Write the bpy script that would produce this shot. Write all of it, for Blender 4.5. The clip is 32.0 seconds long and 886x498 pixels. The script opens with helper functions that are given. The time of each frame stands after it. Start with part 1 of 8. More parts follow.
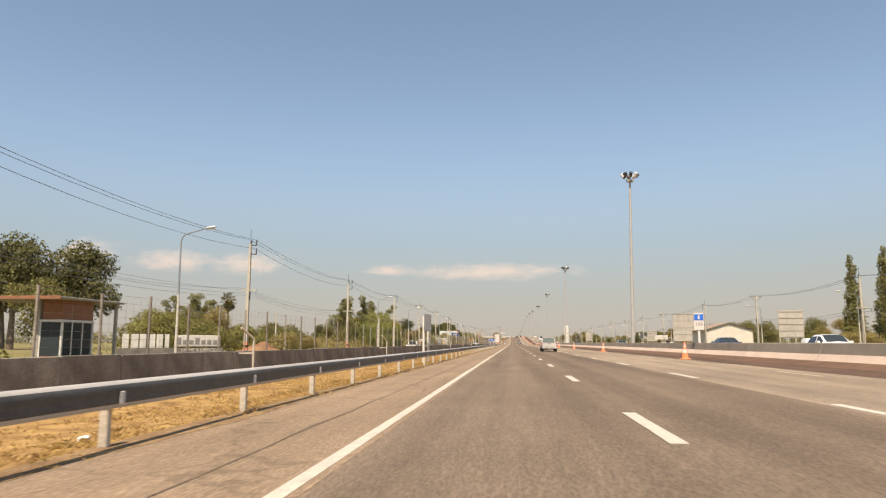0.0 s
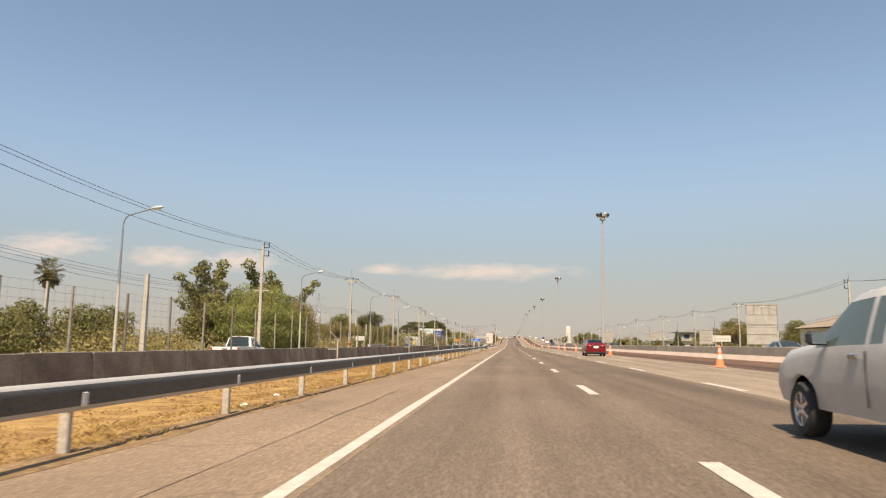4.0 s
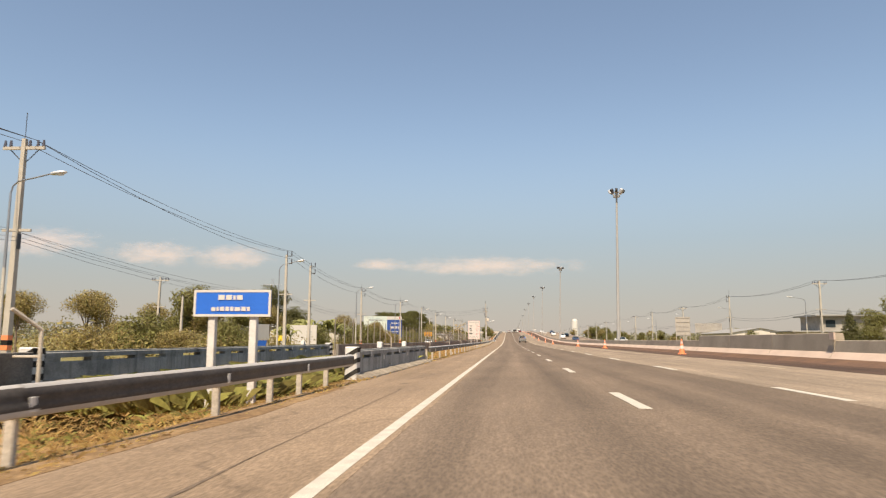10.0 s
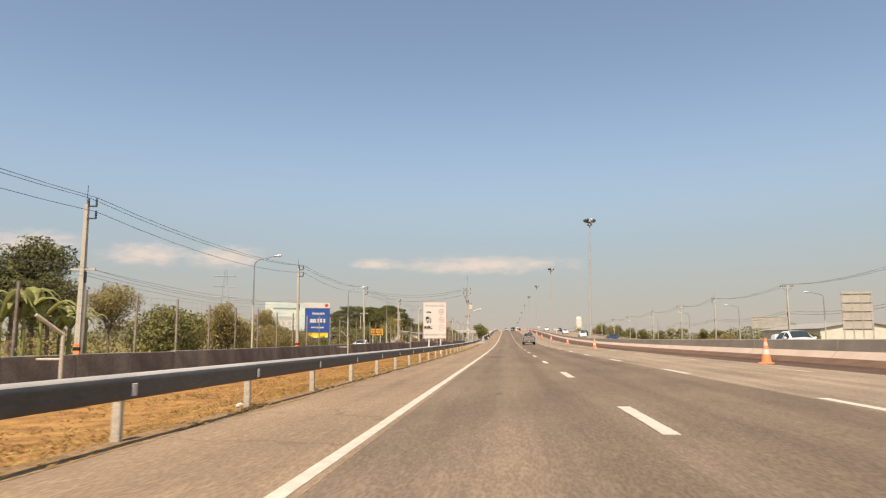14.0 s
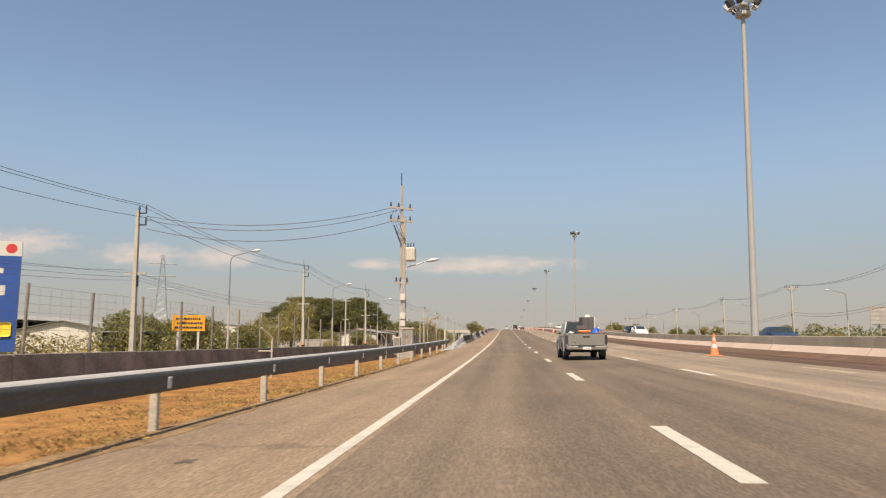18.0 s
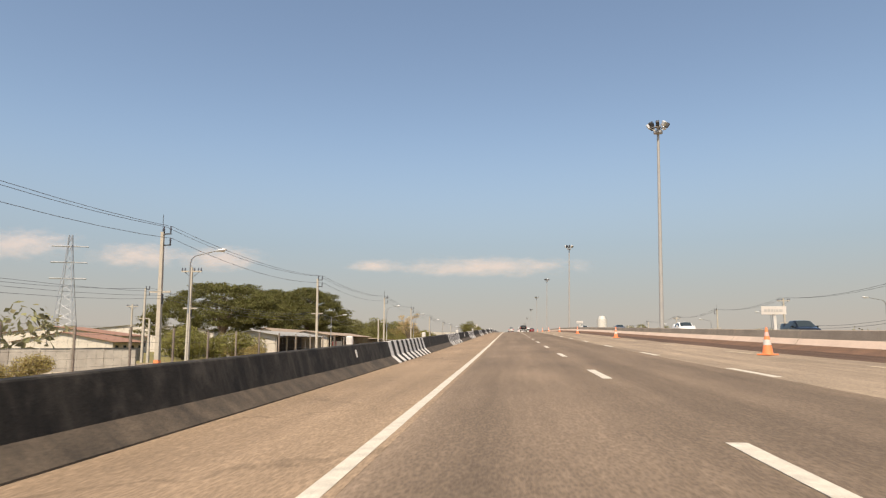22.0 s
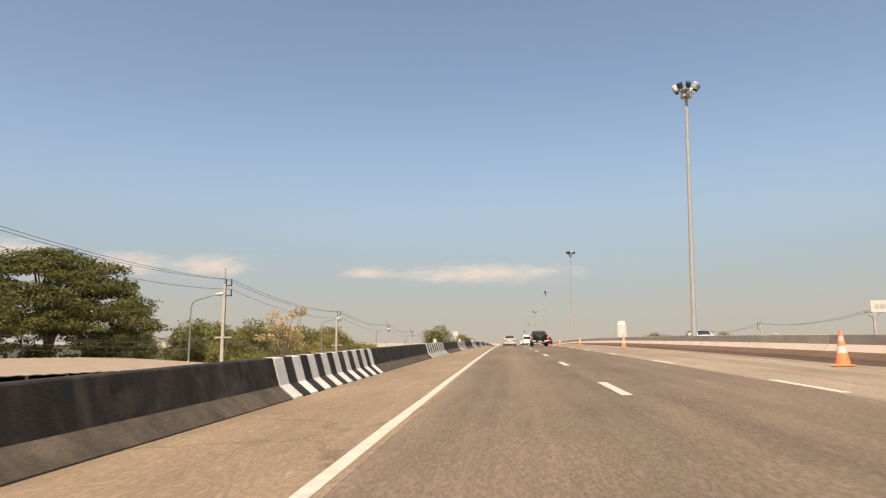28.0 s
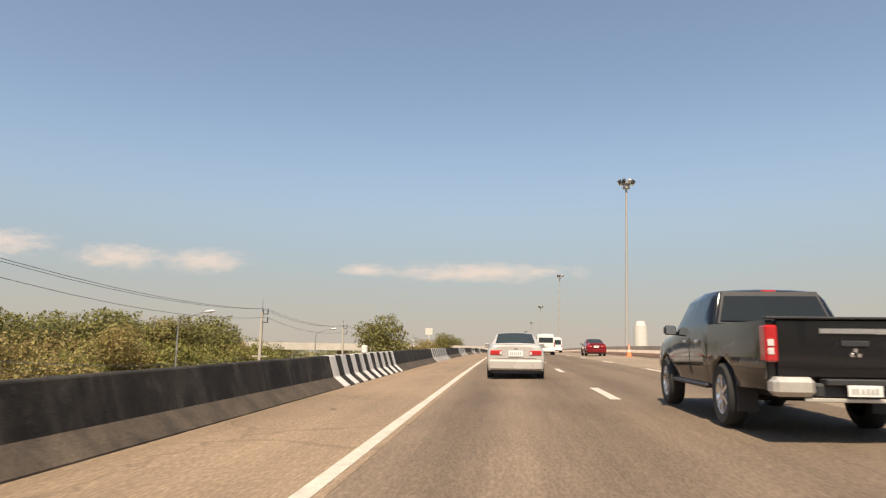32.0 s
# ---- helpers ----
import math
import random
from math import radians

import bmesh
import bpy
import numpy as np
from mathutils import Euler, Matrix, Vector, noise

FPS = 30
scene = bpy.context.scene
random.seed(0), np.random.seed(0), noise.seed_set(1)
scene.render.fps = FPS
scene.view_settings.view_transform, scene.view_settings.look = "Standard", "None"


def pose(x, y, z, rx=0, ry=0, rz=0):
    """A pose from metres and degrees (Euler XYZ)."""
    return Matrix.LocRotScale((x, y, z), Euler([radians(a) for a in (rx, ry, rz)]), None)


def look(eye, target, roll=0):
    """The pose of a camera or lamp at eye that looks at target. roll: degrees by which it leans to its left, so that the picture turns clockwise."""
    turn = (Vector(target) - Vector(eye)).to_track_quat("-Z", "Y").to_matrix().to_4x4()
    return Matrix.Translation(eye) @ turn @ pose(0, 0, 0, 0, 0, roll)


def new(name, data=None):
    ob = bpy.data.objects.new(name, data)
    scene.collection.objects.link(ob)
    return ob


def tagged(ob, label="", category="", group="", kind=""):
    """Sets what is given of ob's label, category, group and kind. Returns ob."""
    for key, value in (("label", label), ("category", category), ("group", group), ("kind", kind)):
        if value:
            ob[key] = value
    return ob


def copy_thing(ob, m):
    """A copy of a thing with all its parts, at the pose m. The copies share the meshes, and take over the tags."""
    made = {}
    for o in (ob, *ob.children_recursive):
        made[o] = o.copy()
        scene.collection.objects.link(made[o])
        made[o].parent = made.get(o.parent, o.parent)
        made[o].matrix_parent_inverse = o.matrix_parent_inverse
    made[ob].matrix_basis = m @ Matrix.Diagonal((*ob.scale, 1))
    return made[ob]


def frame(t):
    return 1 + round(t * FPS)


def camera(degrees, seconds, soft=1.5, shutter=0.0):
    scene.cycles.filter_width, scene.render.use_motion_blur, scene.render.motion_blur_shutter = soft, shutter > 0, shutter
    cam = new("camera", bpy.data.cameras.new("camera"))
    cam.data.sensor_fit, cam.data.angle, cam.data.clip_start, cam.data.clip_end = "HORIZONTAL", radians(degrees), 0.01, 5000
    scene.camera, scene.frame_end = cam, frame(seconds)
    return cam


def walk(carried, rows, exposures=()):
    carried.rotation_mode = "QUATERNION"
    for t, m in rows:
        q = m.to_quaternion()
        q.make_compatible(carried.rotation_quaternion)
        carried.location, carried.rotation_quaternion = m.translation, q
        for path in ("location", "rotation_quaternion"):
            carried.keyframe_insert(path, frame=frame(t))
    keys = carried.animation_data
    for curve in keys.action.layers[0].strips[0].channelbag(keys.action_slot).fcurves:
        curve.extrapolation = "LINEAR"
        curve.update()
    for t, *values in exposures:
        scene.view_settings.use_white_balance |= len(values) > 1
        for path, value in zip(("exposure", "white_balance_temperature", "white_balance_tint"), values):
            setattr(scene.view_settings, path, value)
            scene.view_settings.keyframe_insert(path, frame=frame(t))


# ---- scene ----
# camera, carried in a car along the left lane
cam = camera(65.1, 32.0, soft=1.25, shutter=0.1)
PATH = [
    (0.0, pose(0.158, -0.00, 1.094, 97.68, -0.10, 5.70)),
    (0.5, pose(0.156, 9.48, 1.093, 97.73, -0.18, 5.70)),
    (1.0, pose(0.139, 18.98, 1.092, 97.73, -0.29, 5.72)),
    (1.5, pose(0.103, 28.56, 1.090, 97.71, -0.43, 5.70)),
    (2.0, pose(0.082, 38.22, 1.089, 97.65, -0.58, 5.62)),
    (2.5, pose(0.101, 47.80, 1.088, 97.70, -0.76, 5.57)),
    (3.0, pose(0.129, 57.33, 1.087, 97.71, -0.86, 5.49)),
    (3.5, pose(0.126, 66.84, 1.086, 97.75, -0.83, 5.48)),
    (4.0, pose(0.102, 76.33, 1.084, 97.74, -0.70, 5.47)),
    (4.5, pose(0.063, 85.81, 1.082, 97.69, -0.51, 5.48)),
    (5.0, pose(0.017, 95.27, 1.080, 97.63, -0.32, 5.50)),
    (5.5, pose(-0.030, 104.73, 1.077, 97.58, -0.16, 5.51)),
    (6.0, pose(-0.071, 114.17, 1.075, 97.55, -0.09, 5.52)),
    (6.5, pose(-0.071, 123.56, 1.073, 97.48, -0.14, 5.53)),
    (7.0, pose(-0.080, 132.94, 1.071, 97.46, -0.24, 5.53)),
    (7.5, pose(-0.086, 142.29, 1.069, 97.43, -0.32, 5.50)),
    (8.0, pose(-0.094, 151.63, 1.067, 97.38, -0.37, 5.42)),
    (8.5, pose(-0.114, 160.89, 1.065, 97.43, -0.36, 5.34)),
    (9.0, pose(-0.135, 170.16, 1.063, 97.47, -0.31, 5.32)),
    (9.5, pose(-0.151, 179.47, 1.060, 97.47, -0.28, 5.34)),
    (10.0, pose(-0.161, 188.83, 1.058, 97.45, -0.27, 5.34)),
    (10.5, pose(-0.166, 198.21, 1.061, 97.40, -0.32, 5.33)),
    (11.0, pose(-0.154, 207.57, 1.064, 97.42, -0.38, 5.26)),
    (11.5, pose(-0.113, 216.91, 1.067, 97.49, -0.42, 5.23)),
    (12.0, pose(-0.060, 226.23, 1.071, 97.52, -0.42, 5.23)),
    (12.5, pose(-0.010, 235.46, 1.074, 97.51, -0.34, 5.28)),
    (13.0, pose(0.041, 244.78, 1.078, 97.48, -0.22, 5.20)),
    (13.5, pose(0.063, 254.18, 1.081, 97.49, -0.08, 5.16)),
    (14.0, pose(0.069, 263.63, 1.085, 97.49, 0.06, 5.15)),
    (14.5, pose(0.063, 273.10, 1.090, 97.49, 0.19, 5.16)),
    (15.0, pose(0.050, 282.56, 1.095, 97.51, 0.30, 5.18)),
    (15.5, pose(0.036, 292.00, 1.103, 97.56, 0.38, 5.18)),
    (16.0, pose(0.025, 301.37, 1.112, 97.65, 0.41, 5.18)),
    (16.5, pose(0.047, 310.67, 1.123, 97.74, 0.36, 5.16)),
    (17.0, pose(0.082, 319.92, 1.144, 97.72, 0.28, 5.11)),
    (17.5, pose(0.099, 329.12, 1.174, 97.63, 0.20, 5.14)),
    (18.0, pose(0.102, 338.30, 1.213, 97.58, 0.13, 5.17)),
    (18.5, pose(0.083, 347.46, 1.263, 97.60, 0.09, 5.23)),
    (19.0, pose(0.057, 356.65, 1.331, 97.64, 0.06, 5.27)),
    (19.5, pose(0.045, 365.85, 1.416, 97.66, 0.02, 5.30)),
    (20.0, pose(0.008, 375.06, 1.517, 97.67, 0.01, 5.32)),
    (20.5, pose(-0.054, 384.30, 1.634, 97.64, 0.04, 5.40)),
    (21.0, pose(-0.120, 393.56, 1.769, 97.66, 0.05, 5.46)),
    (21.5, pose(-0.175, 402.81, 1.921, 97.71, 0.03, 5.50)),
    (22.0, pose(-0.216, 412.08, 2.090, 97.84, -0.01, 5.46)),
    (22.5, pose(-0.241, 421.36, 2.277, 97.94, -0.05, 5.42)),
    (23.0, pose(-0.253, 430.65, 2.478, 98.03, -0.07, 5.35)),
    (23.5, pose(-0.259, 439.95, 2.692, 98.11, -0.03, 5.30)),
    (24.0, pose(-0.267, 449.28, 2.918, 98.19, 0.04, 5.27)),
    (24.5, pose(-0.283, 458.66, 3.156, 98.28, 0.12, 5.27)),
    (25.0, pose(-0.298, 468.03, 3.402, 98.36, 0.21, 5.28)),
    (25.5, pose(-0.296, 477.36, 3.644, 98.41, 0.29, 5.31)),
    (26.0, pose(-0.260, 486.64, 3.887, 98.45, 0.34, 5.32)),
    (26.5, pose(-0.207, 495.87, 4.130, 98.47, 0.37, 5.31)),
    (27.0, pose(-0.156, 505.07, 4.371, 98.48, 0.36, 5.29)),
    (27.5, pose(-0.127, 514.22, 4.607, 98.50, 0.33, 5.27)),
    (28.0, pose(-0.136, 523.34, 4.836, 98.52, 0.26, 5.25)),
    (28.5, pose(-0.168, 532.41, 5.062, 98.54, 0.15, 5.26)),
    (29.0, pose(-0.214, 541.38, 5.280, 98.49, -0.01, 5.26)),
    (29.5, pose(-0.260, 550.19, 5.487, 98.48, -0.18, 5.32)),
    (30.0, pose(-0.270, 559.04, 5.687, 98.48, -0.32, 5.31)),
    (30.5, pose(-0.249, 567.97, 5.879, 98.47, -0.48, 5.24)),
    (31.0, pose(-0.215, 576.87, 6.062, 98.46, -0.61, 5.15)),
    (31.5, pose(-0.180, 585.64, 6.234, 98.49, -0.68, 5.14)),
    (32.0, pose(-0.143, 594.36, 6.394, 98.49, -0.71, 5.08)),
]
walk(cam, PATH, [(0.0, 1.0, 7430, 10), (11.0, 0.98, 7430, 10), (13.0, 0.96, 7520, 10), (15.5, 0.92, 7300, 10), (17.0, 0.79, 7200, 10), (19.0, 0.9, 7250, 10), (21.0, 0.86, 7280, 10), (23.0, 0.97, 7280, 10), (25.0, 0.92, 7470, 10), (27.5, 0.97, 7540, 10), (32.0, 0.97, 7560, 10)])

# ---- light ----
SUN_AZIMUTH, SUN_ELEVATION = radians(185), radians(58)
world = bpy.data.worlds.new("sky")
scene.world = world
world.use_nodes = True
sky = world.node_tree.nodes.new("ShaderNodeTexSky")
sky.sky_type, sky.sun_disc = "NISHITA", False
sky.sun_elevation, sky.sun_rotation = SUN_ELEVATION, SUN_AZIMUTH
sky.altitude, sky.air_density, sky.dust_density, sky.ozone_density = 0, 1.0, 0.8, 1.35
# pale dust haze that thickens towards the horizon all round
_n, _l = world.node_tree.nodes, world.node_tree.links.new
_co, _sep, _fac, _mix = _n.new("ShaderNodeTexCoord"), _n.new("ShaderNodeSeparateXYZ"), _n.new("ShaderNodeMapRange"), _n.new("ShaderNodeMix")
_l(_co.outputs["Generated"], _sep.inputs[0])
_l(_sep.outputs["Z"], _fac.inputs["Value"])
_fac.interpolation_type = "SMOOTHERSTEP"
_fac.inputs["From Min"].default_value, _fac.inputs["From Max"].default_value = -0.02, 0.34
_fac.inputs["To Min"].default_value, _fac.inputs["To Max"].default_value = 0.88, 0.04
_mix.data_type = "RGBA"
_l(_fac.outputs["Result"], _mix.inputs["Factor"])
_l(sky.outputs[0], _mix.inputs["A"])
_tint = _n.new("ShaderNodeValToRGB")
_l(_sep.outputs["Z"], _tint.inputs["Fac"])
_tint.color_ramp.elements[0].position, _tint.color_ramp.elements[1].position = 0.0, 0.14
_tint.color_ramp.elements[0].color, _tint.color_ramp.elements[1].color = (1.05, 0.975, 0.97, 1), (0.635, 0.71, 0.825, 1)
_dust = _n.new("ShaderNodeVectorMath")
_dust.operation = "SCALE"
_dust.inputs["Scale"].default_value = 2.75
_l(_tint.outputs["Color"], _dust.inputs[0])
_l(_dust.outputs[0], _mix.inputs["B"])
_l(_mix.outputs["Result"], _n["Background"].inputs[0])
world.node_tree.nodes["Background"].inputs[1].default_value = 0.085
sun_data = bpy.data.lights.new("sun", "SUN")
sun_data.energy, sun_data.angle, sun_data.color = 3.6, radians(0.6), (1.0, 0.897, 0.77)
sun = new("sun", sun_data)
to_sun = Vector((math.sin(SUN_AZIMUTH) * math.cos(SUN_ELEVATION), math.cos(SUN_AZIMUTH) * math.cos(SUN_ELEVATION), math.sin(SUN_ELEVATION)))
sun.matrix_world = look(to_sun * 100, (0, 0, 0))

# ---- lie of the land ----
CROSS = 0.019            # the carriageway leans down to the left
X_EDGE, X_MID, X_FAR = -1.593, 1.900, 5.376   # edge line and the two rows of lane marks
GROUND = -0.35           # level of the fields
SLOPE_AT = np.array([-200, 260, 300, 340, 380, 420, 460, 500, 540, 580, 620, 660, 700, 760, 820, 1000, 1120, 1180, 6000.0])
SLOPE = np.array([0, 0, 0.0004, 0.005, 0.0129, 0.0209, 0.0262, 0.0268, 0.0241, 0.0195, 0.0145, 0.0092, 0.004, -0.0012, -0.016, -0.021, -0.012, 0, 0])
PROFILE_Y = np.arange(-200, 6001, 2.0)
_s = np.interp(PROFILE_Y, SLOPE_AT, SLOPE)
PROFILE_Z = np.concatenate([[0], np.cumsum((_s[1:] + _s[:-1]) / 2 * 2.0)])


def road_z(y, x=0.0):
    """Height of the carriageway."""
    return float(np.interp(y, PROFILE_Y, PROFILE_Z)) + CROSS * x


def shoulder_z(y, x):
    """Height of the hard shoulder, which falls away more steeply than the lanes."""
    return road_z(y, X_EDGE) + 0.036 * (x - X_EDGE)


def road_tilt(y):
    return float(np.interp(y, SLOPE_AT, SLOPE))


def verge_z(x, y):
    """Height of the ground beside and under the carriageway."""
    r = road_z(y)
    if x < -4.6:
        d = -4.6 - x
        edge = r - 0.155
        if d < 3.0:
            top = edge - 0.42 * (d / 3.0)
        else:
            top = edge - 0.42
        if r > 0.15:
            top = edge - max(0.0, d - 0.9) * 0.62 - 0.04
        return max(GROUND, top) if r > 0.15 else max(top, GROUND - 0.17)
    if x > 27.5:
        return max(GROUND, r + 0.0 - (x - 27.5) * 0.6)
    return r + CROSS * min(x, 13.0) - 0.06 - (0.02 * (x - 13) if x > 13 else 0)


# ---- building helpers ----
def link(name, mesh, mats, parent=None, label="", smooth=None):
    ob = new(name, mesh)
    for m in (mats if isinstance(mats, (list, tuple)) else [mats]):
        if len(mesh.materials) < 8 and m is not None and m.name not in [q.name for q in mesh.materials if q]:
            mesh.materials.append(m)
    if parent is not None:
        ob.parent = parent
    if label:
        tagged(ob, label)
    if smooth is not None:
        mesh.shade_smooth()
        mesh.set_sharp_from_angle(angle=radians(smooth))
    return ob


def part(name, bm, material, parent, label="", smooth=None):
    mesh = bpy.data.meshes.new(name)
    bm.normal_update()
    bm.to_mesh(mesh)
    bm.free()
    return link(name, mesh, material, parent, label, smooth)


def raw(name, verts, faces, material, parent=None, label="", smooth=None, slots=None):
    mesh = bpy.data.meshes.new(name)
    mesh.from_pydata(verts, [], faces)
    ob = link(name, mesh, material, parent, label, smooth)
    if slots is not None:
        mesh.polygons.foreach_set("material_index", slots)
    mesh.update()
    return ob


def thing(name, label, category, at=(0, 0, 0), turn=0.0, group="", kind=""):
    ob = new(name)
    ob.empty_display_size = 0.2
    ob.matrix_basis = pose(*at, 0, 0, turn)
    return tagged(ob, label, category, group, kind)


def box(bm, x0, x1, y0, y1, z0, z1, bevel=0.0):
    g = bmesh.ops.create_cube(bm, size=1, matrix=Matrix.Translation(((x0 + x1) / 2, (y0 + y1) / 2, (z0 + z1) / 2)) @ Matrix.Diagonal((abs(x1 - x0), abs(y1 - y0), abs(z1 - z0), 1)))
    if bevel:
        edges = list({e for v in g["verts"] for e in v.link_edges})
        bmesh.ops.bevel(bm, geom=edges, offset=bevel, segments=1, affect="EDGES")
    return bm


def boxed(*a, bevel=0.0):
    return box(bmesh.new(), *a, bevel=bevel)


def rod(bm, p, q, r0, r1=None, seg=8):
    """A tapered rod from p to q."""
    p, q = Vector(p), Vector(q)
    d = q - p
    m = Matrix.Translation((p + q) / 2) @ d.to_track_quat("Z", "Y").to_matrix().to_4x4()
    bmesh.ops.create_cone(bm, cap_ends=True, segments=seg, radius1=r0, radius2=r0 if r1 is None else r1, depth=d.length, matrix=m)
    return bm


def rodded(p, q, r0, r1=None, seg=8):
    return rod(bmesh.new(), p, q, r0, r1, seg)


def tube(name, points, radius, material, parent=None, label="", seg=5):
    """A round strand along a line of points, as one mesh."""
    P = [Vector(p) for p in points]
    V, F = [], []
    for i, p in enumerate(P):
        d = (P[min(i + 1, len(P) - 1)] - P[max(i - 1, 0)]).normalized()
        a = d.cross(Vector((0, 0, 1)))
        a = a.normalized() if a.length > 1e-4 else Vector((1, 0, 0))
        b = a.cross(d).normalized()
        for k in range(seg):
            w = 2 * math.pi * k / seg
            V.append(p + a * (radius * math.cos(w)) + b * (radius * math.sin(w)))
    for i in range(len(P) - 1):
        for k in range(seg):
            k2 = (k + 1) % seg
            F.append((i * seg + k, i * seg + k2, (i + 1) * seg + k2, (i + 1) * seg + k))
    return raw(name, [tuple(v) for v in V], F, material, parent, label, smooth=60)


def lathe(profile, seg=24):
    """Turns (radius, height) points round the x axis."""
    V, F = [], []
    for r, h in profile:
        for k in range(seg):
            w = 2 * math.pi * k / seg
            V.append((h, r * math.cos(w), r * math.sin(w)))
    n = len(profile)
    for i in range(n - 1):
        for k in range(seg):
            k2 = (k + 1) % seg
            F.append((i * seg + k, i * seg + k2, (i + 1) * seg + k2, (i + 1) * seg + k))
    return V, F


def words(body, size, material, parent, m, label="", name="lettering"):
    """Raised lettering in the built-in font, as a mesh."""
    cu = bpy.data.curves.new("lettering", "FONT")
    cu.body, cu.size, cu.extrude, cu.align_x, cu.align_y = body, size, 0.004, "CENTER", "CENTER"
    tmp = bpy.data.objects.new("lettering", cu)
    mesh = bpy.data.meshes.new_from_object(tmp)
    bpy.data.objects.remove(tmp)
    ob = link(name, mesh, material, parent, label)
    ob.matrix_basis = m
    return ob


# ---- materials ----
def rgba(c, k=1.0):
    return (min(1, c[0] * k), min(1, c[1] * k), min(1, c[2] * k), 1)


def mat(name, col, rough=0.7, metal=0.0, var=0.14, scale=2.0, bump=0.15, fine=60.0, col2=None, patch=0.55, island=0.0, spec=0.5, coat=0.0, each=0.0, drawn=1.0):
    """A painted or raw surface: broad stains, fine grain and relief."""
    m = bpy.data.materials.new(name)
    m.use_nodes = True
    t = m.node_tree
    n, lk = t.nodes, t.links.new
    b = n["Principled BSDF"]
    b.inputs["Metallic"].default_value = metal
    b.inputs["Specular IOR Level"].default_value = spec
    b.inputs["Coat Weight"].default_value = coat
    co = n.new("ShaderNodeTexCoord")
    big = n.new("ShaderNodeTexNoise")
    big.inputs["Scale"].default_value, big.inputs["Detail"].default_value, big.inputs["Roughness"].default_value = scale, 6, 0.62
    mg = n.new("ShaderNodeMapping")
    mg.inputs["Scale"].default_value = (1, drawn, 1)
    lk(co.outputs["Object"], mg.inputs["Vector"])
    lk(mg.outputs["Vector"], big.inputs["Vector"])
    ramp = n.new("ShaderNodeValToRGB")
    ramp.color_ramp.elements[0].position, ramp.color_ramp.elements[1].position = patch - 0.22, patch + 0.2
    ramp.color_ramp.elements[0].color = rgba(col, 1 - var)
    ramp.color_ramp.elements[1].color = rgba(col2, 1) if col2 else rgba(col, 1 + var)
    lk(big.outputs["Fac"], ramp.inputs["Fac"])
    small = n.new("ShaderNodeTexNoise")
    small.inputs["Scale"].default_value, small.inputs["Detail"].default_value = fine, 3
    lk(mg.outputs["Vector"], small.inputs["Vector"])
    mix = n.new("ShaderNodeMix")
    mix.data_type, mix.blend_type = "RGBA", "OVERLAY"
    mix.inputs["Factor"].default_value = min(1.0, var * 2.2)
    lk(ramp.outputs["Color"], mix.inputs["A"])
    lk(small.outputs["Fac"], mix.inputs["B"])
    last = mix.outputs["Result"]
    for amount, source in ((island, "ShaderNodeNewGeometry"), (each, "ShaderNodeObjectInfo")):
        if amount:
            g = n.new(source)
            out = g.outputs["Random Per Island"] if source == "ShaderNodeNewGeometry" else g.outputs["Random"]
            r2 = n.new("ShaderNodeMapRange")
            r2.inputs["To Min"].default_value, r2.inputs["To Max"].default_value = 1 - amount, 1 + amount
            lk(out, r2.inputs["Value"])
            hs = n.new("ShaderNodeHueSaturation")
            lk(r2.outputs["Result"], hs.inputs["Value"])
            h2 = n.new("ShaderNodeMapRange")
            h2.inputs["To Min"].default_value, h2.inputs["To Max"].default_value = 0.5 - amount * 0.06, 0.5 + amount * 0.05
            lk(out, h2.inputs["Value"])
            lk(h2.outputs["Result"], hs.inputs["Hue"])
            lk(last, hs.inputs["Color"])
            last = hs.outputs["Color"]
    lk(last, b.inputs["Base Color"])
    rr = n.new("ShaderNodeMapRange")
    rr.inputs["To Min"].default_value, rr.inputs["To Max"].default_value = max(0.02, rough - 0.08), min(1, rough + 0.1)
    lk(big.outputs["Fac"], rr.inputs["Value"])
    lk(rr.outputs["Result"], b.inputs["Roughness"])
    if bump:
        bp = n.new("ShaderNodeBump")
        bp.inputs["Strength"].default_value, bp.inputs["Distance"].default_value = bump, 0.02
        lk(small.outputs["Fac"], bp.inputs["Height"])
        lk(bp.outputs["Normal"], b.inputs["Normal"])
    return m


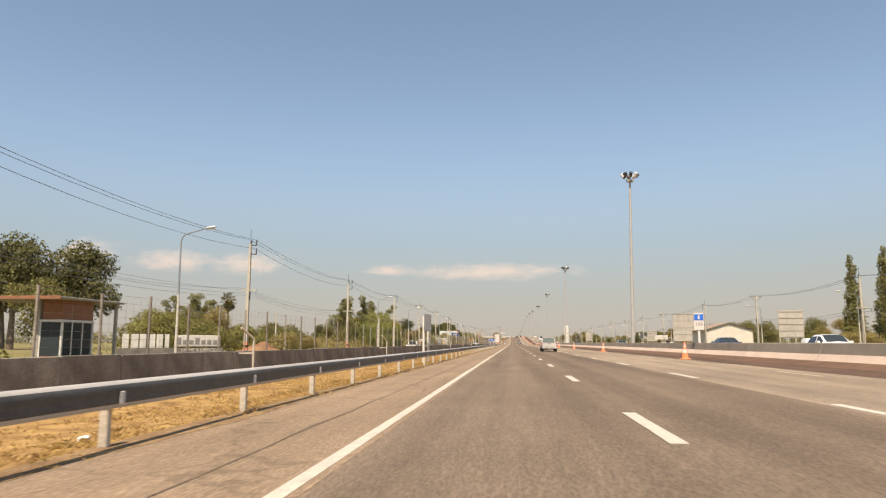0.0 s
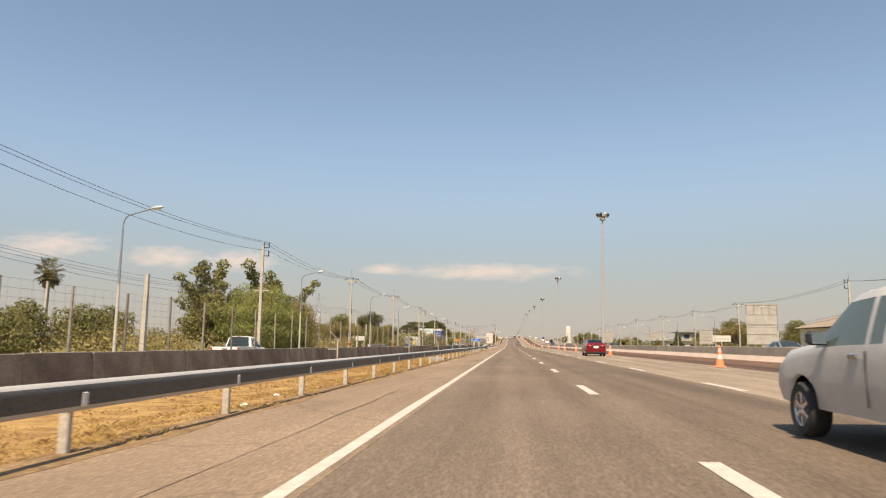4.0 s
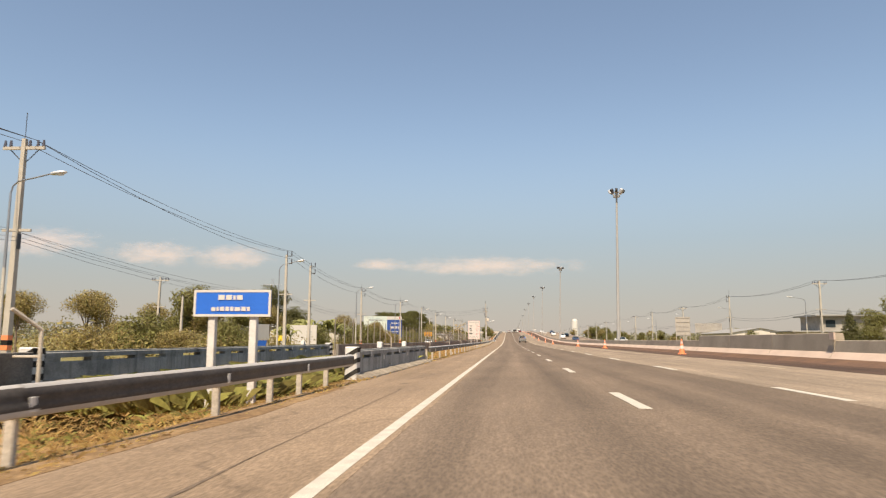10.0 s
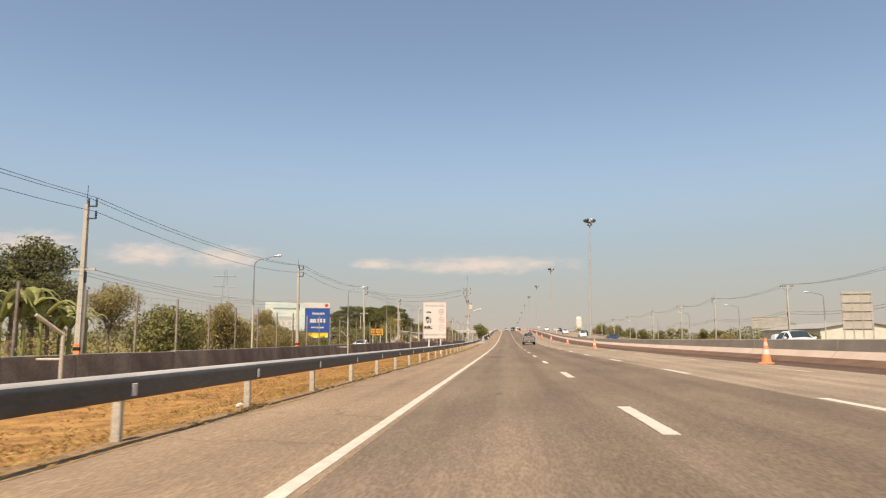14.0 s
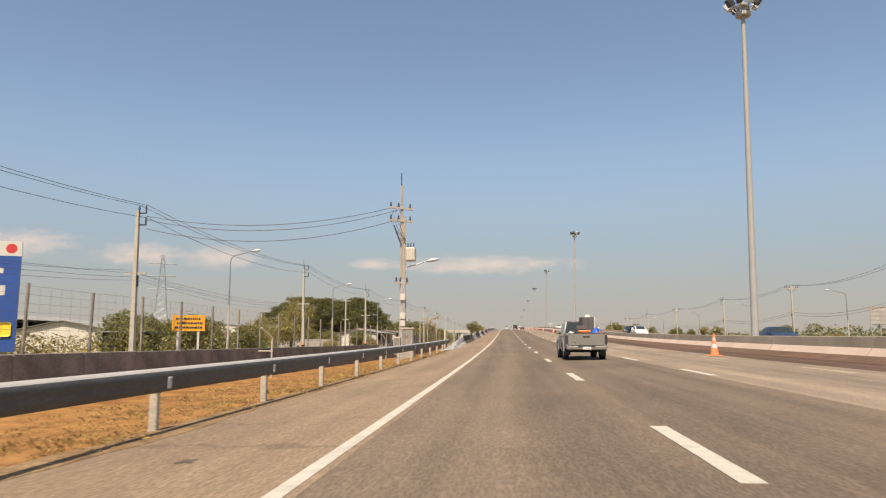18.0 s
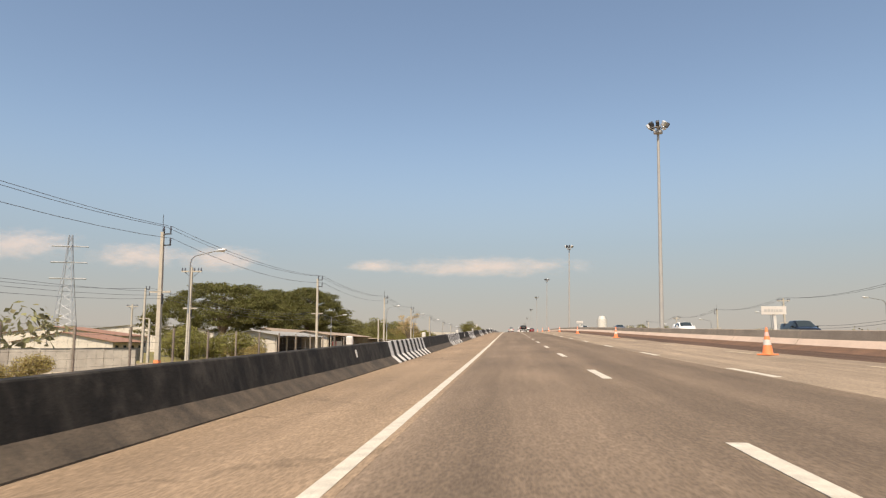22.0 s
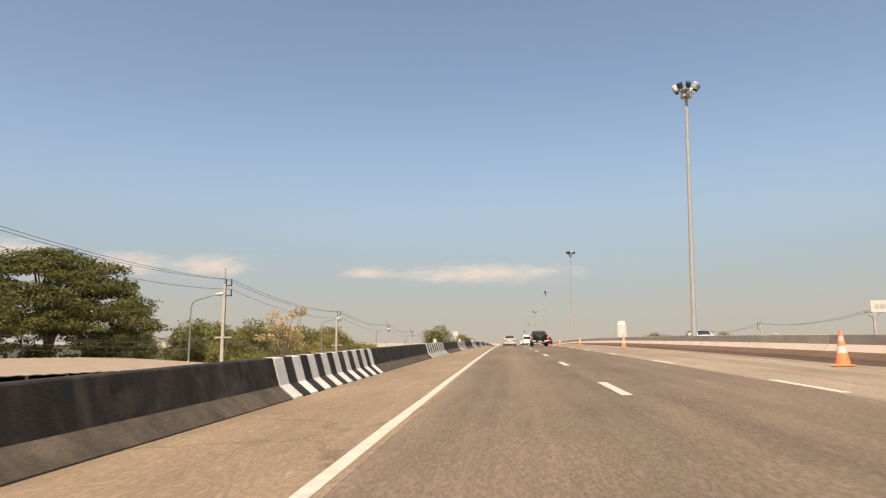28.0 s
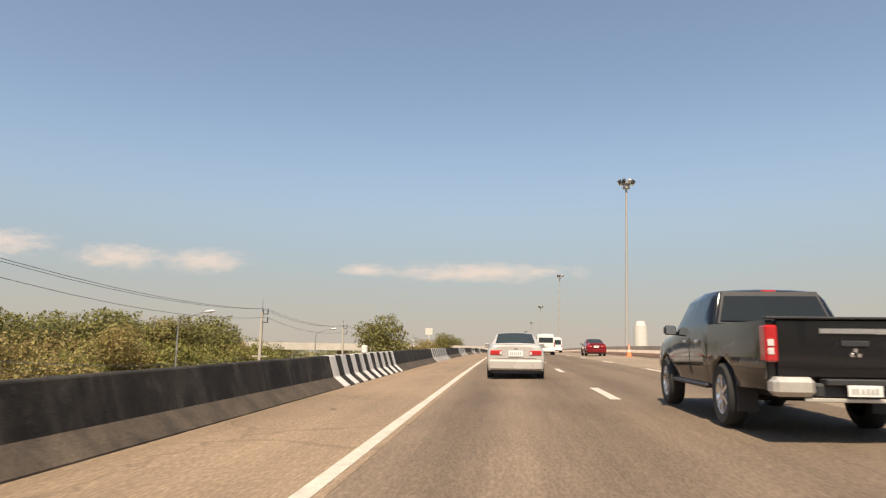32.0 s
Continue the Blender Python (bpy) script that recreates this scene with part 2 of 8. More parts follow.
def pavement_mat(name, col, var, tracks=0.0, centre=0.0, patchy=0.2, cracks=0.0, newer=0.0):
    """Worn asphalt: grain, streaks along the road, wheel tracks, faint cracks."""
    m = mat(name, col, 0.85, 0, var, 0.35, 0.5, 90.0, patch=0.5, spec=0.25, drawn=0.45)
    t = m.node_tree
    n, lk = t.nodes, t.links.new
    b = n["Principled BSDF"]
    source = b.inputs["Base Color"].links[0].from_socket
    co = n.new("ShaderNodeTexCoord")
    mp = n.new("ShaderNodeMapping")
    mp.inputs["Scale"].default_value = (1.6, 0.035, 1)
    lk(co.outputs["Object"], mp.inputs["Vector"])
    st = n.new("ShaderNodeTexNoise")
    st.inputs["Scale"].default_value, st.inputs["Detail"].default_value = 1.0, 8
    lk(mp.outputs["Vector"], st.inputs["Vector"])
    r1 = n.new("ShaderNodeMapRange")
    r1.inputs["From Min"].default_value, r1.inputs["From Max"].default_value = 0.3, 0.7
    r1.inputs["To Min"].default_value, r1.inputs["To Max"].default_value = 1 - patchy, 1 + patchy
    lk(st.outputs["Fac"], r1.inputs["Value"])
    value = r1.outputs["Result"]
    if tracks:
        sep = n.new("ShaderNodeSeparateXYZ")
        lk(co.outputs["Object"], sep.inputs["Vector"])
        wob = n.new("ShaderNodeMath")
        wob.operation = "MULTIPLY_ADD"
        wob.inputs[1].default_value, wob.inputs[2].default_value = 2 * math.pi / 1.738, -2 * math.pi * centre / 1.738
        lk(sep.outputs["X"], wob.inputs[0])
        cs = n.new("ShaderNodeMath")
        cs.operation = "COSINE"
        lk(wob.outputs[0], cs.inputs[0])
        am = n.new("ShaderNodeMath")
        am.operation = "MULTIPLY_ADD"
        am.inputs[1].default_value, am.inputs[2].default_value = tracks, 1.0
        lk(cs.outputs[0], am.inputs[0])
        mu = n.new("ShaderNodeMath")
        mu.operation = "MULTIPLY"
        lk(value, mu.inputs[0])
        lk(am.outputs[0], mu.inputs[1])
        value = mu.outputs[0]
    if newer:
        # the middle lane was laid later and is darker than the left one
        nw = n.new("ShaderNodeMapRange")
        nw.interpolation_type = "SMOOTHSTEP"
        nw.inputs["From Min"].default_value, nw.inputs["From Max"].default_value = 0.55, 1.5
        nw.inputs["To Min"].default_value, nw.inputs["To Max"].default_value = 1.0, 1.0 - newer
        lk(sep.outputs["X"], nw.inputs["Value"])
        mn = n.new("ShaderNodeMath")
        mn.operation = "MULTIPLY"
        lk(value, mn.inputs[0])
        lk(nw.outputs["Result"], mn.inputs[1])
        value = mn.outputs[0]
    # coarse stone specks
    vo = n.new("ShaderNodeTexVoronoi")
    vo.inputs["Scale"].default_value = 1.0
    mp3 = n.new("ShaderNodeMapping")
    mp3.inputs["Scale"].default_value = (32, 11, 1)
    lk(co.outputs["Object"], mp3.inputs["Vector"])
    lk(mp3.outputs["Vector"], vo.inputs["Vector"])
    r2 = n.new("ShaderNodeMapRange")
    r2.inputs["To Min"].default_value, r2.inputs["To Max"].default_value = 0.72, 1.42
    lk(vo.outputs["Distance"], r2.inputs["Value"])
    mu2 = n.new("ShaderNodeMath")
    mu2.operation = "MULTIPLY"
    lk(value, mu2.inputs[0])
    lk(r2.outputs["Result"], mu2.inputs[1])
    value = mu2.outputs[0]
    # worn mottling, drawn out along the road
    mp2 = n.new("ShaderNodeMapping")
    mp2.inputs["Scale"].default_value = (7.5, 0.4, 1)
    lk(co.outputs["Object"], mp2.inputs["Vector"])
    mo = n.new("ShaderNodeTexNoise")
    mo.inputs["Scale"].default_value, mo.inputs["Detail"].default_value, mo.inputs["Roughness"].default_value = 1.3, 6, 0.72
    lk(mp2.outputs["Vector"], mo.inputs["Vector"])
    r4 = n.new("ShaderNodeMapRange")
    r4.inputs["From Min"].default_value, r4.inputs["From Max"].default_value = 0.28, 0.72
    r4.inputs["To Min"].default_value, r4.inputs["To Max"].default_value = 1 - patchy * 0.6, 1 + patchy * 0.6
    lk(mo.outputs["Fac"], r4.inputs["Value"])
    mu4 = n.new("ShaderNodeMath")
    mu4.operation = "MULTIPLY"
    lk(value, mu4.inputs[0])
    lk(r4.outputs["Result"], mu4.inputs[1])
    value = mu4.outputs[0]
    if cracks:
        vc = n.new("ShaderNodeTexVoronoi")
        vc.feature = "DISTANCE_TO_EDGE"
        vc.inputs["Scale"].default_value = 0.22
        nz = n.new("ShaderNodeTexNoise")
        nz.inputs["Scale"].default_value = 1.4
        lk(co.outputs["Object"], nz.inputs["Vector"])
        ad = n.new("ShaderNodeVectorMath")
        ad.operation = "MULTIPLY_ADD"
        ad.inputs[1].default_value = (1.2, 1.2, 0)
        lk(nz.outputs["Color"], ad.inputs[0])
        lk(co.outputs["Object"], ad.inputs[2])
        lk(ad.outputs[0], vc.inputs["Vector"])
        r3 = n.new("ShaderNodeMapRange")
        r3.inputs["From Max"].default_value = 0.012
        r3.inputs["To Min"].default_value, r3.inputs["To Max"].default_value = 1 - cracks, 1.0
        lk(vc.outputs["Distance"], r3.inputs["Value"])
        mu3 = n.new("ShaderNodeMath")
        mu3.operation = "MULTIPLY"
        lk(value, mu3.inputs[0])
        lk(r3.outputs["Result"], mu3.inputs[1])
        value = mu3.outputs[0]
    hs = n.new("ShaderNodeHueSaturation")
    lk(value, hs.inputs["Value"])
    lk(source, hs.inputs["Color"])
    lk(hs.outputs["Color"], b.inputs["Base Color"])
    return m


def leaf_mat(name, col, amount=0.35):
    m = mat(name, col, 0.6, 0, 0.2, 0.4, 0.0, 6.0, island=amount, spec=0.3)
    t = m.node_tree
    n, lk = t.nodes, t.links.new
    b = n["Principled BSDF"]
    tr = n.new("ShaderNodeBsdfTranslucent")
    lk(b.inputs["Base Color"].links[0].from_socket, tr.inputs["Color"])
    ms = n.new("ShaderNodeMixShader")
    ms.inputs[0].default_value = 0.42
    lk(b.outputs[0], ms.inputs[1])
    lk(tr.outputs[0], ms.inputs[2])
    lk(ms.outputs[0], n["Material Output"].inputs["Surface"])
    return m


def glass_mat(name, col, rough=0.04):
    """Dark tinted vehicle glass."""
    return mat(name, col, rough, 0, 0.05, 1.5, 0.0, 8.0, spec=0.25)


M_ASPHALT = pavement_mat("asphalt_dark", (0.147, 0.109, 0.078), 0.2, tracks=0.08, centre=0.16, patchy=0.17, cracks=0.0, newer=0.1)
M_SHOULDER = pavement_mat("asphalt_shoulder", (0.215, 0.155, 0.104), 0.18, patchy=0.12, cracks=0.28)
M_LANE = pavement_mat("asphalt_grey", (0.222, 0.172, 0.125), 0.2, patchy=0.22, cracks=0.1)
M_STRIP = pavement_mat("asphalt_strip", (0.082, 0.05, 0.034), 0.25, patchy=0.3)
M_LINE = mat("road_paint_white", (0.5, 0.455, 0.38), 0.65, 0, 0.2, 5.0, 0.3, 70)
M_LINE_OLD = mat("road_paint_worn", (0.52, 0.44, 0.32), 0.8, 0, 0.12, 0.55, 0.3, 40, col2=(0.3, 0.23, 0.155), patch=0.52)
M_SOIL = mat("dry_soil", (0.24, 0.145, 0.075), 0.95, 0, 0.35, 1.3, 0.8, 14, col2=(0.3, 0.2, 0.105), spec=0.2)
M_GRASSG = mat("green_grass", (0.22, 0.2, 0.062), 0.9, 0, 0.3, 0.8, 0.0, 10, island=0.4, spec=0.2)
M_CONCRETE = mat("concrete_grey", (0.3, 0.275, 0.24), 0.9, 0, 0.22, 0.9, 0.4, 40, each=0.12)
M_WALL = mat("concrete_weathered", (0.2, 0.182, 0.155), 0.92, 0, 0.35, 0.8, 0.4, 30, col2=(0.31, 0.282, 0.242), each=0.2)
M_BARRIER = mat("concrete_barrier", (0.3, 0.25, 0.195), 0.9, 0, 0.2, 0.6, 0.35, 35, each=0.08)
M_TOE = mat("concrete_pale_toe", (0.56, 0.43, 0.345), 0.85, 0, 0.12, 0.7, 0.3, 40)
M_BLACK = mat("black_paint", (0.015, 0.0135, 0.012), 0.85, 0, 0.5, 1.1, 0.3, 40, col2=(0.038, 0.033, 0.027), spec=0.25)
M_BARE = mat("bare_concrete_toe", (0.06, 0.045, 0.031), 0.9, 0, 0.4, 1.6, 0.35, 35, col2=(0.115, 0.086, 0.06))


def streaked(m, col, amount, lengthwise, scale):
    """Adds run-down streaks and rubbed bare patches of a second colour."""
    n, lk = m.node_tree.nodes, m.node_tree.links.new
    b = n["Principled BSDF"]
    source = b.inputs["Base Color"].links[0].from_socket
    co = n.new("ShaderNodeTexCoord")
    total = None
    for sc, lo, hi in ((lengthwise, 0.5, 0.74), ((scale, scale, scale), 0.52, 0.72)):
        mp = n.new("ShaderNodeMapping")
        mp.inputs["Scale"].default_value = sc
        lk(co.outputs["Object"], mp.inputs["Vector"])
        nz = n.new("ShaderNodeTexNoise")
        nz.inputs["Scale"].default_value, nz.inputs["Detail"].default_value, nz.inputs["Roughness"].default_value = 1.0, 7, 0.65
        lk(mp.outputs["Vector"], nz.inputs["Vector"])
        mr = n.new("ShaderNodeMapRange")
        mr.inputs["From Min"].default_value, mr.inputs["From Max"].default_value = lo, hi
        mr.inputs["To Max"].default_value = amount
        lk(nz.outputs["Fac"], mr.inputs["Value"])
        if total is None:
            total = mr.outputs["Result"]
        else:
            mx = n.new("ShaderNodeMath")
            mx.operation = "MAXIMUM"
            lk(total, mx.inputs[0])
            lk(mr.outputs["Result"], mx.inputs[1])
            total = mx.outputs[0]
    mix = n.new("ShaderNodeMix")
    mix.data_type = "RGBA"
    lk(total, mix.inputs["Factor"])
    lk(source, mix.inputs["A"])
    mix.inputs["B"].default_value = rgba(col)
    lk(mix.outputs["Result"], b.inputs["Base Color"])


streaked(M_BLACK, (0.1, 0.086, 0.072), 0.62, (1.2, 2.6, 0.5), 1.3)
streaked(M_WALL, (0.09, 0.076, 0.062), 0.6, (1.0, 3.0, 0.7), 1.1)
streaked(M_BARE, (0.022, 0.018, 0.014), 0.6, (2.0, 3.5, 0.6), 2.0)
M_BWHITE = mat("barrier_white", (0.6, 0.575, 0.535), 0.75, 0, 0.2, 1.2, 0.25, 40, col2=(0.68, 0.65, 0.61))
M_WHITE = mat("white_paint", (0.6, 0.575, 0.535), 0.6, 0, 0.14, 1.5, 0.2, 40)
M_MAST = mat("mast_pale", (0.36, 0.35, 0.335), 0.6, 0, 0.08, 0.6, 0.1, 20)
# rail steel split into dark shaded face colours and a bright sunlit lip colour
M_RAIL = mat("rail_zinc_shaded", (0.066, 0.067, 0.067), 0.55, 0.15, 0.3, 0.9, 0.1, 30, col2=(0.1, 0.096, 0.088), each=0.12)
M_RAILB = mat("rail_brown_shaded", (0.062, 0.052, 0.046), 0.6, 0.2, 0.35, 1.3, 0.15, 25, col2=(0.12, 0.098, 0.08), each=0.12)
M_ZINC = mat("rail_zinc_sunlit", (0.43, 0.405, 0.375), 0.5, 0.1, 0.1, 0.9, 0.1, 30, each=0.08)
M_STEEL = mat("galvanised_steel", (0.36, 0.37, 0.38), 0.45, 0.8, 0.12, 1.2, 0.1, 30)
M_POSTW = mat("post_pale", (0.45, 0.395, 0.325), 0.8, 0, 0.22, 3.0, 0.3, 30)
M_POLE = mat("pole_concrete", (0.43, 0.39, 0.33), 0.88, 0, 0.14, 1.0, 0.3, 30)
M_DPOST = mat("fence_post", (0.22, 0.19, 0.16), 0.9, 0, 0.3, 1.5, 0.3, 30, each=0.25)
M_WIRE = mat("wire", (0.12, 0.11, 0.1), 0.6, 0.3, 0.1, 2.0, 0.0, 20)
M_CABLE = mat("cable", (0.09, 0.1, 0.12), 0.6, 0.0, 0.1, 2.0, 0.0, 20)
M_DARKMETAL = mat("dark_metal", (0.08, 0.08, 0.085), 0.5, 0.6, 0.2, 3.0, 0.1, 30)
M_INSUL = mat("porcelain", (0.07, 0.07, 0.09), 0.3, 0, 0.1, 3, 0, 20)
M_LAMPPOLE = mat("lamp_pole_pale", (0.46, 0.43, 0.37), 0.7, 0, 0.15, 1.2, 0.1, 20)
M_LAMPHEAD = mat("lamp_grey", (0.62, 0.63, 0.64), 0.4, 0.3, 0.08, 2.0, 0.0, 20)
M_BARK = mat("bark", (0.16, 0.12, 0.085), 0.95, 0, 0.3, 2.0, 0.6, 12)
M_RUBBER = mat("tyre_rubber", (0.028, 0.027, 0.026), 0.85, 0, 0.2, 4, 0.3, 40)
M_RIM = mat("alloy", (0.55, 0.55, 0.56), 0.3, 0.85, 0.08, 3, 0.05, 20)
M_UNDER = mat("underbody", (0.02, 0.02, 0.02), 0.9, 0, 0.2, 3, 0.1, 20)
M_GLASS = glass_mat("tinted_glass", (0.03, 0.04, 0.045))
M_GLASSG = glass_mat("green_tinted_glass", (0.11, 0.14, 0.13))
M_REDLIGHT = mat("red_lens", (0.45, 0.02, 0.025), 0.15, 0, 0.1, 6, 0.05, 40, coat=0.5)
M_DARKLIGHT = mat("smoked_lens", (0.05, 0.045, 0.045), 0.12, 0, 0.2, 9, 0.05, 40, coat=0.5)
M_CLEAR = mat("clear_lens", (0.7, 0.68, 0.66), 0.15, 0.2, 0.1, 6, 0.05, 40)
M_CHROME = mat("chrome", (0.75, 0.75, 0.76), 0.15, 0.95, 0.05, 3, 0.0, 20)
M_CHROMEW = mat("dull_chrome", (0.6, 0.56, 0.5), 0.35, 0.5, 0.08, 3, 0.0, 20)
M_PLATE = mat("plate_white", (0.75, 0.74, 0.7), 0.5, 0, 0.05, 5, 0.0, 20)
M_BLACKPLASTIC = mat("black_plastic", (0.03, 0.03, 0.032), 0.55, 0, 0.2, 3, 0.1, 40)
M_ORANGE = mat("cone_orange", (0.84, 0.25, 0.1), 0.55, 0, 0.12, 3, 0.1, 30)
M_SIGNWHITE = mat("sign_white", (0.58, 0.545, 0.5), 0.5, 0, 0.05, 1.0, 0.0, 20)
M_SIGNGREY = mat("sign_grey", (0.45, 0.44, 0.42), 0.6, 0.1, 0.08, 1.0, 0.0, 20)
M_SIGNBLUE = mat("sign_blue", (0.015, 0.13, 0.56), 0.45, 0, 0.06, 1.0, 0.0, 20)
M_SIGNORANGE = mat("sign_orange", (0.8, 0.36, 0.03), 0.5, 0, 0.06, 1.0, 0.0, 20)
M_INK = mat("sign_ink", (0.03, 0.03, 0.03), 0.6, 0, 0.1, 2.0, 0.0, 20)
M_SIGNRED = mat("sign_red", (0.55, 0.04, 0.04), 0.5, 0, 0.06, 1.0, 0.0, 20)
M_SIGNPINK = mat("sign_pink", (0.7, 0.42, 0.38), 0.5, 0, 0.06, 1.0, 0.0, 20)
M_YELLOW = mat("sign_yellow", (0.8, 0.58, 0.05), 0.5, 0, 0.06, 1.0, 0.0, 20)
M_NAVY = mat("billboard_navy", (0.02, 0.07, 0.28), 0.5, 0, 0.1, 0.5, 0.0, 20)
M_ROOF = mat("roof_sheet", (0.3, 0.228, 0.17), 0.75, 0.1, 0.15, 0.5, 0.2, 8)
M_ROOFGREY = mat("roof_grey", (0.3, 0.29, 0.27), 0.7, 0.2, 0.15, 0.5, 0.2, 8)
M_ROOFRED = mat("roof_tile_red", (0.25, 0.135, 0.095), 0.85, 0, 0.15, 0.8, 0.3, 12)
M_PLASTER = mat("plaster", (0.58, 0.53, 0.46), 0.9, 0, 0.12, 0.6, 0.2, 20)
M_BROWN = mat("brown_cladding", (0.25, 0.11, 0.06), 0.8, 0, 0.15, 1.5, 0.2, 20)
M_DARKIN = mat("dark_interior", (0.03, 0.028, 0.026), 0.9, 0, 0.2, 1.0, 0.1, 20)
L_GREEN = leaf_mat("leaves_green", (0.21, 0.195, 0.068))
L_RAIN = leaf_mat("leaves_rain_tree", (0.125, 0.12, 0.037), 0.35)
L_STRAWD = leaf_mat("dull_grass_blades", (0.44, 0.29, 0.11), 0.22)
L_STRAW = leaf_mat("dry_grass_blades", (0.5, 0.34, 0.135), 0.22)
L_DOME = leaf_mat("leaves_light_green", (0.25, 0.26, 0.075), 0.3)
L_FEATHER = leaf_mat("leaves_feathery", (0.33, 0.28, 0.1), 0.3)
L_DARK = leaf_mat("leaves_dark", (0.135, 0.13, 0.05))
L_BRIGHT = leaf_mat("leaves_bright", (0.235, 0.22, 0.065))
L_OLIVE = leaf_mat("leaves_olive", (0.31, 0.245, 0.095))
L_GOLD = leaf_mat("leaves_gold", (0.56, 0.43, 0.24), 0.2)
L_PALM = leaf_mat("leaves_palm", (0.17, 0.15, 0.08))
L_BANANA = leaf_mat("leaves_banana", (0.34, 0.34, 0.13))
# distance haze is put into this paler, greyer leaf colour
L_FAR = leaf_mat("leaves_far_hazed", (0.25, 0.235, 0.13))


# ---- ground: one sheet to the horizon ----
def span(a, b, step):
    return list(np.arange(a, b, step))


gx = [-2500, -900, -400, -200, -120, -80, -60, -48, -40, -34, -30, -27, -24, -21, -18, -16, -14, -12.5, -11.2, -10, -9, -8, -7, -6.2, -5.5, -5.0, -4.58, -2, 2, 6, 10, 13, 18, 23, 27.5, 30, 33, 36, 40, 50, 70, 100, 160, 300, 700, 2500]
gy = [-400, -150] + span(-60, 780, 6) + span(780, 1240, 20) + [1240, 1400, 1700, 2200, 3000, 4800]
GV, GF = [], []
for y in gy:
    for x in gx:
        z = verge_z(x, y)
        if x < -4.7 and x > -400:
            z += 0.05 * noise.noise((x * 0.35, y * 0.35, 0))
        if 202 < y < 230 and -11 < x < -5.2:
            z -= 1.1           # ditch under the small bridge
        GV.append((x, y, z))
W = len(gx)
for j in range(len(gy) - 1):
    for i in range(W - 1):
        GF.append((j * W + i, j * W + i + 1, (j + 1) * W + i + 1, (j + 1) * W + i))
M_FIELD = mat("field", (0.28, 0.22, 0.1), 0.95, 0, 0.3, 0.06, 0.6, 3.0, col2=(0.17, 0.17, 0.065), spec=0.15)
# dry verge near the road, greener fields away from it
t_ = M_FIELD.node_tree
sep_ = t_.nodes.new("ShaderNodeSeparateXYZ")
t_.links.new(t_.nodes["Texture Coordinate"].outputs["Object"], sep_.inputs[0])
near_ = t_.nodes.new("ShaderNodeMapRange")
near_.inputs["From Min"].default_value, near_.inputs["From Max"].default_value = -14, -11
t_.links.new(sep_.outputs["X"], near_.inputs["Value"])
dry_ = t_.nodes.new("ShaderNodeTexNoise")
dry_.inputs["Scale"].default_value, dry_.inputs["Detail"].default_value, dry_.inputs["Roughness"].default_value = 1.5, 9, 0.68
t_.links.new(t_.nodes["Texture Coordinate"].outputs["Object"], dry_.inputs["Vector"])
dr_ = t_.nodes.new("ShaderNodeValToRGB")
dr_.color_ramp.elements[0].position, dr_.color_ramp.elements[1].position = 0.36, 0.62
dr_.color_ramp.elements[0].color, dr_.color_ramp.elements[1].color = (0.2, 0.112, 0.048, 1), (0.4, 0.255, 0.1, 1)
t_.links.new(dry_.outputs["Fac"], dr_.inputs["Fac"])
mx_ = t_.nodes.new("ShaderNodeMix")
mx_.data_type = "RGBA"
far_ = t_.nodes.new("ShaderNodeMapRange")
far_.inputs["From Min"].default_value, far_.inputs["From Max"].default_value = 29, 34
far_.inputs["To Min"].default_value, far_.inputs["To Max"].default_value = 1, 0
t_.links.new(sep_.outputs["X"], far_.inputs["Value"])
mm_ = t_.nodes.new("ShaderNodeMath")
mm_.operation = "MULTIPLY"
t_.links.new(near_.outputs["Result"], mm_.inputs[0])
t_.links.new(far_.outputs["Result"], mm_.inputs[1])
t_.links.new(mm_.outputs[0], mx_.inputs["Factor"])
t_.links.new(t_.nodes["Principled BSDF"].inputs["Base Color"].links[0].from_socket, mx_.inputs["A"])
red_ = t_.nodes.new("ShaderNodeMapRange")
red_.inputs["From Min"].default_value, red_.inputs["From Max"].default_value = 215, 300
red_.inputs["To Max"].default_value = 0.7
t_.links.new(sep_.outputs["Y"], red_.inputs["Value"])
rm_ = t_.nodes.new("ShaderNodeMix")
rm_.data_type, rm_.blend_type = "RGBA", "MULTIPLY"
rm_.inputs["B"].default_value = (0.85, 0.62, 0.5, 1)
t_.links.new(red_.outputs["Result"], rm_.inputs["Factor"])
t_.links.new(dr_.outputs["Color"], rm_.inputs["A"])
t_.links.new(rm_.outputs["Result"], mx_.inputs["B"])
t_.links.new(mx_.outputs["Result"], t_.nodes["Principled BSDF"].inputs["Base Color"])
ground = tagged(raw("ground", GV, GF, M_FIELD, smooth=50), "dry straw-coloured verge and flat scrubby fields", "ground", kind="structure")


# ---- carriageway ----
def strip(name, x0, x1, y0, y1, material, lift=0.0, step=6.0, depth=0.0, parent=None, wave=0.0, lean=CROSS, pivot=0.0):
    ys = span(y0, y1, step) + [y1]
    V, F = [], []
    for k, y in enumerate(ys):
        w0 = wave * noise.noise((3.1, y * 0.45, 0.0)) if wave else 0
        for x in (x0 + w0, x1):
            V.append((x, y, road_z(y) + lean * (x - pivot) + CROSS * pivot + lift))
    n = len(ys)
    for k in range(n - 1):
        F.append((2 * k, 2 * k + 1, 2 * k + 3, 2 * k + 2))
    if depth:
        m = len(V)
        V += [(x, y, z - depth) for x, y, z in V]
        for k in range(n - 1):
            F.append((m + 2 * k, m + 2 * k + 2, m + 2 * k + 3, m + 2 * k + 1))
            F.append((2 * k, 2 * k + 2, m + 2 * k + 2, m + 2 * k))
            F.append((2 * k + 1, m + 2 * k + 1, m + 2 * k + 3, 2 * k + 3))
        F.append((0, m, m + 1, 1))
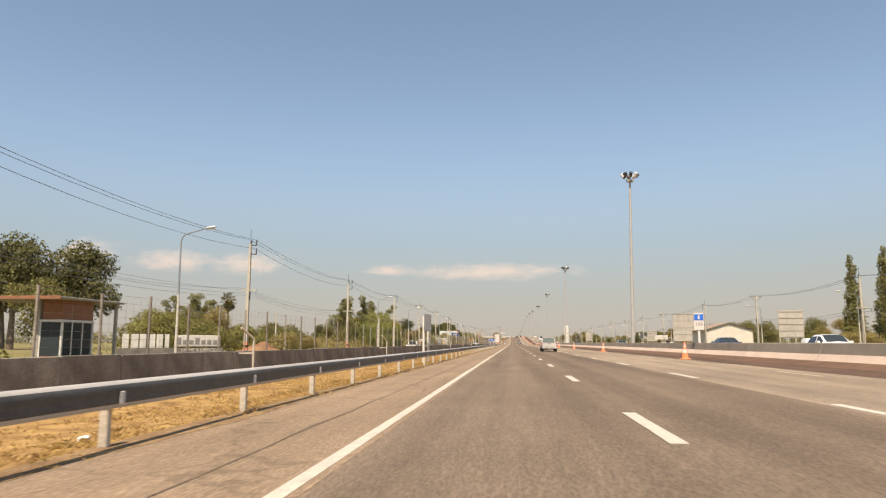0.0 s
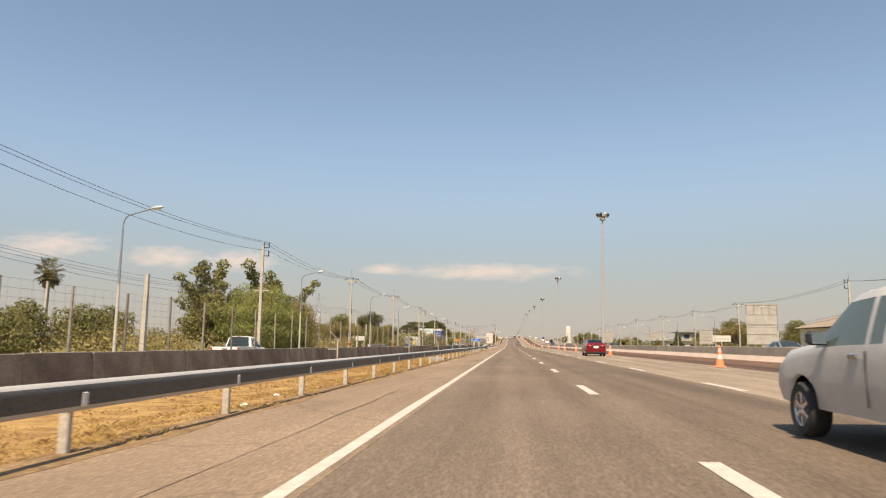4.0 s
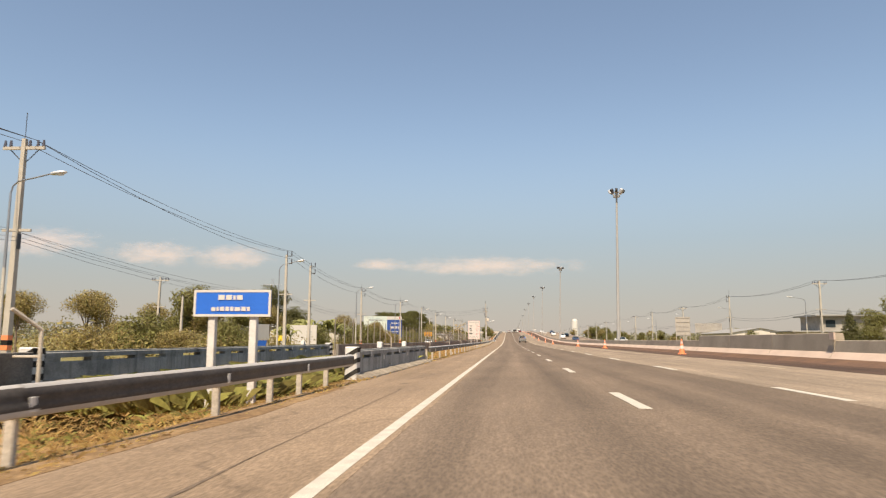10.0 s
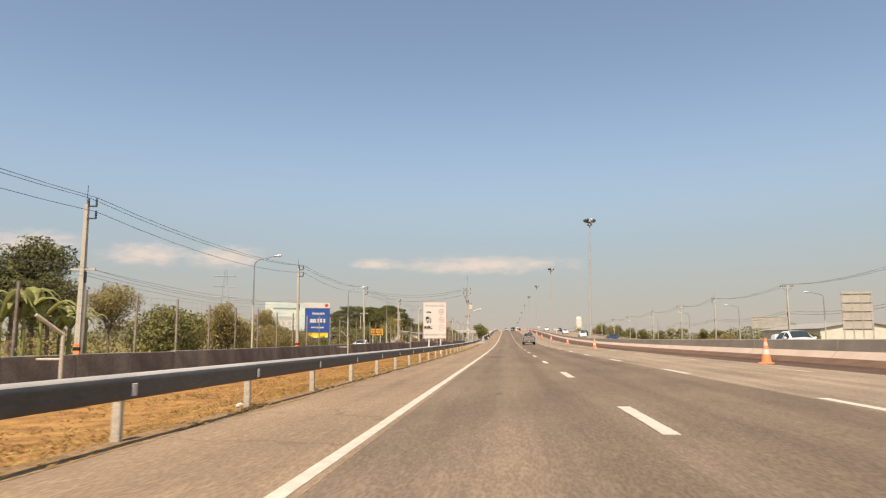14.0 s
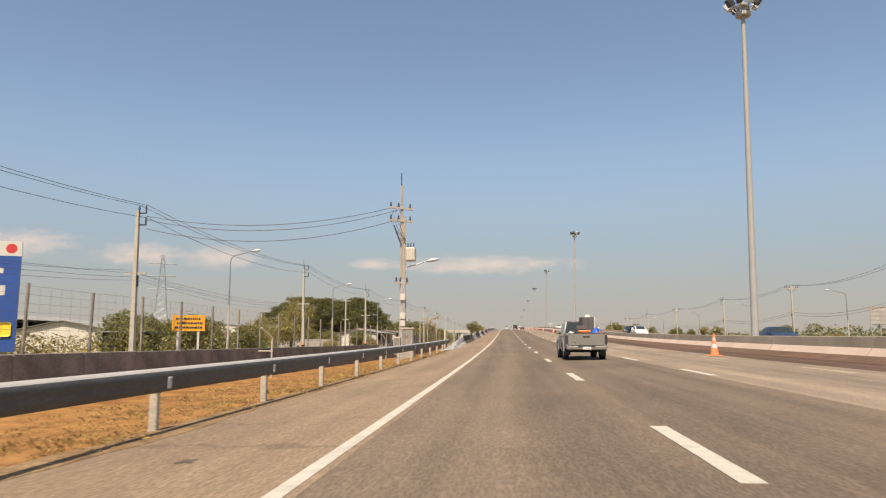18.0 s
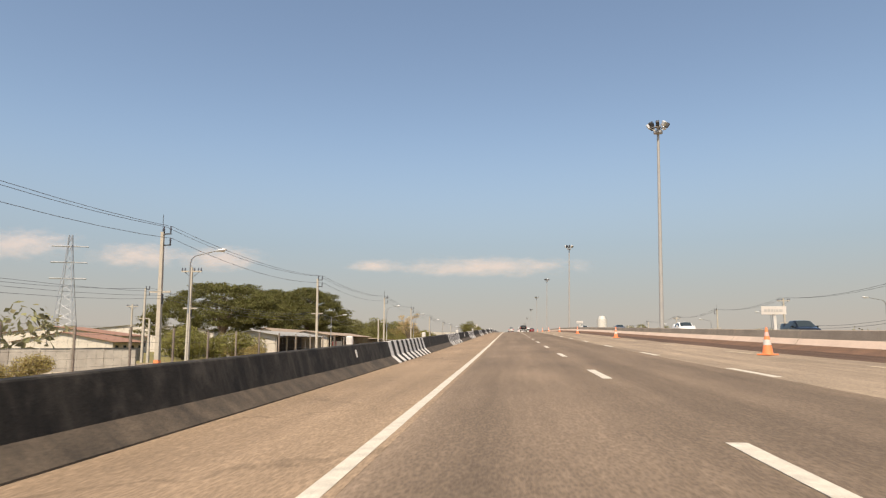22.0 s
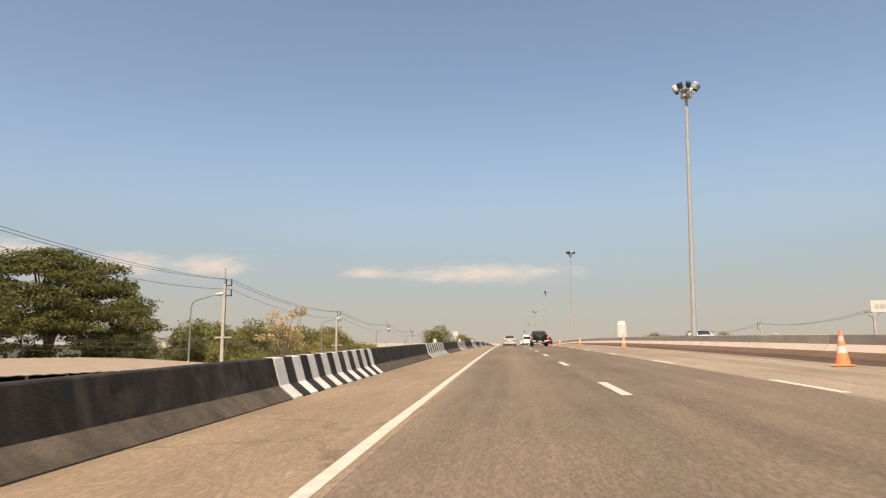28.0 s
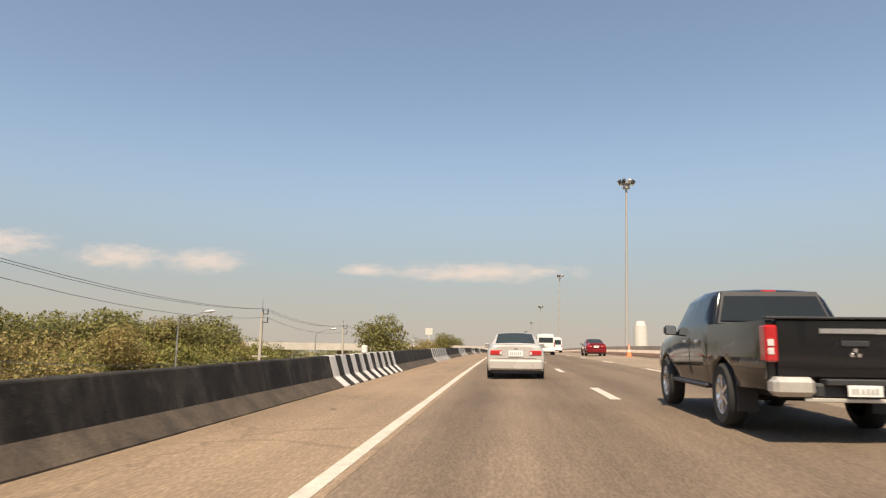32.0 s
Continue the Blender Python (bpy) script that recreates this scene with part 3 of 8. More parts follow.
        F.append((2 * n - 2, 2 * n - 1, m + 2 * n - 1, m + 2 * n - 2))
    return raw(name, V, F, material, parent)


Y0, Y1 = -60, 1240
shoulder = tagged(strip("hard_shoulder", -4.62, -1.42, Y0, Y1, M_SHOULDER, 0, 2.0, 0.12, wave=0.22, lean=0.036, pivot=X_EDGE), "pale tan worn asphalt hard shoulder", "road", kind="structure")
road = tagged(strip("road", -1.42, 5.22, Y0, Y1, M_ASPHALT, 0, 6.0, 0.1), "dark grey asphalt of the two left lanes", "road", kind="structure")
lane = tagged(strip("right_lane", 5.22, 10.0, Y0, Y1, M_LANE, 0, 6.0, 0.1), "lighter worn asphalt of the right lane", "road", kind="structure")
strip_dark = tagged(strip("median_strip", 9.75, 12.4, Y0, Y1, M_STRIP, 0.004, 3.0, 0.1, wave=0.35), "dark brown oily strip beside the median barrier", "road", kind="structure")
M_RUST = mat("red_dirt", (0.125, 0.068, 0.04), 0.95, 0, 0.3, 1.0, 0.3, 20)
V, F = [], []
for k, y in enumerate(span(Y0, Y1, 3.0) + [Y1]):
    w0 = 0.22 * noise.noise((3.1, y * 0.35, 0.0))
    V += [(11.45 + w0, y, road_z(y, 11.45) + 0.007), (11.85 + 0.5 * w0, y, road_z(y, 11.85) + 0.06), (12.2, y, road_z(y, 12.2) + 0.15), (12.4, y, road_z(y, 12.4) + 0.16)]
    if k:
        F += [(4 * k - 4 + q, 4 * k - 3 + q, 4 * k + 1 + q, 4 * k + q) for q in range(3)]
raw("dirt_bank", V, F, M_RUST, strip_dark, "reddish brown dirt drifted against the barrier", smooth=60)
opposite = tagged(strip("opposite_road", 13.2, 27.4, Y0, Y1, M_LANE, 0.0, 8.0, 0.1, lean=-0.02, pivot=13.0), "grey asphalt of the opposite carriageway", "road", kind="structure")
frontage = tagged(raw("frontage_road", [(x, y, GROUND + 0.03) for y in (-60, 1240) for x in (-22.0, -14.8)] + [(x, y, GROUND - 0.2) for y in (-60, 1240) for x in (-22.0, -14.8)], [(0, 1, 3, 2), (4, 6, 7, 5), (0, 2, 6, 4), (1, 5, 7, 3), (0, 4, 5, 1), (2, 3, 7, 6)], M_LANE), "grey asphalt frontage road behind the wall", "road", kind="structure")
strip("edge_line", X_EDGE - 0.08, X_EDGE + 0.08, Y0, Y1, M_LINE, 0.005, 4.0, 0.0, road, wave=0.025)
strip("seam", -2.61, -2.605, Y0, 205, M_ASPHALT, 0.0045, 2.0, 0.0, shoulder, wave=0.12, lean=0.036, pivot=X_EDGE)
DASH0 = 10.856 - 3.1
dash_mesh = None
for row_x, owner in ((X_MID, road), (X_FAR, lane), (8.8, lane)):
    for k in range(-4, 66):
        y = DASH0 + 12 * k + (0 if row_x == X_MID else 1.1 if k < 30 else -0.3)
        if y < -30:
            continue
        if dash_mesh is None:
            bm = bmesh.new()
            box(bm, -0.1, 0.1, 0, 3.3, 0, 0.006)
            bmesh.ops.subdivide_edges(bm, edges=[e for e in bm.edges if abs(e.verts[0].co.y - e.verts[1].co.y) > 1], cuts=7)
            for v in bm.verts:
                v.co.x += 0.012 * noise.noise((v.co.x * 30, v.co.y * 3, 1.7))
            dash_mesh = bpy.data.meshes.new("lane_mark")
            bm.to_mesh(dash_mesh)
            bm.free()
            worn_mesh = dash_mesh.copy()
        ob = link("lane_mark", dash_mesh if row_x < 8 else worn_mesh, M_LINE if row_x < 8 else M_LINE_OLD, owner)
        ob.matrix_basis = Matrix.Translation((row_x, y, road_z(y, row_x) + 0.001)) @ Matrix.Rotation(road_tilt(y + 1.5), 4, "X")

# darker repair patches and stains in the left lane and shoulder
rng = random.Random(4)
M_PATCH = pavement_mat("asphalt_patch", (0.095, 0.078, 0.062), 0.3, patchy=0.3)
for k in range(70):
    y = rng.uniform(2, 640)
    x = rng.choice((rng.uniform(-4.2, -2.0), rng.uniform(-0.9, 1.2), rng.uniform(2.4, 4.8)))
    w, l = rng.uniform(0.05, 0.2), rng.uniform(0.04, 0.2)
    V = []
    for q in range(10):
        a = 2 * math.pi * q / 10
        f = rng.uniform(0.35, 1.2)
        px, py = x + w * f * math.cos(a), y + l * f * math.sin(a)
        V.append((px, py, (shoulder_z(py, px) if x < X_EDGE else road_z(py, px)) + 0.0045))
    raw("stain", V, [tuple(range(10))], M_PATCH, shoulder if x < -1.42 else road)

# broken-up patch of old asphalt in the left lane: flat scabs with ragged outlines
M_BROKEN = mat("broken_asphalt", (0.112, 0.084, 0.061), 0.95, 0, 0.45, 2.6, 1.0, 16, col2=(0.155, 0.117, 0.086), spec=0.2)
rng = random.Random(19)
for k in range(46):
    u_ = rng.random() ** 0.8
    y = 306.9 + 4.6 * u_
    x = -0.75 + 0.12 * (y - 306.9) + rng.uniform(-0.62, 0.62) * (1 - 0.4 * u_)
    w, l = rng.uniform(0.03, 0.13), rng.uniform(0.05, 0.26)
    V = []
    for q in range(12):
        a = 2 * math.pi * q / 12
        f = rng.uniform(0.4, 1.2)
        px, py = x + w * f * math.cos(a), y + l * f * math.sin(a)
        V.append((px, py, road_z(py, px) + 0.004 + 0.0001 * k))
    raw("broken_patch", V, [tuple(range(12))], M_BROKEN, road, "rough scab of broken old asphalt")

# ---- W-beam guard rail ----
RAIL_X = -4.62
prof = [(0.0, 0.158), (0.035, 0.15), (0.075, 0.118), (0.09, 0.08), (0.092, 0.03), (0.078, 0.0), (0.088, -0.05), (0.085, -0.1), (0.05, -0.15), (0.0, -0.158)]


def rail_mesh(length, face=None, lit_faces=(0, 1, 2, 3)):
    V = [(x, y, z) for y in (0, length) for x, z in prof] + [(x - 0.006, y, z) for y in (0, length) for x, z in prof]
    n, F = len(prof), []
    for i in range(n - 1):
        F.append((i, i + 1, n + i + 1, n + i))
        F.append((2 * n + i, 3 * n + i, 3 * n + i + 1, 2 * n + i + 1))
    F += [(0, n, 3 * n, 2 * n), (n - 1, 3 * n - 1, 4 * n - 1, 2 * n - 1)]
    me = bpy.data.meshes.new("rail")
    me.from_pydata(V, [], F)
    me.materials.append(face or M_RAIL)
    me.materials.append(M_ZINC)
    # the upper lip's sunlight and the face's shade are put into two colours
    me.polygons.foreach_set("material_index", [1 if i in lit_faces else 0 for i in range(len(F))])
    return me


STEP = 4.2
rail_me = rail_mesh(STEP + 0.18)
# on these two the lower lip is coloured as sunlit as well
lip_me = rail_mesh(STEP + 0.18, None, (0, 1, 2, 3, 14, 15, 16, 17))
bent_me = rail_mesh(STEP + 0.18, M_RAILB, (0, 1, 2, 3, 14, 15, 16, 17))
post_bm = boxed(-0.055, 0.055, -0.045, 0.045, -0.85, 0.02, bevel=0.012)
box(post_bm, -0.05, 0.05, -0.05, 0.05, 0.0, 0.18)
post_me = bpy.data.meshes.new("post")
post_bm.to_mesh(post_me)
post_bm.free()
br_bm = boxed(0.0, 0.022, -0.05, 0.05, -0.03, 0.12, bevel=0.008)
br_me = bpy.data.meshes.new("reflector_plate")
br_bm.to_mesh(br_me)
br_bm.free()


def guard_rail(label, y0, count, x_of, z_of=lambda y: 0.0, me=None, cut=1.0):
    g = thing("guard_rail", label, "guard rail", (0, 0, 0), group="guard rails along the hard shoulder", kind="structure")
    for k in range(count):
        y = y0 + STEP * k
        xa, xb = x_of(y), x_of(y + STEP)
        za, zb = road_z(y) - 0.03 + 0.52 + z_of(y), road_z(y + STEP) - 0.03 + 0.52 + z_of(y + STEP)
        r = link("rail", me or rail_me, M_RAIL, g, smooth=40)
        d = Vector((xb - xa, STEP, zb - za)).normalized()
        r.matrix_basis = Matrix.Translation((xa + 0.07 + (0.004 if k % 2 else 0), y - 0.09, za)) @ Vector((0, 1, 0)).rotation_difference(d).to_matrix().to_4x4() @ Matrix.Rotation(-0.5 * max(0.0, 1 - k / 3.5) if me == bent_me else 0.0, 4, "Y") @ Matrix.Diagonal((1, cut if k == count - 1 else 1, 1, 1))
        if me == bent_me and k == 0:
            continue
        p = link("post", post_me, M_POSTW, g)
        p.matrix_basis = Matrix.Translation((xa - 0.03, y, za - 0.17)) @ Matrix.Rotation(rng.uniform(-0.03, 0.03), 4, "X")
        q = link("reflector_plate", br_me, M_WHITE, g)
        q.matrix_basis = pose(xa + 0.152, y, za - 0.08, 0, 0, 0)
    return g


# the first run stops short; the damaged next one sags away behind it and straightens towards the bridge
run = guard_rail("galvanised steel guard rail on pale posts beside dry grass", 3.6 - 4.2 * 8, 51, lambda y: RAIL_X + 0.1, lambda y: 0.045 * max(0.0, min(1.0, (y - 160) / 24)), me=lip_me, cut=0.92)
p = link("post", post_me, M_POSTW, run)
p.matrix_basis = Matrix.Translation((RAIL_X + 0.07, 183.65, road_z(183.65) + 0.36))
q = link("reflector_plate", br_me, M_WHITE, run)
q.matrix_basis = pose(RAIL_X + 0.252, 183.65, road_z(183.65) + 0.45)
BENT_Y = (180.5, 182.5, 186.7, 190.9, 195.1, 199.3, 212)
bent = guard_rail("bent dark brown guard rail sagging behind the straight run", 182.5, 6, lambda y: float(np.interp(y, BENT_Y, (-5.6, -5.42, -5.12, -4.97, -4.78, -4.6, -4.52))), lambda y: float(np.interp(y, BENT_Y, (-0.36, -0.34, -0.2, -0.09, -0.02, 0.0, 0.0))), me=bent_me)
for y in (201.6, 205.6):
    p = link("post", post_me, M_POSTW, bent)
    p.matrix_basis = Matrix.Translation((RAIL_X + 0.04, y, road_z(y) + 0.32))
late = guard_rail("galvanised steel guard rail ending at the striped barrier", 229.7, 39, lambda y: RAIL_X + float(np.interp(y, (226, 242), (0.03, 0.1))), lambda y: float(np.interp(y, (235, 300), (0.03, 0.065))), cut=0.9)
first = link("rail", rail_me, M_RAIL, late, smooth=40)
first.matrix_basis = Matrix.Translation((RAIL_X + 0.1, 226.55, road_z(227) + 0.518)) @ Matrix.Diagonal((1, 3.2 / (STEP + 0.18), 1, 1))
p = link("post", post_me, M_POSTW, late)
p.matrix_basis = Matrix.Translation((RAIL_X + 0.01, 226.8, road_z(227) + 0.35))
q = link("reflector_plate", br_me, M_WHITE, late)
q.matrix_basis = pose(RAIL_X + 0.185, 226.8, road_z(227) + 0.43)

# ---- small bridge parapets ----
def parapet(x, joints, label, posts, marked):
    """Concrete bridge rail: sloping mortar kerb, solid lower wall, short slots under a round-topped beam."""
    g = thing("bridge_parapet", label, "parapet", (0, 0, 0), kind="structure")
    y0, y1 = joints[0], joints[-1]
    zb = road_z(y0) - 0.14
    V, F = [], []
    ys = span(y0 - 0.5, y1 + 0.3, 0.4) + [y1 + 0.3]
    for k, y in enumerate(ys):
        w = 0.035 * noise.noise((y * 0.8, 0.3, 8.0)) + 0.02 * noise.noise((y * 3, 1.3, 2.0))
        u = 0.03 * noise.noise((y * 1.7, 5.3, 1.0))
        V += [(x + 0.47 + w, y, zb - 0.05), (x + 0.45 + w, y, zb + 0.06), (x + 0.36 + w, y, zb + 0.115 + u), (x + 0.11, y, zb + 0.2 + u), (x - 0.2, y, zb + 0.18), (x - 0.2, y, zb - 1.3)]
    for k in range(len(ys) - 1):
        for q in range(5):
            F.append((6 * k + q, 6 * k + q + 1, 6 * k + q + 7, 6 * k + q + 6))
    F += [(5, 4, 3, 2, 1, 0), tuple(len(V) - 6 + q for q in range(6))]
    raw("kerb", V, F, M_KERB, g)
    for j0, j1 in zip(joints, joints[1:]):
        a, b = j0 + 0.008, j1 - 0.008
        part("wall_panel", boxed(x - 0.13, x + 0.11, a, b, zb + 0.16, zb + 0.62, bevel=0.012), M_PARAPET, g)
        bm = boxed(x - 0.17, x + 0.125, a, b, zb + 0.72, zb + 0.885)
        top_edges = [e for e in bm.edges if all(v.co.z > zb + 0.8 for v in e.verts) and abs(e.verts[0].co.y - e.verts[1].co.y) > 0.5]
        bmesh.ops.bevel(bm, geom=top_edges, offset=0.05, segments=3, affect="EDGES", clamp_overlap=True)
        part("top_beam", bm, M_PARAPET, g, smooth=40)
        n = max(1, round((b - a) / 2.1))
        for k in range(n + 1):
            c = a + (b - a) * k / n
            part("pier", boxed(x - 0.12, x + 0.105, max(a, c - (0.6 if k in (0, n) else 0.3)), min(b, c + (0.6 if k in (0, n) else 0.3)), zb + 0.62, zb + 0.72), M_PARAPET, g)
    for y in posts:
        e = part("end_post", boxed(x - 0.2, x + 0.17, y - 0.22, y + 0.22, zb, zb + 0.98, bevel=0.03), M_WHITE, g)
        for k in range(3):
            bm = boxed(x - 0.206, x + 0.176, y - 0.226, y + 0.226, zb + 0.12 + k * 0.3, zb + 0.26 + k * 0.3)
            for v in bm.verts:
                v.co.z += 0.12 * (v.co.x - x) / 0.2
            part("chevron_band", bm, M_BLACK, e)
    for y in marked:
        bm = boxed(x - 0.13, x + 0.05, y - 0.17, y + 0.17, zb + 0.88, zb + 1.12, bevel=0.035)
        for v in bm.verts:
            if v.co.z > zb + 1.0:
                v.co.y = y + (v.co.y - y) * 0.8
        part("marker_block", bm, M_WHITE, g)
        for dy, z in ((0.0, 0.5), (-2.35, 0.66)):
            part("reflector", boxed(x + 0.112, x + 0.127, y + dy - 0.06, y + dy + 0.06, zb + z, zb + z + 0.15), M_WHITE, g)
    return g


M_KERB = mat("kerb_mortar", (0.27, 0.22, 0.165), 0.95, 0, 0.3, 1.3, 0.6, 18, col2=(0.4, 0.34, 0.26))
streaked(M_KERB, (0.12, 0.1, 0.08), 0.55, (3.0, 0.5, 3.0), 1.7)
M_PARAPET = mat("parapet_concrete", (0.27, 0.27, 0.255), 0.9, 0, 0.2, 0.8, 0.3, 30, col2=(0.38, 0.375, 0.35), each=0.08)
streaked(M_PARAPET, (0.05, 0.046, 0.042), 0.9, (1.0, 3.2, 0.15), 0.7)
parapet(-4.75, (209.6, 213.85, 219.9, 226.45), "weathered grey concrete bridge parapet with white marker blocks", (209.3,), (213.85, 219.75))
parapet(-11.2, (204.5, 211.0, 217.6, 224.3, 231.0), "dark concrete parapet of the frontage road bridge", (204.2, 231.3), (225.9,))

# pale concrete rails of the frontage road where it crosses the ditch
M_PALECON = mat("pale_concrete", (0.5, 0.47, 0.43), 0.9, 0, 0.25, 0.9, 0.3, 25)
for x, y0, y1, top in ((-23.2, 190.5, 206.0, 1.12), (-14.3, 183.0, 203.5, 0.98)):
    g = thing("bridge_rail", "low pale concrete rail beside the frontage road", "parapet", (x, y0, GROUND), kind="structure")
    part("top_beam", boxed(-0.15, 0.15, 0, y1 - y0, top - 0.2, top, bevel=0.02), M_PALECON, g)
    part("low_beam", boxed(-0.1, 0.1, 0, y1 - y0, top - 0.56, top - 0.34, bevel=0.02), M_PALECON, g)
    n = int((y1 - y0) / 2.2)
    for k in range(n + 1):
        c = 0.12 + (y1 - y0 - 0.24) * k / n
        part("rail_post", boxed(-0.09, 0.09, c - 0.11, c + 0.11, -0.25, top - 0.2), M_PALECON, g)

# ---- wall and fence along the verge ----
def pieces_wall(y0, y1, x=-11.0, top=0.74):
    w = thing("wall_verge", "low dark weathered concrete panel wall along the verge", "wall", kind="structure")
    n = int((y1 - y0) / 2.68)
    me = bpy.data.meshes.new("panel")
    bm = boxed(-0.09, 0.09, 0.012, 2.668, -1.5, 0.0, bevel=0.012)
    bm.to_mesh(me)
    bm.free()
    for k in range(n):
        y = y0 + 2.68 * k
        ob = link("panel", me, M_WALL, w)
        lift = 0.2 * min(1, max(0, (y - 290) / 60))
        ob.matrix_basis = pose(x + rng.uniform(-0.012, 0.012), y, top + lift + rng.uniform(-0.012, 0.012))
    return w


def wire_fence(y0, y1, x=-11.4, top=2.5):
    f = thing("wire_fence", "tall wire fence with weathered dark concrete posts", "fence", kind="structure")
    n = int((y1 - y0) / 2.68)
    me = bpy.data.meshes.new("post")
    bm = boxed(-0.031, 0.031, -0.031, 0.031, -3.2, 0.0, bevel=0.008)
    bm.to_mesh(me)
    bm.free()
    for k in range(n + 1):
        ob = link("post", me, M_DPOST, f)
        y = y0 + 2.68 * k
        ob.matrix_basis = pose(x, y, top + rng.uniform(-0.05, 0.05) + 0.12 * min(1, max(0, (y - 290) / 60)), rng.uniform(-0.6, 0.6), rng.uniform(-0.8, 0.8), 0)
    for k in range(8):
        z = 0.95 + k * 0.215
        pts = [(x + 0.06, y0 + 2.68 * q, z + 0.12 * min(1, max(0, (y0 + 2.68 * q - 290) / 60)) + rng.uniform(-0.015, 0.015)) for q in range(n + 1)]
        tube("wire", pts, 0.0035, M_WIRE, f, seg=3)
    # thin upright strands of the mesh
    V, F = [], []
    ny = int((y1 - y0) / 0.42)
    for k in range(ny):
        y = y0 + 0.42 * k
        i = len(V)
        lift = 0.12 * min(1, max(0, (y - 290) / 60))
        V += [(x + 0.058, y - 0.002, 0.7), (x + 0.058, y + 0.002, 0.7), (x + 0.058, y + 0.002, 2.45 + lift), (x + 0.058, y - 0.002, 2.45 + lift), (x + 0.062, y, 0.7), (x + 0.062, y, 2.45 + lift)]
        F += [(i, i + 1, i + 2, i + 3), (i + 1, i + 4, i + 5, i + 2), (i + 4, i, i + 3, i + 5)]
    tagged(raw("mesh_strands", V, F, M_WIRE, f), kind="stuff")
    return f


pieces_wall(-40.0, 203.95)
pieces_wall(232.5, 470.0)
wire_fence(-0.16 - 2.68 * 12, 203)
wire_fence(233.5, 462)
for y in (27.5, 57.6, 86.8, 118.0, 148.2, 177.7, 203.2, 249.0, 279.2, 309.0, 339.0, 368.7, 398.4):
    p = thing("bent_post", "pale bent-topped steel post in front of the wall", "post", (-10.3, y, GROUND), group="bent posts along the wall")
    lift = 0.15 if y > 320 else 0
    part("upright", rodded((0, 0, -0.3), (0, 0, 1.6 + lift), 0.045, seg=8), M_POSTW, p)
    part("slanted_arm", rodded((0, 0, 1.58 + lift), (-0.32, -0.55, 2.02 + lift), 0.045, seg=8), M_POSTW, p)
    part("tie_bar", rodded((0, 0, 1.0 + lift), (-0.7, 0, 1.0 + lift), 0.03, seg=6), M_POSTW, p)

# ---- striped concrete barrier of the ramp ----
JERSEY = [(0.56, 0.0), (0.555, 0.03), (0.27, 0.265), (0.12, 0.78), (0.10, 0.80), (-0.12, 0.80), (-0.14, 0.78), (-0.3, 0.3), (-0.5, 0.08), (-0.5, -0.4)]
BX = -4.82


def jersey(y0, y1, striped, height_of, label, bands=17, shift=0.0):
    n = bands if striped else max(2, int((y1 - y0) / 2.0))
    V, F, S = [], [], []
    m = len(JERSEY)
    ys = [y0 + (y1 - y0) * k / n for k in range(n + 1)]
    for k, y in enumerate(ys):
        h = height_of(y)
        for x, z in JERSEY:
            f = min(1.0, max(0.3, h / 0.6))
            if abs(z - 0.265) < 0.01:
                z += (0.72 - z) * (1 - f) / 0.7
            V.append((BX + shift * min(1.0, max(0.0, (416.3 - y) / 6)) + (0.5 + (x - 0.5) * f if 0.1 < x < 0.5 else x), y, road_z(y) - 0.135 + z * h if z > 0 else road_z(y) - 0.14 + z))
    rows = []
    for k in range(n):
        # each length has faces of its own so that paint edges stay crisp
        for i in range(m - 1):
            F.append((k * m + i, (k + 1) * m + i, (k + 1) * m + i + 1, k * m + i + 1))
            if striped:
                S.append(0 if k % 2 == 0 else 1)
            else:
                S.append(2 if i < 2 else 1)
    F += [tuple(range(m)), tuple(range(n * m + m - 1, n * m - 1, -1))]
    S += [0 if striped else 1] * 2
    ob = raw("concrete_barrier", V, F, [M_BWHITE, M_BLACK, M_BARE], None, smooth=None, slots=S)
    return tagged(ob, label, "barrier", "concrete barriers along the ramp", kind="structure")


nose_y, nose_h = [393.2, 394.5, 400.0, 402.7, 408.0, 414.0, 420.0], [0.03, 0.09, 0.27, 0.5, 0.7, 1.0, 1.0]
jersey(393.2, 416.3, True, lambda y: float(np.interp(y, nose_y, nose_h)), "black and white striped sloping end of the concrete barrier", 43, 0.15)
edge = 416.42
for k in range(12):
    a = 437.65 + 24.95 * k - (0.7 if k == 4 else 0.0)
    jersey(edge, a - 0.06, False, lambda y: 1.0, "black-painted concrete ramp barrier with bare stained foot")
    b = a + (9.75 if k == 4 else 10.3)
    jersey(a, b, True, lambda y: 1.0, "concrete ramp barrier painted in black and white stripes")
    edge = b + 0.06
jersey(edge, 1000, False, lambda y: 1.0, "black-painted concrete ramp barrier with bare stained foot")
for y in (416.0, 432.0, 449.5, 473.4, 499.5, 568.8, 592.4, 617.5):
    d = thing("delineator", "small white marker block on the ramp barrier", "marker", (BX - 0.02, y, road_z(y) + 0.66), group="markers on the barrier")
    part("block", boxed(-0.1, 0.1, -0.05, 0.05, 0, 0.26, bevel=0.03), M_WHITE, d)
    part("foot", boxed(-0.08, 0.08, -0.08, 0.08, -0.01, 0.03), M_CONCRETE, d)

for y in (432.0, 473.3, 480.3, 568.6):
    d = thing("barrier_plate", "small white plate with dark marks on the barrier face", "marker", (BX + 0.19, y, road_z(y) + 0.42), group="plates on the barrier")
    part("plate", boxed(-0.01, 0.015, *((-0.15, 0.15, -0.22, 0.22) if y == 480.3 else (-0.06, 0.06, -0.11, 0.11)), bevel=0.004), M_WHITE, d)
    if y == 480.3:
        for q in (-0.08, 0.08):
            part("mark", boxed(0.016, 0.019, -0.09, 0.09, q - 0.05, q + 0.05), M_SIGNGREY, d)
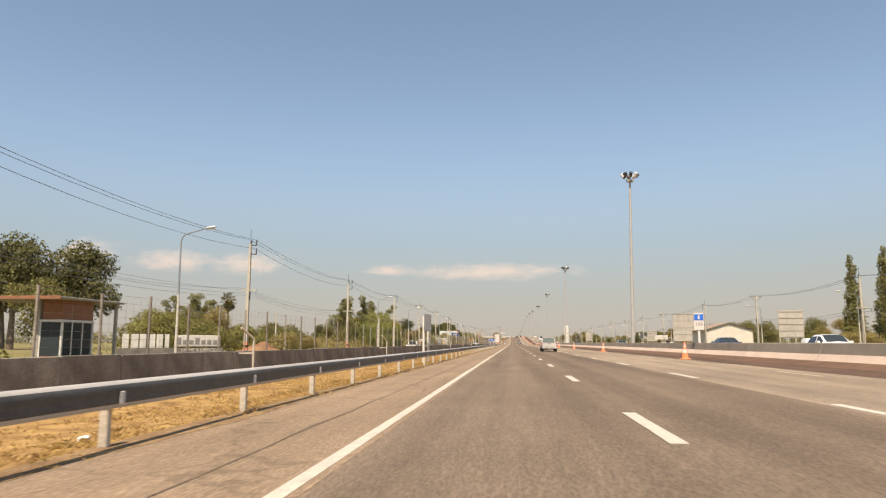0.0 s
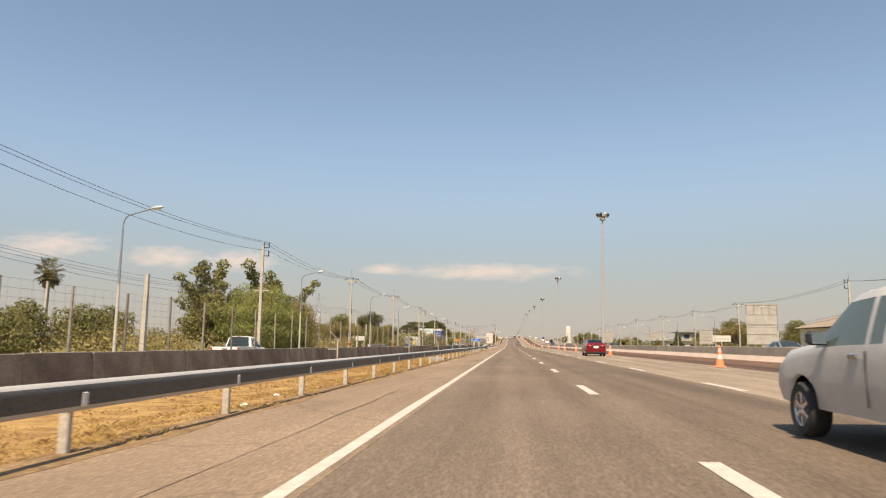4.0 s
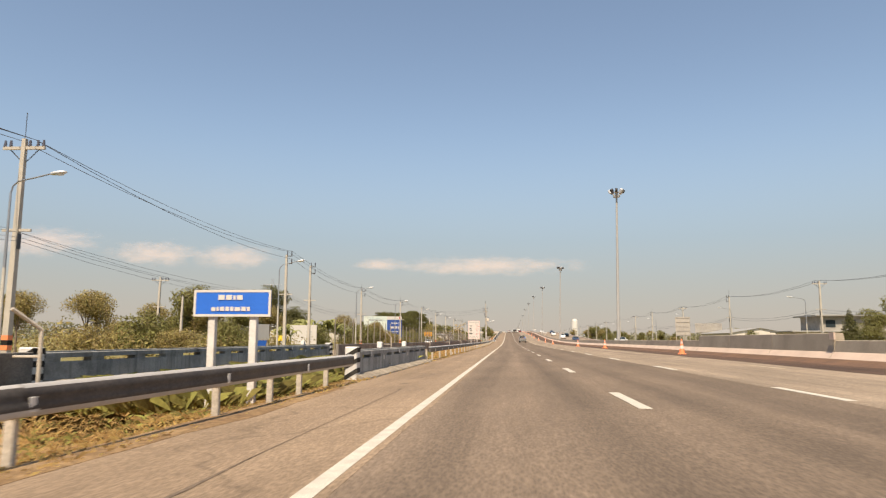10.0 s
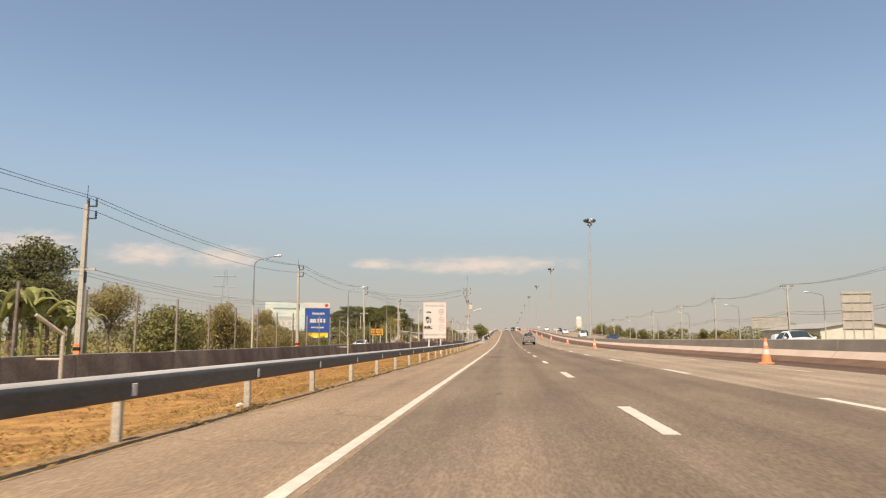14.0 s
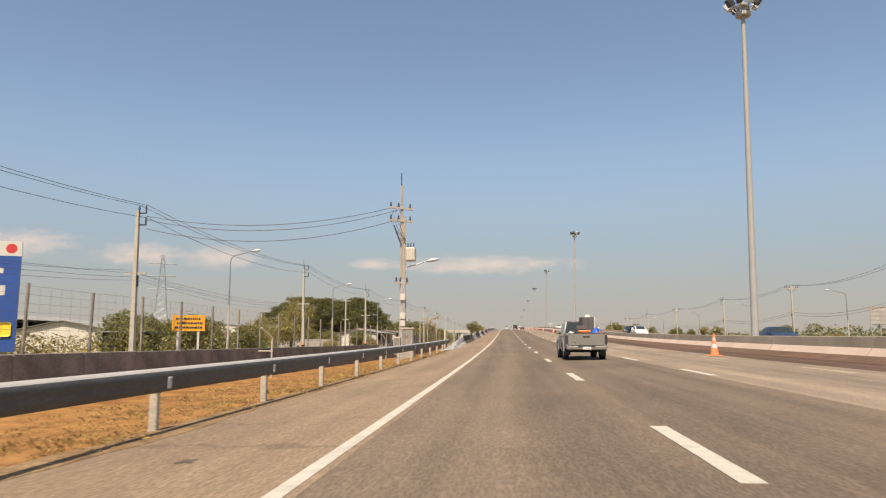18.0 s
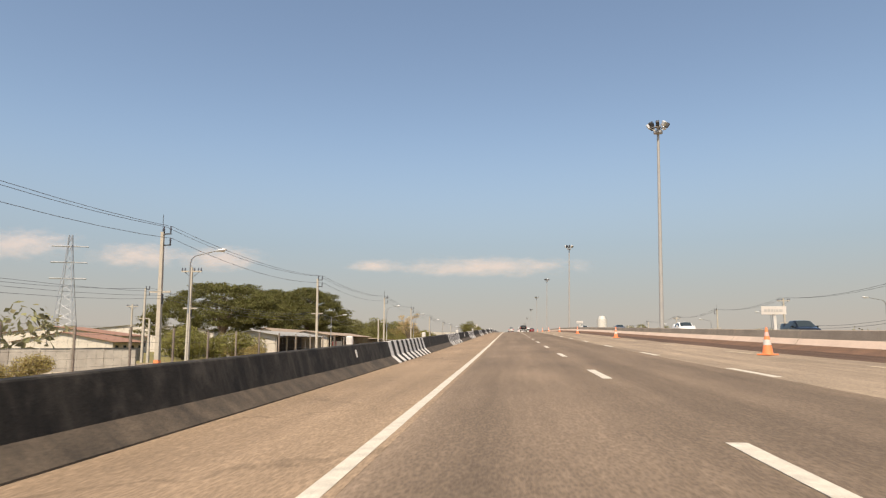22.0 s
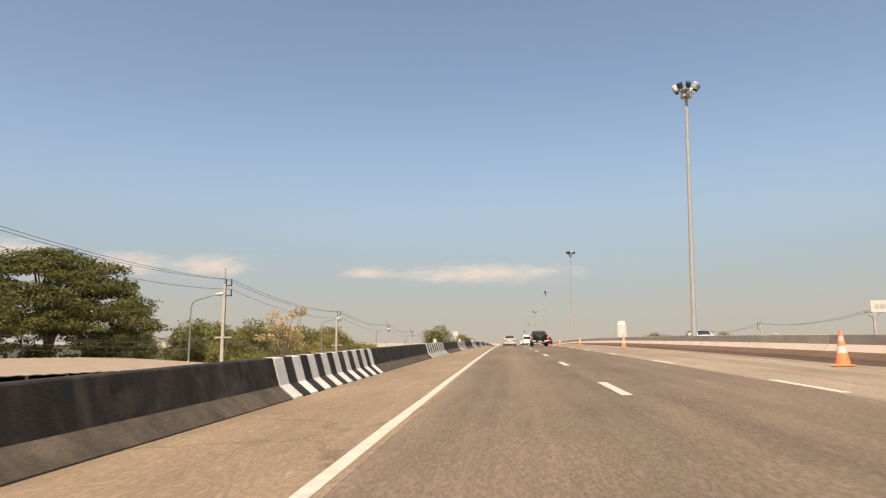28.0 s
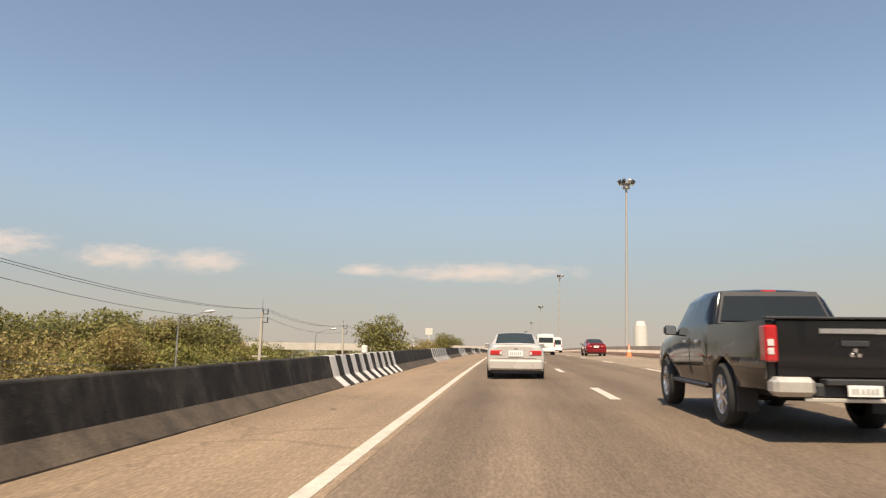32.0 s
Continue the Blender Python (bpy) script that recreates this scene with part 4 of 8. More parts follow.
    d.rotation_euler = (0, radians(-14), 0)

mpost = thing("marker_post", "slim white roadside post behind the striped barrier end", "post", (-5.78, 405.2, road_z(405.2) - 0.2))
part("shaft", boxed(-0.06, 0.06, -0.05, 0.05, -0.6, 1.6, bevel=0.012), M_WHITE, mpost)
part("cap", boxed(-0.065, 0.065, -0.055, 0.055, 1.602, 1.65, bevel=0.01), M_POSTW, mpost)

# ---- median barrier ----
med = thing("median_barrier", "concrete median barrier, grey above a paler sloping foot", "barrier", kind="structure")
y = -60.0
while y < 1236:
    tall = 217.8 <= y < 237.5
    y2 = y + (6.6 if tall else 9.0)
    if y < 217.8 < y2:
        y2 = 217.8
    h = 1.16 if tall else 0.87 - 0.07 * min(1.0, max(0.0, (y - 300) / 80))
    mid = (12.34, 0.02), (12.36, 0.10), (12.62, 0.42), (12.70, h - 0.02), (12.74, h), (12.98, h), (13.02, h - 0.02), (13.12, 0.35), (13.3, 0.0)
    V, F, S = [], [], []
    for yy in (y + 0.02, y2 - 0.02):
        V += [(x, yy, road_z(yy, 12.5) + z) for x, z in mid]
    n = len(mid)
    for i in range(n - 1):
        F.append((i, n + i, n + i + 1, i + 1))
        # the foot's paler colour carries the sunlight on its slope
        S.append(1 if i < 2 else 0)
    F += [tuple(range(n)), tuple(range(2 * n - 1, n - 1, -1))]
    S += [0, 0]
    raw("section", V, F, [M_BARRIER, M_TOE], med, slots=S)
    y = y2
part("marker_board", boxed(12.55, 12.62, 217.6, 218.0, road_z(218, 12.5) + 0.9, road_z(218, 12.5) + 1.18), M_TOE, med)
outer = thing("outer_barrier", "low pale concrete kerb wall of the opposite road", "barrier", kind="structure")
for k in range(60):
    y = -60 + 20 * k
    V, F = [], []
    for yy in (y, y + 19.97):
        V += [(x, yy, road_z(yy, 13) - 0.3 + z) for x, z in ((27.3, -0.2), (27.3, 0.35), (27.6, 0.35), (27.6, -1.0))]
    raw("section", V, [(0, 4, 5, 1), (1, 5, 6, 2), (2, 6, 7, 3), (0, 1, 2, 3), (7, 6, 5, 4)], M_TOE, outer)

# ---- dry grass on the verge ----
def grass(name, material, label, n, xr, yr, hr, seed, power=1.0):
    r = np.random.RandomState(seed)
    x = xr[1] - (xr[1] - xr[0]) * r.rand(n) ** power
    y = yr[0] + (yr[1] - yr[0]) * r.rand(n)
    V, F = [], []
    for i in range(n):
        z = verge_z(x[i], y[i]) - 0.02
        clump = 0.55 + 0.7 * max(0, noise.noise((x[i] * 0.8, y[i] * 0.5, 3.0)) + 0.4)
        for b in range(4):
            a, h = r.rand() * 6.28, (hr[0] + (hr[1] - hr[0]) * r.rand()) * clump
            lean = 0.7 + 1.1 * r.rand()
            dx, dy, w = math.cos(a), math.sin(a), 0.004 + 0.006 * r.rand()
            ox, oy = x[i] + 0.05 * r.randn(), y[i] + 0.05 * r.randn()
            k = len(V)
            V += [(ox - dy * w, oy + dx * w, z), (ox + dy * w, oy - dx * w, z), (ox + dx * h * lean * 0.5, oy + dy * h * lean * 0.5, z + h * 0.75), (ox + dx * h * lean, oy + dy * h * lean, z + h * 0.8)]
            F += [(k, k + 1, k + 2), (k + 1, k + 3, k + 2)]
    return tagged(raw(name, V, F, material), label, "grass", kind="stuff")


grass("dry_grass", L_STRAW, "dry straw-coloured grass tufts on the verge", 50000, (-9.6, -4.36), (4, 402), (0.03, 0.115), 5, 1.5)
grass("tall_dry_grass", L_STRAWD, "longer dull straw grass along the guard rail", 5000, (-8.6, -4.5), (4, 398), (0.05, 0.13), 15, 1.9)
# drifted soil that creeps over the edge of the shoulder
V, F = [], []
ys_ = span(-30, 396, 0.6)
for k, y in enumerate(ys_):
    lip = -4.2 + 0.26 * noise.noise((0.7, y * 0.23, 2.0)) + 0.13 * noise.noise((1.7, y * 0.9, 5.0))
    lip -= 0.25 if 206 < y < 230 else 0
    V += [(-4.75, y, verge_z(-4.75, y) + 0.05), (-4.55, y, shoulder_z(y, -4.55) + 0.035), (lip, y, shoulder_z(y, lip) + 0.004), (lip - 0.01, y, shoulder_z(y, lip) - 0.03)]
for k in range(len(ys_) - 1):
    for q in range(3):
        F.append((4 * k + q, 4 * k + q + 1, 4 * k + q + 5, 4 * k + q + 4))
raw("soil_edge", V, F, M_SOIL, ground, "dry brown soil along the shoulder edge", smooth=60)
grass("green_weeds", M_GRASSG, "low green weeds among the dry grass", 1500, (-10.6, -4.9), (186, 240), (0.05, 0.16), 6, 1.0)
grass("ditch_plants", M_GRASSG, "green plants in the ditch under the bridge", 5200, (-10.9, -5.6), (203, 231), (0.4, 0.75), 7, 1.0)
# litter
for k in range(14):
    y, x = rng.uniform(8, 395), rng.uniform(-6.6, -4.9)
    bm = bmesh.new()
    bmesh.ops.create_icosphere(bm, subdivisions=1, radius=rng.uniform(0.05, 0.1), matrix=Matrix.Translation((x, y, verge_z(x, y) + 0.04)) @ Matrix.Diagonal((1, 1.3, 0.6, 1)))
    for v in bm.verts:
        v.co += Vector((rng.uniform(-0.02, 0.02), rng.uniform(-0.02, 0.02), rng.uniform(-0.01, 0.02)))
    tagged(part("litter", bm, M_WHITE, None), "crumpled white scrap lying in dry grass", "litter", "scraps on the verge")
drain = thing("drain_box", "square concrete drain box sunk in the grass", "drain", (-5.7, 133.0, verge_z(-5.7, 133)))
part("rim", boxed(-0.55, 0.55, -0.8, 0.8, -0.3, 0.28, bevel=0.03), M_CONCRETE, drain)
part("cover", boxed(-0.42, 0.42, -0.65, 0.65, 0.28, 0.31, bevel=0.01), M_WALL, drain)


# ---- high lighting masts on the median ----
def lighting_mast():
    m = thing("lighting_mast", "tall galvanised steel mast with a crown of floodlights", "street lamp", group="masts along the median")
    bm = bmesh.new()
    rod(bm, (0, 0, 0), (0, 0, 19.6), 0.2, 0.11, seg=12)
    part("pole", bm, M_MAST, m, smooth=50)
    bm = boxed(-0.4, 0.4, -0.4, 0.4, -0.5, 0.06, bevel=0.02)
    part("base", bm, M_CONCRETE, m)
    bm = bmesh.new()
    rod(bm, (0, 0, 18.7), (0, 0, 18.9), 0.42, 0.42, seg=12)
    rod(bm, (0, 0, 19.3), (0, 0, 19.42), 0.3, 0.3, seg=12)
    part("ring", bm, M_MAST, m)
    for k in range(8):
        a = 2 * math.pi * k / 8 + 0.2
        c, s = math.cos(a), math.sin(a)
        part("arm", rodded((0.2 * c, 0.2 * s, 18.8), (0.72 * c, 0.72 * s, 19.35), 0.035, seg=6), M_MAST, m)
        bm = bmesh.new()
        box(bm, -0.2, 0.2, -0.16, 0.16, -0.24, 0.24, bevel=0.05)
        bmesh.ops.transform(bm, matrix=Matrix.Translation((0.8 * c, 0.8 * s, 19.45)) @ Matrix.Rotation(a, 4, "Z") @ Matrix.Rotation(radians(35), 4, "Y"), verts=bm.verts)
        part("floodlight", bm, M_DARKMETAL if k % 3 else M_LAMPHEAD, m)
    return m


MASTS = [79.0, 178.4, 277.8, 377.5, 477.0, 576.0, 675.0, 776.0, 876, 976, 1076, 1176, 1276, 1376, 1500, 1640]
mast = lighting_mast()
for y in MASTS:
    # the masts stand slightly out of true, leaning away from the carriageway
    m_ = Matrix.Translation((13.5 if y > 200 else 13.35, y, road_z(y, 13.5) + 0.3)) @ Matrix.Rotation(radians(1.3 if y > 300 else 0.8), 4, "Y") @ Matrix.Rotation(radians(y * 7 % 40), 4, "Z")
    if y == MASTS[0]:
        mast.matrix_basis = m_
    else:
        copy_thing(mast, m_)


# ---- utility poles ----
def utility_pole(kind, height, spike=True, band=True, low_arm=True):
    p = thing("utility_pole", {"bracket": "square concrete utility pole with side brackets and insulators", "arm": "square concrete utility pole with a wide crossarm of insulators", "plain": "plain slim concrete pole for low cables"}[kind], "utility pole", group="utility poles along the road")
    bm = bmesh.new()
    rod(bm, (0, 0, -0.6), (0, 0, height), 0.24, 0.14, seg=4)
    bmesh.ops.rotate(bm, verts=bm.verts, cent=(0, 0, 0), matrix=Matrix.Rotation(radians(45), 3, "Z"))
    part("shaft", bm, M_POLE, p)
    if kind == "bracket":
        for k, (z, n) in enumerate(((height - 0.15, 2), (height - 0.95, 1))):
            bm = bmesh.new()
            box(bm, 0, 0.62, -0.04, 0.04, z - 0.04, z + 0.04)
            box(bm, 0.54, 0.62, -0.04, 0.04, z, z + 0.34)
            if n == 2:
                box(bm, 0.06, 0.13, -0.04, 0.04, z, z + 0.34)
            part("bracket", bm, M_DARKMETAL, p)
            for q in range(n):
                part("insulator", rodded((0.58 - 0.48 * q, 0, z + 0.3), (0.58 - 0.48 * q, 0, z + 0.52), 0.07, 0.045, seg=8), M_INSUL, p)
    if kind == "arm":
        part("crossarm", boxed(-1.1, 1.1, -0.06, 0.06, height - 0.5, height - 0.36), M_POLE, p)
        for sx in (-1, 1):
            part("brace", rodded((sx * 0.8, 0.05, height - 0.45), (0, 0.08, height - 1.15), 0.025, seg=5), M_DARKMETAL, p)
        for x in (-1.02, -0.72, 0.3, 0.72, 1.02):
            part("insulator", rodded((x, 0, height - 0.36), (x, 0, height - 0.06), 0.085, 0.05, seg=8), M_INSUL, p)
    if spike:
        part("lightning_rod", rodded((0, 0, height - 0.2), (0, 0, height + 1.25), 0.02, seg=5), M_DARKMETAL, p)
    if low_arm:
        part("low_crossarm", boxed(-0.75, 0.75, -0.05, 0.05, height - 4.3, height - 4.18), M_POLE, p)
        part("cable_rack", boxed(0.1, 0.18, -0.12, 0.12, height - 5.1, height - 4.4), M_DARKMETAL, p)
    if band:
        for k in range(3):
            m = M_ORANGE if k % 2 == 0 else M_BLACK
            part("warning_band", boxed(-0.172, 0.172, -0.172, 0.172, 0.75 + 0.22 * k, 0.96 + 0.22 * k), m, p)
    return p


LX = -24.2
LEFT_POLES = [(-18, "bracket", 10.3), (22, "bracket", 10.2), (62, "bracket", 10.2), (101.4, "bracket", 9.9), (142.3, "bracket", 10.4), (181, "arm", 10.9), (220.4, "arm", 10.9), (262.3, "bracket", 10.2), (301.5, "bracket", 9.0), (343.5, "bracket", 9.5), (382, "bracket", 9.9), (420.5, "bracket", 10.0), (458, "bracket", 9.9), (497.5, "bracket", 10.3), (544, "bracket", 11.0), (580.8, "bracket", 10.8), (620.8, "bracket", 10.4), (661.3, "bracket", 10.1), (697, "bracket", 9.9), (737, "bracket", 10.0), (778, "bracket", 10.0), (820, "bracket", 10.0), (865, "arm", 10.0), (910, "bracket", 10.0)]
RIGHT_POLES = [(18, 10.3), (60, 10.3), (101, 10.3), (142.5, 10.4), (180, 10.5), (228, 10.2), (263.5, 10.1), (301.5, 10.4), (346, 10.7), (387, 10.4), (428.9, 10.5), (460, 10.4), (497, 10.2), (540, 10.2), (580, 10.2), (620, 10.1), (661, 10.0), (702, 10.0), (745, 10.0), (790, 10.0)]
made = {}


def place_pole(kind, h, x, y, turn, extra=True):
    key = (kind, extra)
    m = Matrix.LocRotScale((x, y, GROUND), Euler((0, radians(random.Random(int(y)).uniform(-0.8, 0.8)), radians(turn))), (1, 1, (h - GROUND) / 10.35))
    if key not in made:
        made[key] = utility_pole(kind, 10.35, spike=extra, band=extra, low_arm=kind != "plain")
        made[key].matrix_basis = m
        return made[key]
    o = copy_thing(made[key], Matrix())
    o.matrix_basis = m
    return o


for k, (y, kind, h) in enumerate(LEFT_POLES):
    place_pole(kind, h, LX, y, 0, k % 3 != 1)
for k, (y, h) in enumerate(RIGHT_POLES):
    place_pole("arm" if k % 2 else "bracket", h, 48.0, y, 180, k % 2 == 0)
# extra poles beside the main row
for x, y, h, kind in ((-24.3, 271.8, 10.0, "bracket"), (-43.9, 272.4, 8.7, "arm"), (-40.8, 272.4, 6.3, "plain"), (-33.3, 481.5, 10.1, "arm"), (-71.7, 538.4, 9.7, "arm"), (-25.5, 545.5, 7.0, "plain"), (-50.5, 504, 9.8, "bracket"), (-49.3, 503.4, 5.6, "plain"), (-60, 120, 7.5, "arm"), (-52, 150, 7.5, "plain"), (-22.7, 118, 5.2, "plain")):
    place_pole(kind, h, x, y, 0, False)


def sagging(points, sag, n=9):
    out = []
    for (x0, y0, z0), (x1, y1, z1) in zip(points, points[1:]):
        for k in range(n):
            f = k / n
            out.append((x0 + (x1 - x0) * f, y0 + (y1 - y0) * f, z0 + (z1 - z0) * f - sag * 4 * f * (1 - f)))
    out.append(points[-1])
    return out


for dx, dz, sag in ((0.58, 0.38, 0.7), (0.10, 0.38, 0.75), (0.58, -0.45, 0.85)):
    pts = [(LX + dx if kind == "bracket" else LX + dx * 1.7 - 0.3, y, h - 0.02 + (dz if kind == "bracket" else -0.05)) for y, kind, h in LEFT_POLES]
    tagged(tube("power_cable", sagging(pts, sag), 0.017, M_CABLE), "dark sagging overhead power cable between concrete poles", "cable", "power cables on the left")
for k, (dx, z) in enumerate(((0.15, 5.75), (0.15, 5.5), (0.2, 5.3), (-0.65, 6.0))):
    pts = [(LX + dx, y, z + (h - 10) * 0.5) for y, kind, h in LEFT_POLES]
    tagged(tube("telephone_cable", sagging(pts, 0.55 + 0.12 * k, 7), 0.01, M_CABLE), "dark low sagging telephone cable between poles", "cable", "telephone cables on the left")
for k, (dx, z) in enumerate(((0.5, 0.1), (-0.5, 0.1), (0.15, -4.4), (0.2, -4.8))):
    pts = [(48 - dx, y, h + z) for y, h in RIGHT_POLES]
    tagged(tube("power_cable", sagging(pts, 0.9, 7), 0.022, M_CABLE), "dark sagging overhead cable across the far roadside", "cable", "power cables on the right")


# ---- street lamps ----
def street_lamp(height, reach):
    s = thing("street_lamp", "slim grey steel street lamp with a curved arm", "street lamp", group="street lamps along the frontage roads")
    part("pole", rodded((0, 0, -0.2), (0, 0, 4.6), 0.1, 0.075, seg=8), M_LAMPPOLE, s, smooth=50)
    part("upper_pole", rodded((0, 0, 4.55), (0, 0, height - 0.9), 0.07, 0.045, seg=8), M_STEEL, s, smooth=50)
    pts = [(0, 0, height - 0.92), (0.08, 0, height - 0.6), (0.3, 0, height - 0.38), (reach * 0.5, 0, height - 0.2), (reach - 0.3, 0, height)]
    tube("arm", pts, 0.035, M_STEEL, s, seg=6)
    bm = bmesh.new()
    bmesh.ops.create_icosphere(bm, subdivisions=2, radius=1, matrix=Matrix.Translation((reach, 0, height + 0.03)) @ Matrix.Rotation(radians(-8), 4, "Y") @ Matrix.Diagonal((0.42, 0.17, 0.1, 1)))
    h = part("lamp_head", bm, M_LAMPHEAD, s, smooth=60)
    bm = bmesh.new()
    bmesh.ops.create_icosphere(bm, subdivisions=1, radius=1, matrix=Matrix.Translation((reach + 0.05, 0, height - 0.04)) @ Matrix.Diagonal((0.25, 0.13, 0.06, 1)))
    part("diffuser", bm, M_CLEAR, h)
    part("base_band", boxed(-0.1, 0.1, -0.1, 0.1, 0.0, 0.35), M_CONCRETE, s)
    return s


lamp = street_lamp(9.0, 2.1)
lamp.matrix_basis = pose(-22.1, 8, GROUND)
LAMP_X = {43.4: -21.55, 113.7: -22.0, 149: -22.2, 183.6: -21.6, 217.9: -22.7}
for y in (43.4, 113.7, 149, 183.6, 217.9, 253.7, 288.1, 323.2, 360.3, 392.5, 426.2, 457.8, 535.3, 570.1, 604.7, 639.6, 674, 709, 744):
    copy_thing(lamp, Matrix.LocRotScale((LAMP_X.get(y, -22.1), y, GROUND), Euler((0, 0, radians(random.Random(int(y)).uniform(-6, 6)))), (1, 1, 1.03 if y > 500 else 0.985)))
for y in (55, 89.5, 123, 157, 191, 225, 257, 292.5, 326, 360, 394, 428.5, 462, 495, 530, 564, 598, 632, 666):
    copy_thing(lamp, Matrix.LocRotScale((42.1, y, GROUND), Euler((0, 0, radians(180))), (1, 1, 0.86)))

copy_thing(lamp, Matrix.LocRotScale((-27.5, 517.1, GROUND), Euler((0, 0, 0)), (1, 1, 0.77)))

# ---- pole with transformer, beside the hard shoulder ----
tp = thing("transformer_pole", "tall concrete pole carrying a transformer, fuses and a lamp", "utility pole", (-6.25, 381.0, verge_z(-6.25, 381)))
for sx in (-0.1, 0.1):
    bm = bmesh.new()
    rod(bm, (sx, 0, -0.4), (sx * 0.9, 0, 11.2 if sx < 0 else 9.2), 0.13, 0.09, seg=4)
    part("shaft", bm, M_POLE, tp)
part("lightning_rod", rodded((-0.12, 0, 10.6), (-0.12, 0, 12.0), 0.03, seg=5), M_DARKMETAL, tp)
for z, l in ((9.7, 0.95), (8.9, 0.95), (5.0, 0.55)):
    bm = bmesh.new()
    box(bm, -l, l * 0.7, -0.06, 0.06, z - 0.06, z + 0.06)
    bmesh.ops.rotate(bm, verts=bm.verts, cent=(0, 0, z), matrix=Matrix.Rotation(radians(35), 3, "Z"))
    part("crossarm", bm, M_POLE, tp)
    for x in (-l + 0.08, -l * 0.35, l * 0.5):
        part("insulator", rodded((x * 0.82, x * 0.57, z + 0.06), (x * 0.82, x * 0.57, z + 0.34), 0.07, 0.045, seg=8), M_INSUL, tp)
for k in range(3):
    part("fuse_switch", rodded((-0.55 + 0.12 * k, -0.3 + 0.1 * k, 8.6 - 0.35 * k), (-0.35 + 0.12 * k, -0.35 + 0.1 * k, 8.1 - 0.35 * k), 0.05, seg=6), M_INSUL, tp)
    tube("jumper_wire", [(-0.6 + 0.2 * k, -0.2, 9.6), (-0.75 + 0.2 * k, -0.3, 9.0), (-0.5 + 0.2 * k, -0.35, 8.4), (0.2, -0.2, 7.6)], 0.015, M_CABLE, tp, seg=4)
tr = part("transformer_tank", boxed(0.18, 0.78, -0.3, 0.3, 6.35, 7.2, bevel=0.06), M_PLASTER, tp, "cream transformer tank")
for k in range(3):
    part("bushing", rodded((0.3 + 0.18 * k, 0, 7.2), (0.3 + 0.18 * k, 0, 7.5), 0.05, 0.03, seg=8), M_INSUL, tr)
for k in range(5):
    part("cooling_fin", boxed(0.22 + 0.12 * k, 0.25 + 0.12 * k, -0.36, -0.3, 6.42, 7.1), M_PLASTER, tr)
tube("lamp_arm", [(0.1, 0, 5.6), (0.3, 0, 6.0), (0.9, 0, 6.15), (1.5, 0, 6.35)], 0.04, M_LAMPHEAD, tp, seg=6)
bm = bmesh.new()
bmesh.ops.create_icosphere(bm, subdivisions=2, radius=1, matrix=Matrix.Translation((1.85, 0, 6.4)) @ Matrix.Rotation(radians(-10), 4, "Y") @ Matrix.Diagonal((0.45, 0.18, 0.12, 1)))
part("lamp_head", bm, M_LAMPHEAD, tp, smooth=60)
for k, z in enumerate((2.3, 2.75, 3.9)):
    part("meter_box", boxed(-0.14, 0.18, -0.34, -0.16, z, z + 0.36, bevel=0.02), M_PLASTER, tp)
for k in range(4):
    part("conduit", rodded((-0.06 + 0.06 * k, -0.2, 0.2), (-0.06 + 0.06 * k, -0.2, 5.2), 0.022, seg=6), M_LAMPHEAD, tp)
cab = thing("power_cabinet", "pale grey roadside switch cabinet on a concrete plinth", "cabinet", (-5.8, 379.9, verge_z(-5.8, 379.9)))
part("plinth", boxed(-0.42, 0.42, -0.42, 0.42, -0.4, 0.9, bevel=0.02), M_CONCRETE, cab)
part("body", boxed(-0.33, 0.33, -0.34, 0.34, 0.9, 1.86, bevel=0.02), M_PLASTER, cab)
part("roof", boxed(-0.38, 0.38, -0.4, 0.4, 1.86, 1.93, bevel=0.02), M_PLASTER, cab)
for sx in (-1, 1):
    d_ = part("door", boxed(min(sx * 0.01, sx * 0.3), max(sx * 0.01, sx * 0.3), -0.356, -0.342, 0.95, 1.82), M_CONCRETE, cab)
    part("door_handle", boxed(min(sx * 0.03, sx * 0.06), max(sx * 0.03, sx * 0.06), -0.374, -0.357, 1.32, 1.46), M_DARKMETAL, d_)
cab2 = thing("meter_cabinet", "narrow pale metal meter cabinet beside the pole", "cabinet", (-6.5, 380.4, verge_z(-6.5, 380.4)))
part("body", boxed(-0.2, 0.2, -0.24, 0.24, 0.75, 1.82, bevel=0.02), M_PLASTER, cab2)
part("door", boxed(-0.17, 0.17, -0.254, -0.242, 0.8, 1.77), M_CONCRETE, cab2)
part("leg", boxed(-0.08, 0.08, -0.08, 0.08, -0.3, 0.75), M_POSTW, cab2)
for dz, sag in ((9.85, 0.9), (9.6, 1.0), (9.0, 1.1)):
    pts = [(LX + 0.5, 343.5 + 38.5 * 1, dz - 0.3), (-6.6, 381.0, dz + verge_z(-6.25, 381))]
    tagged(tube("service_cable", sagging(pts, sag, 12), 0.021, M_CABLE), "dark cable sagging from the pole row to the transformer", "cable", "cables to the transformer pole")

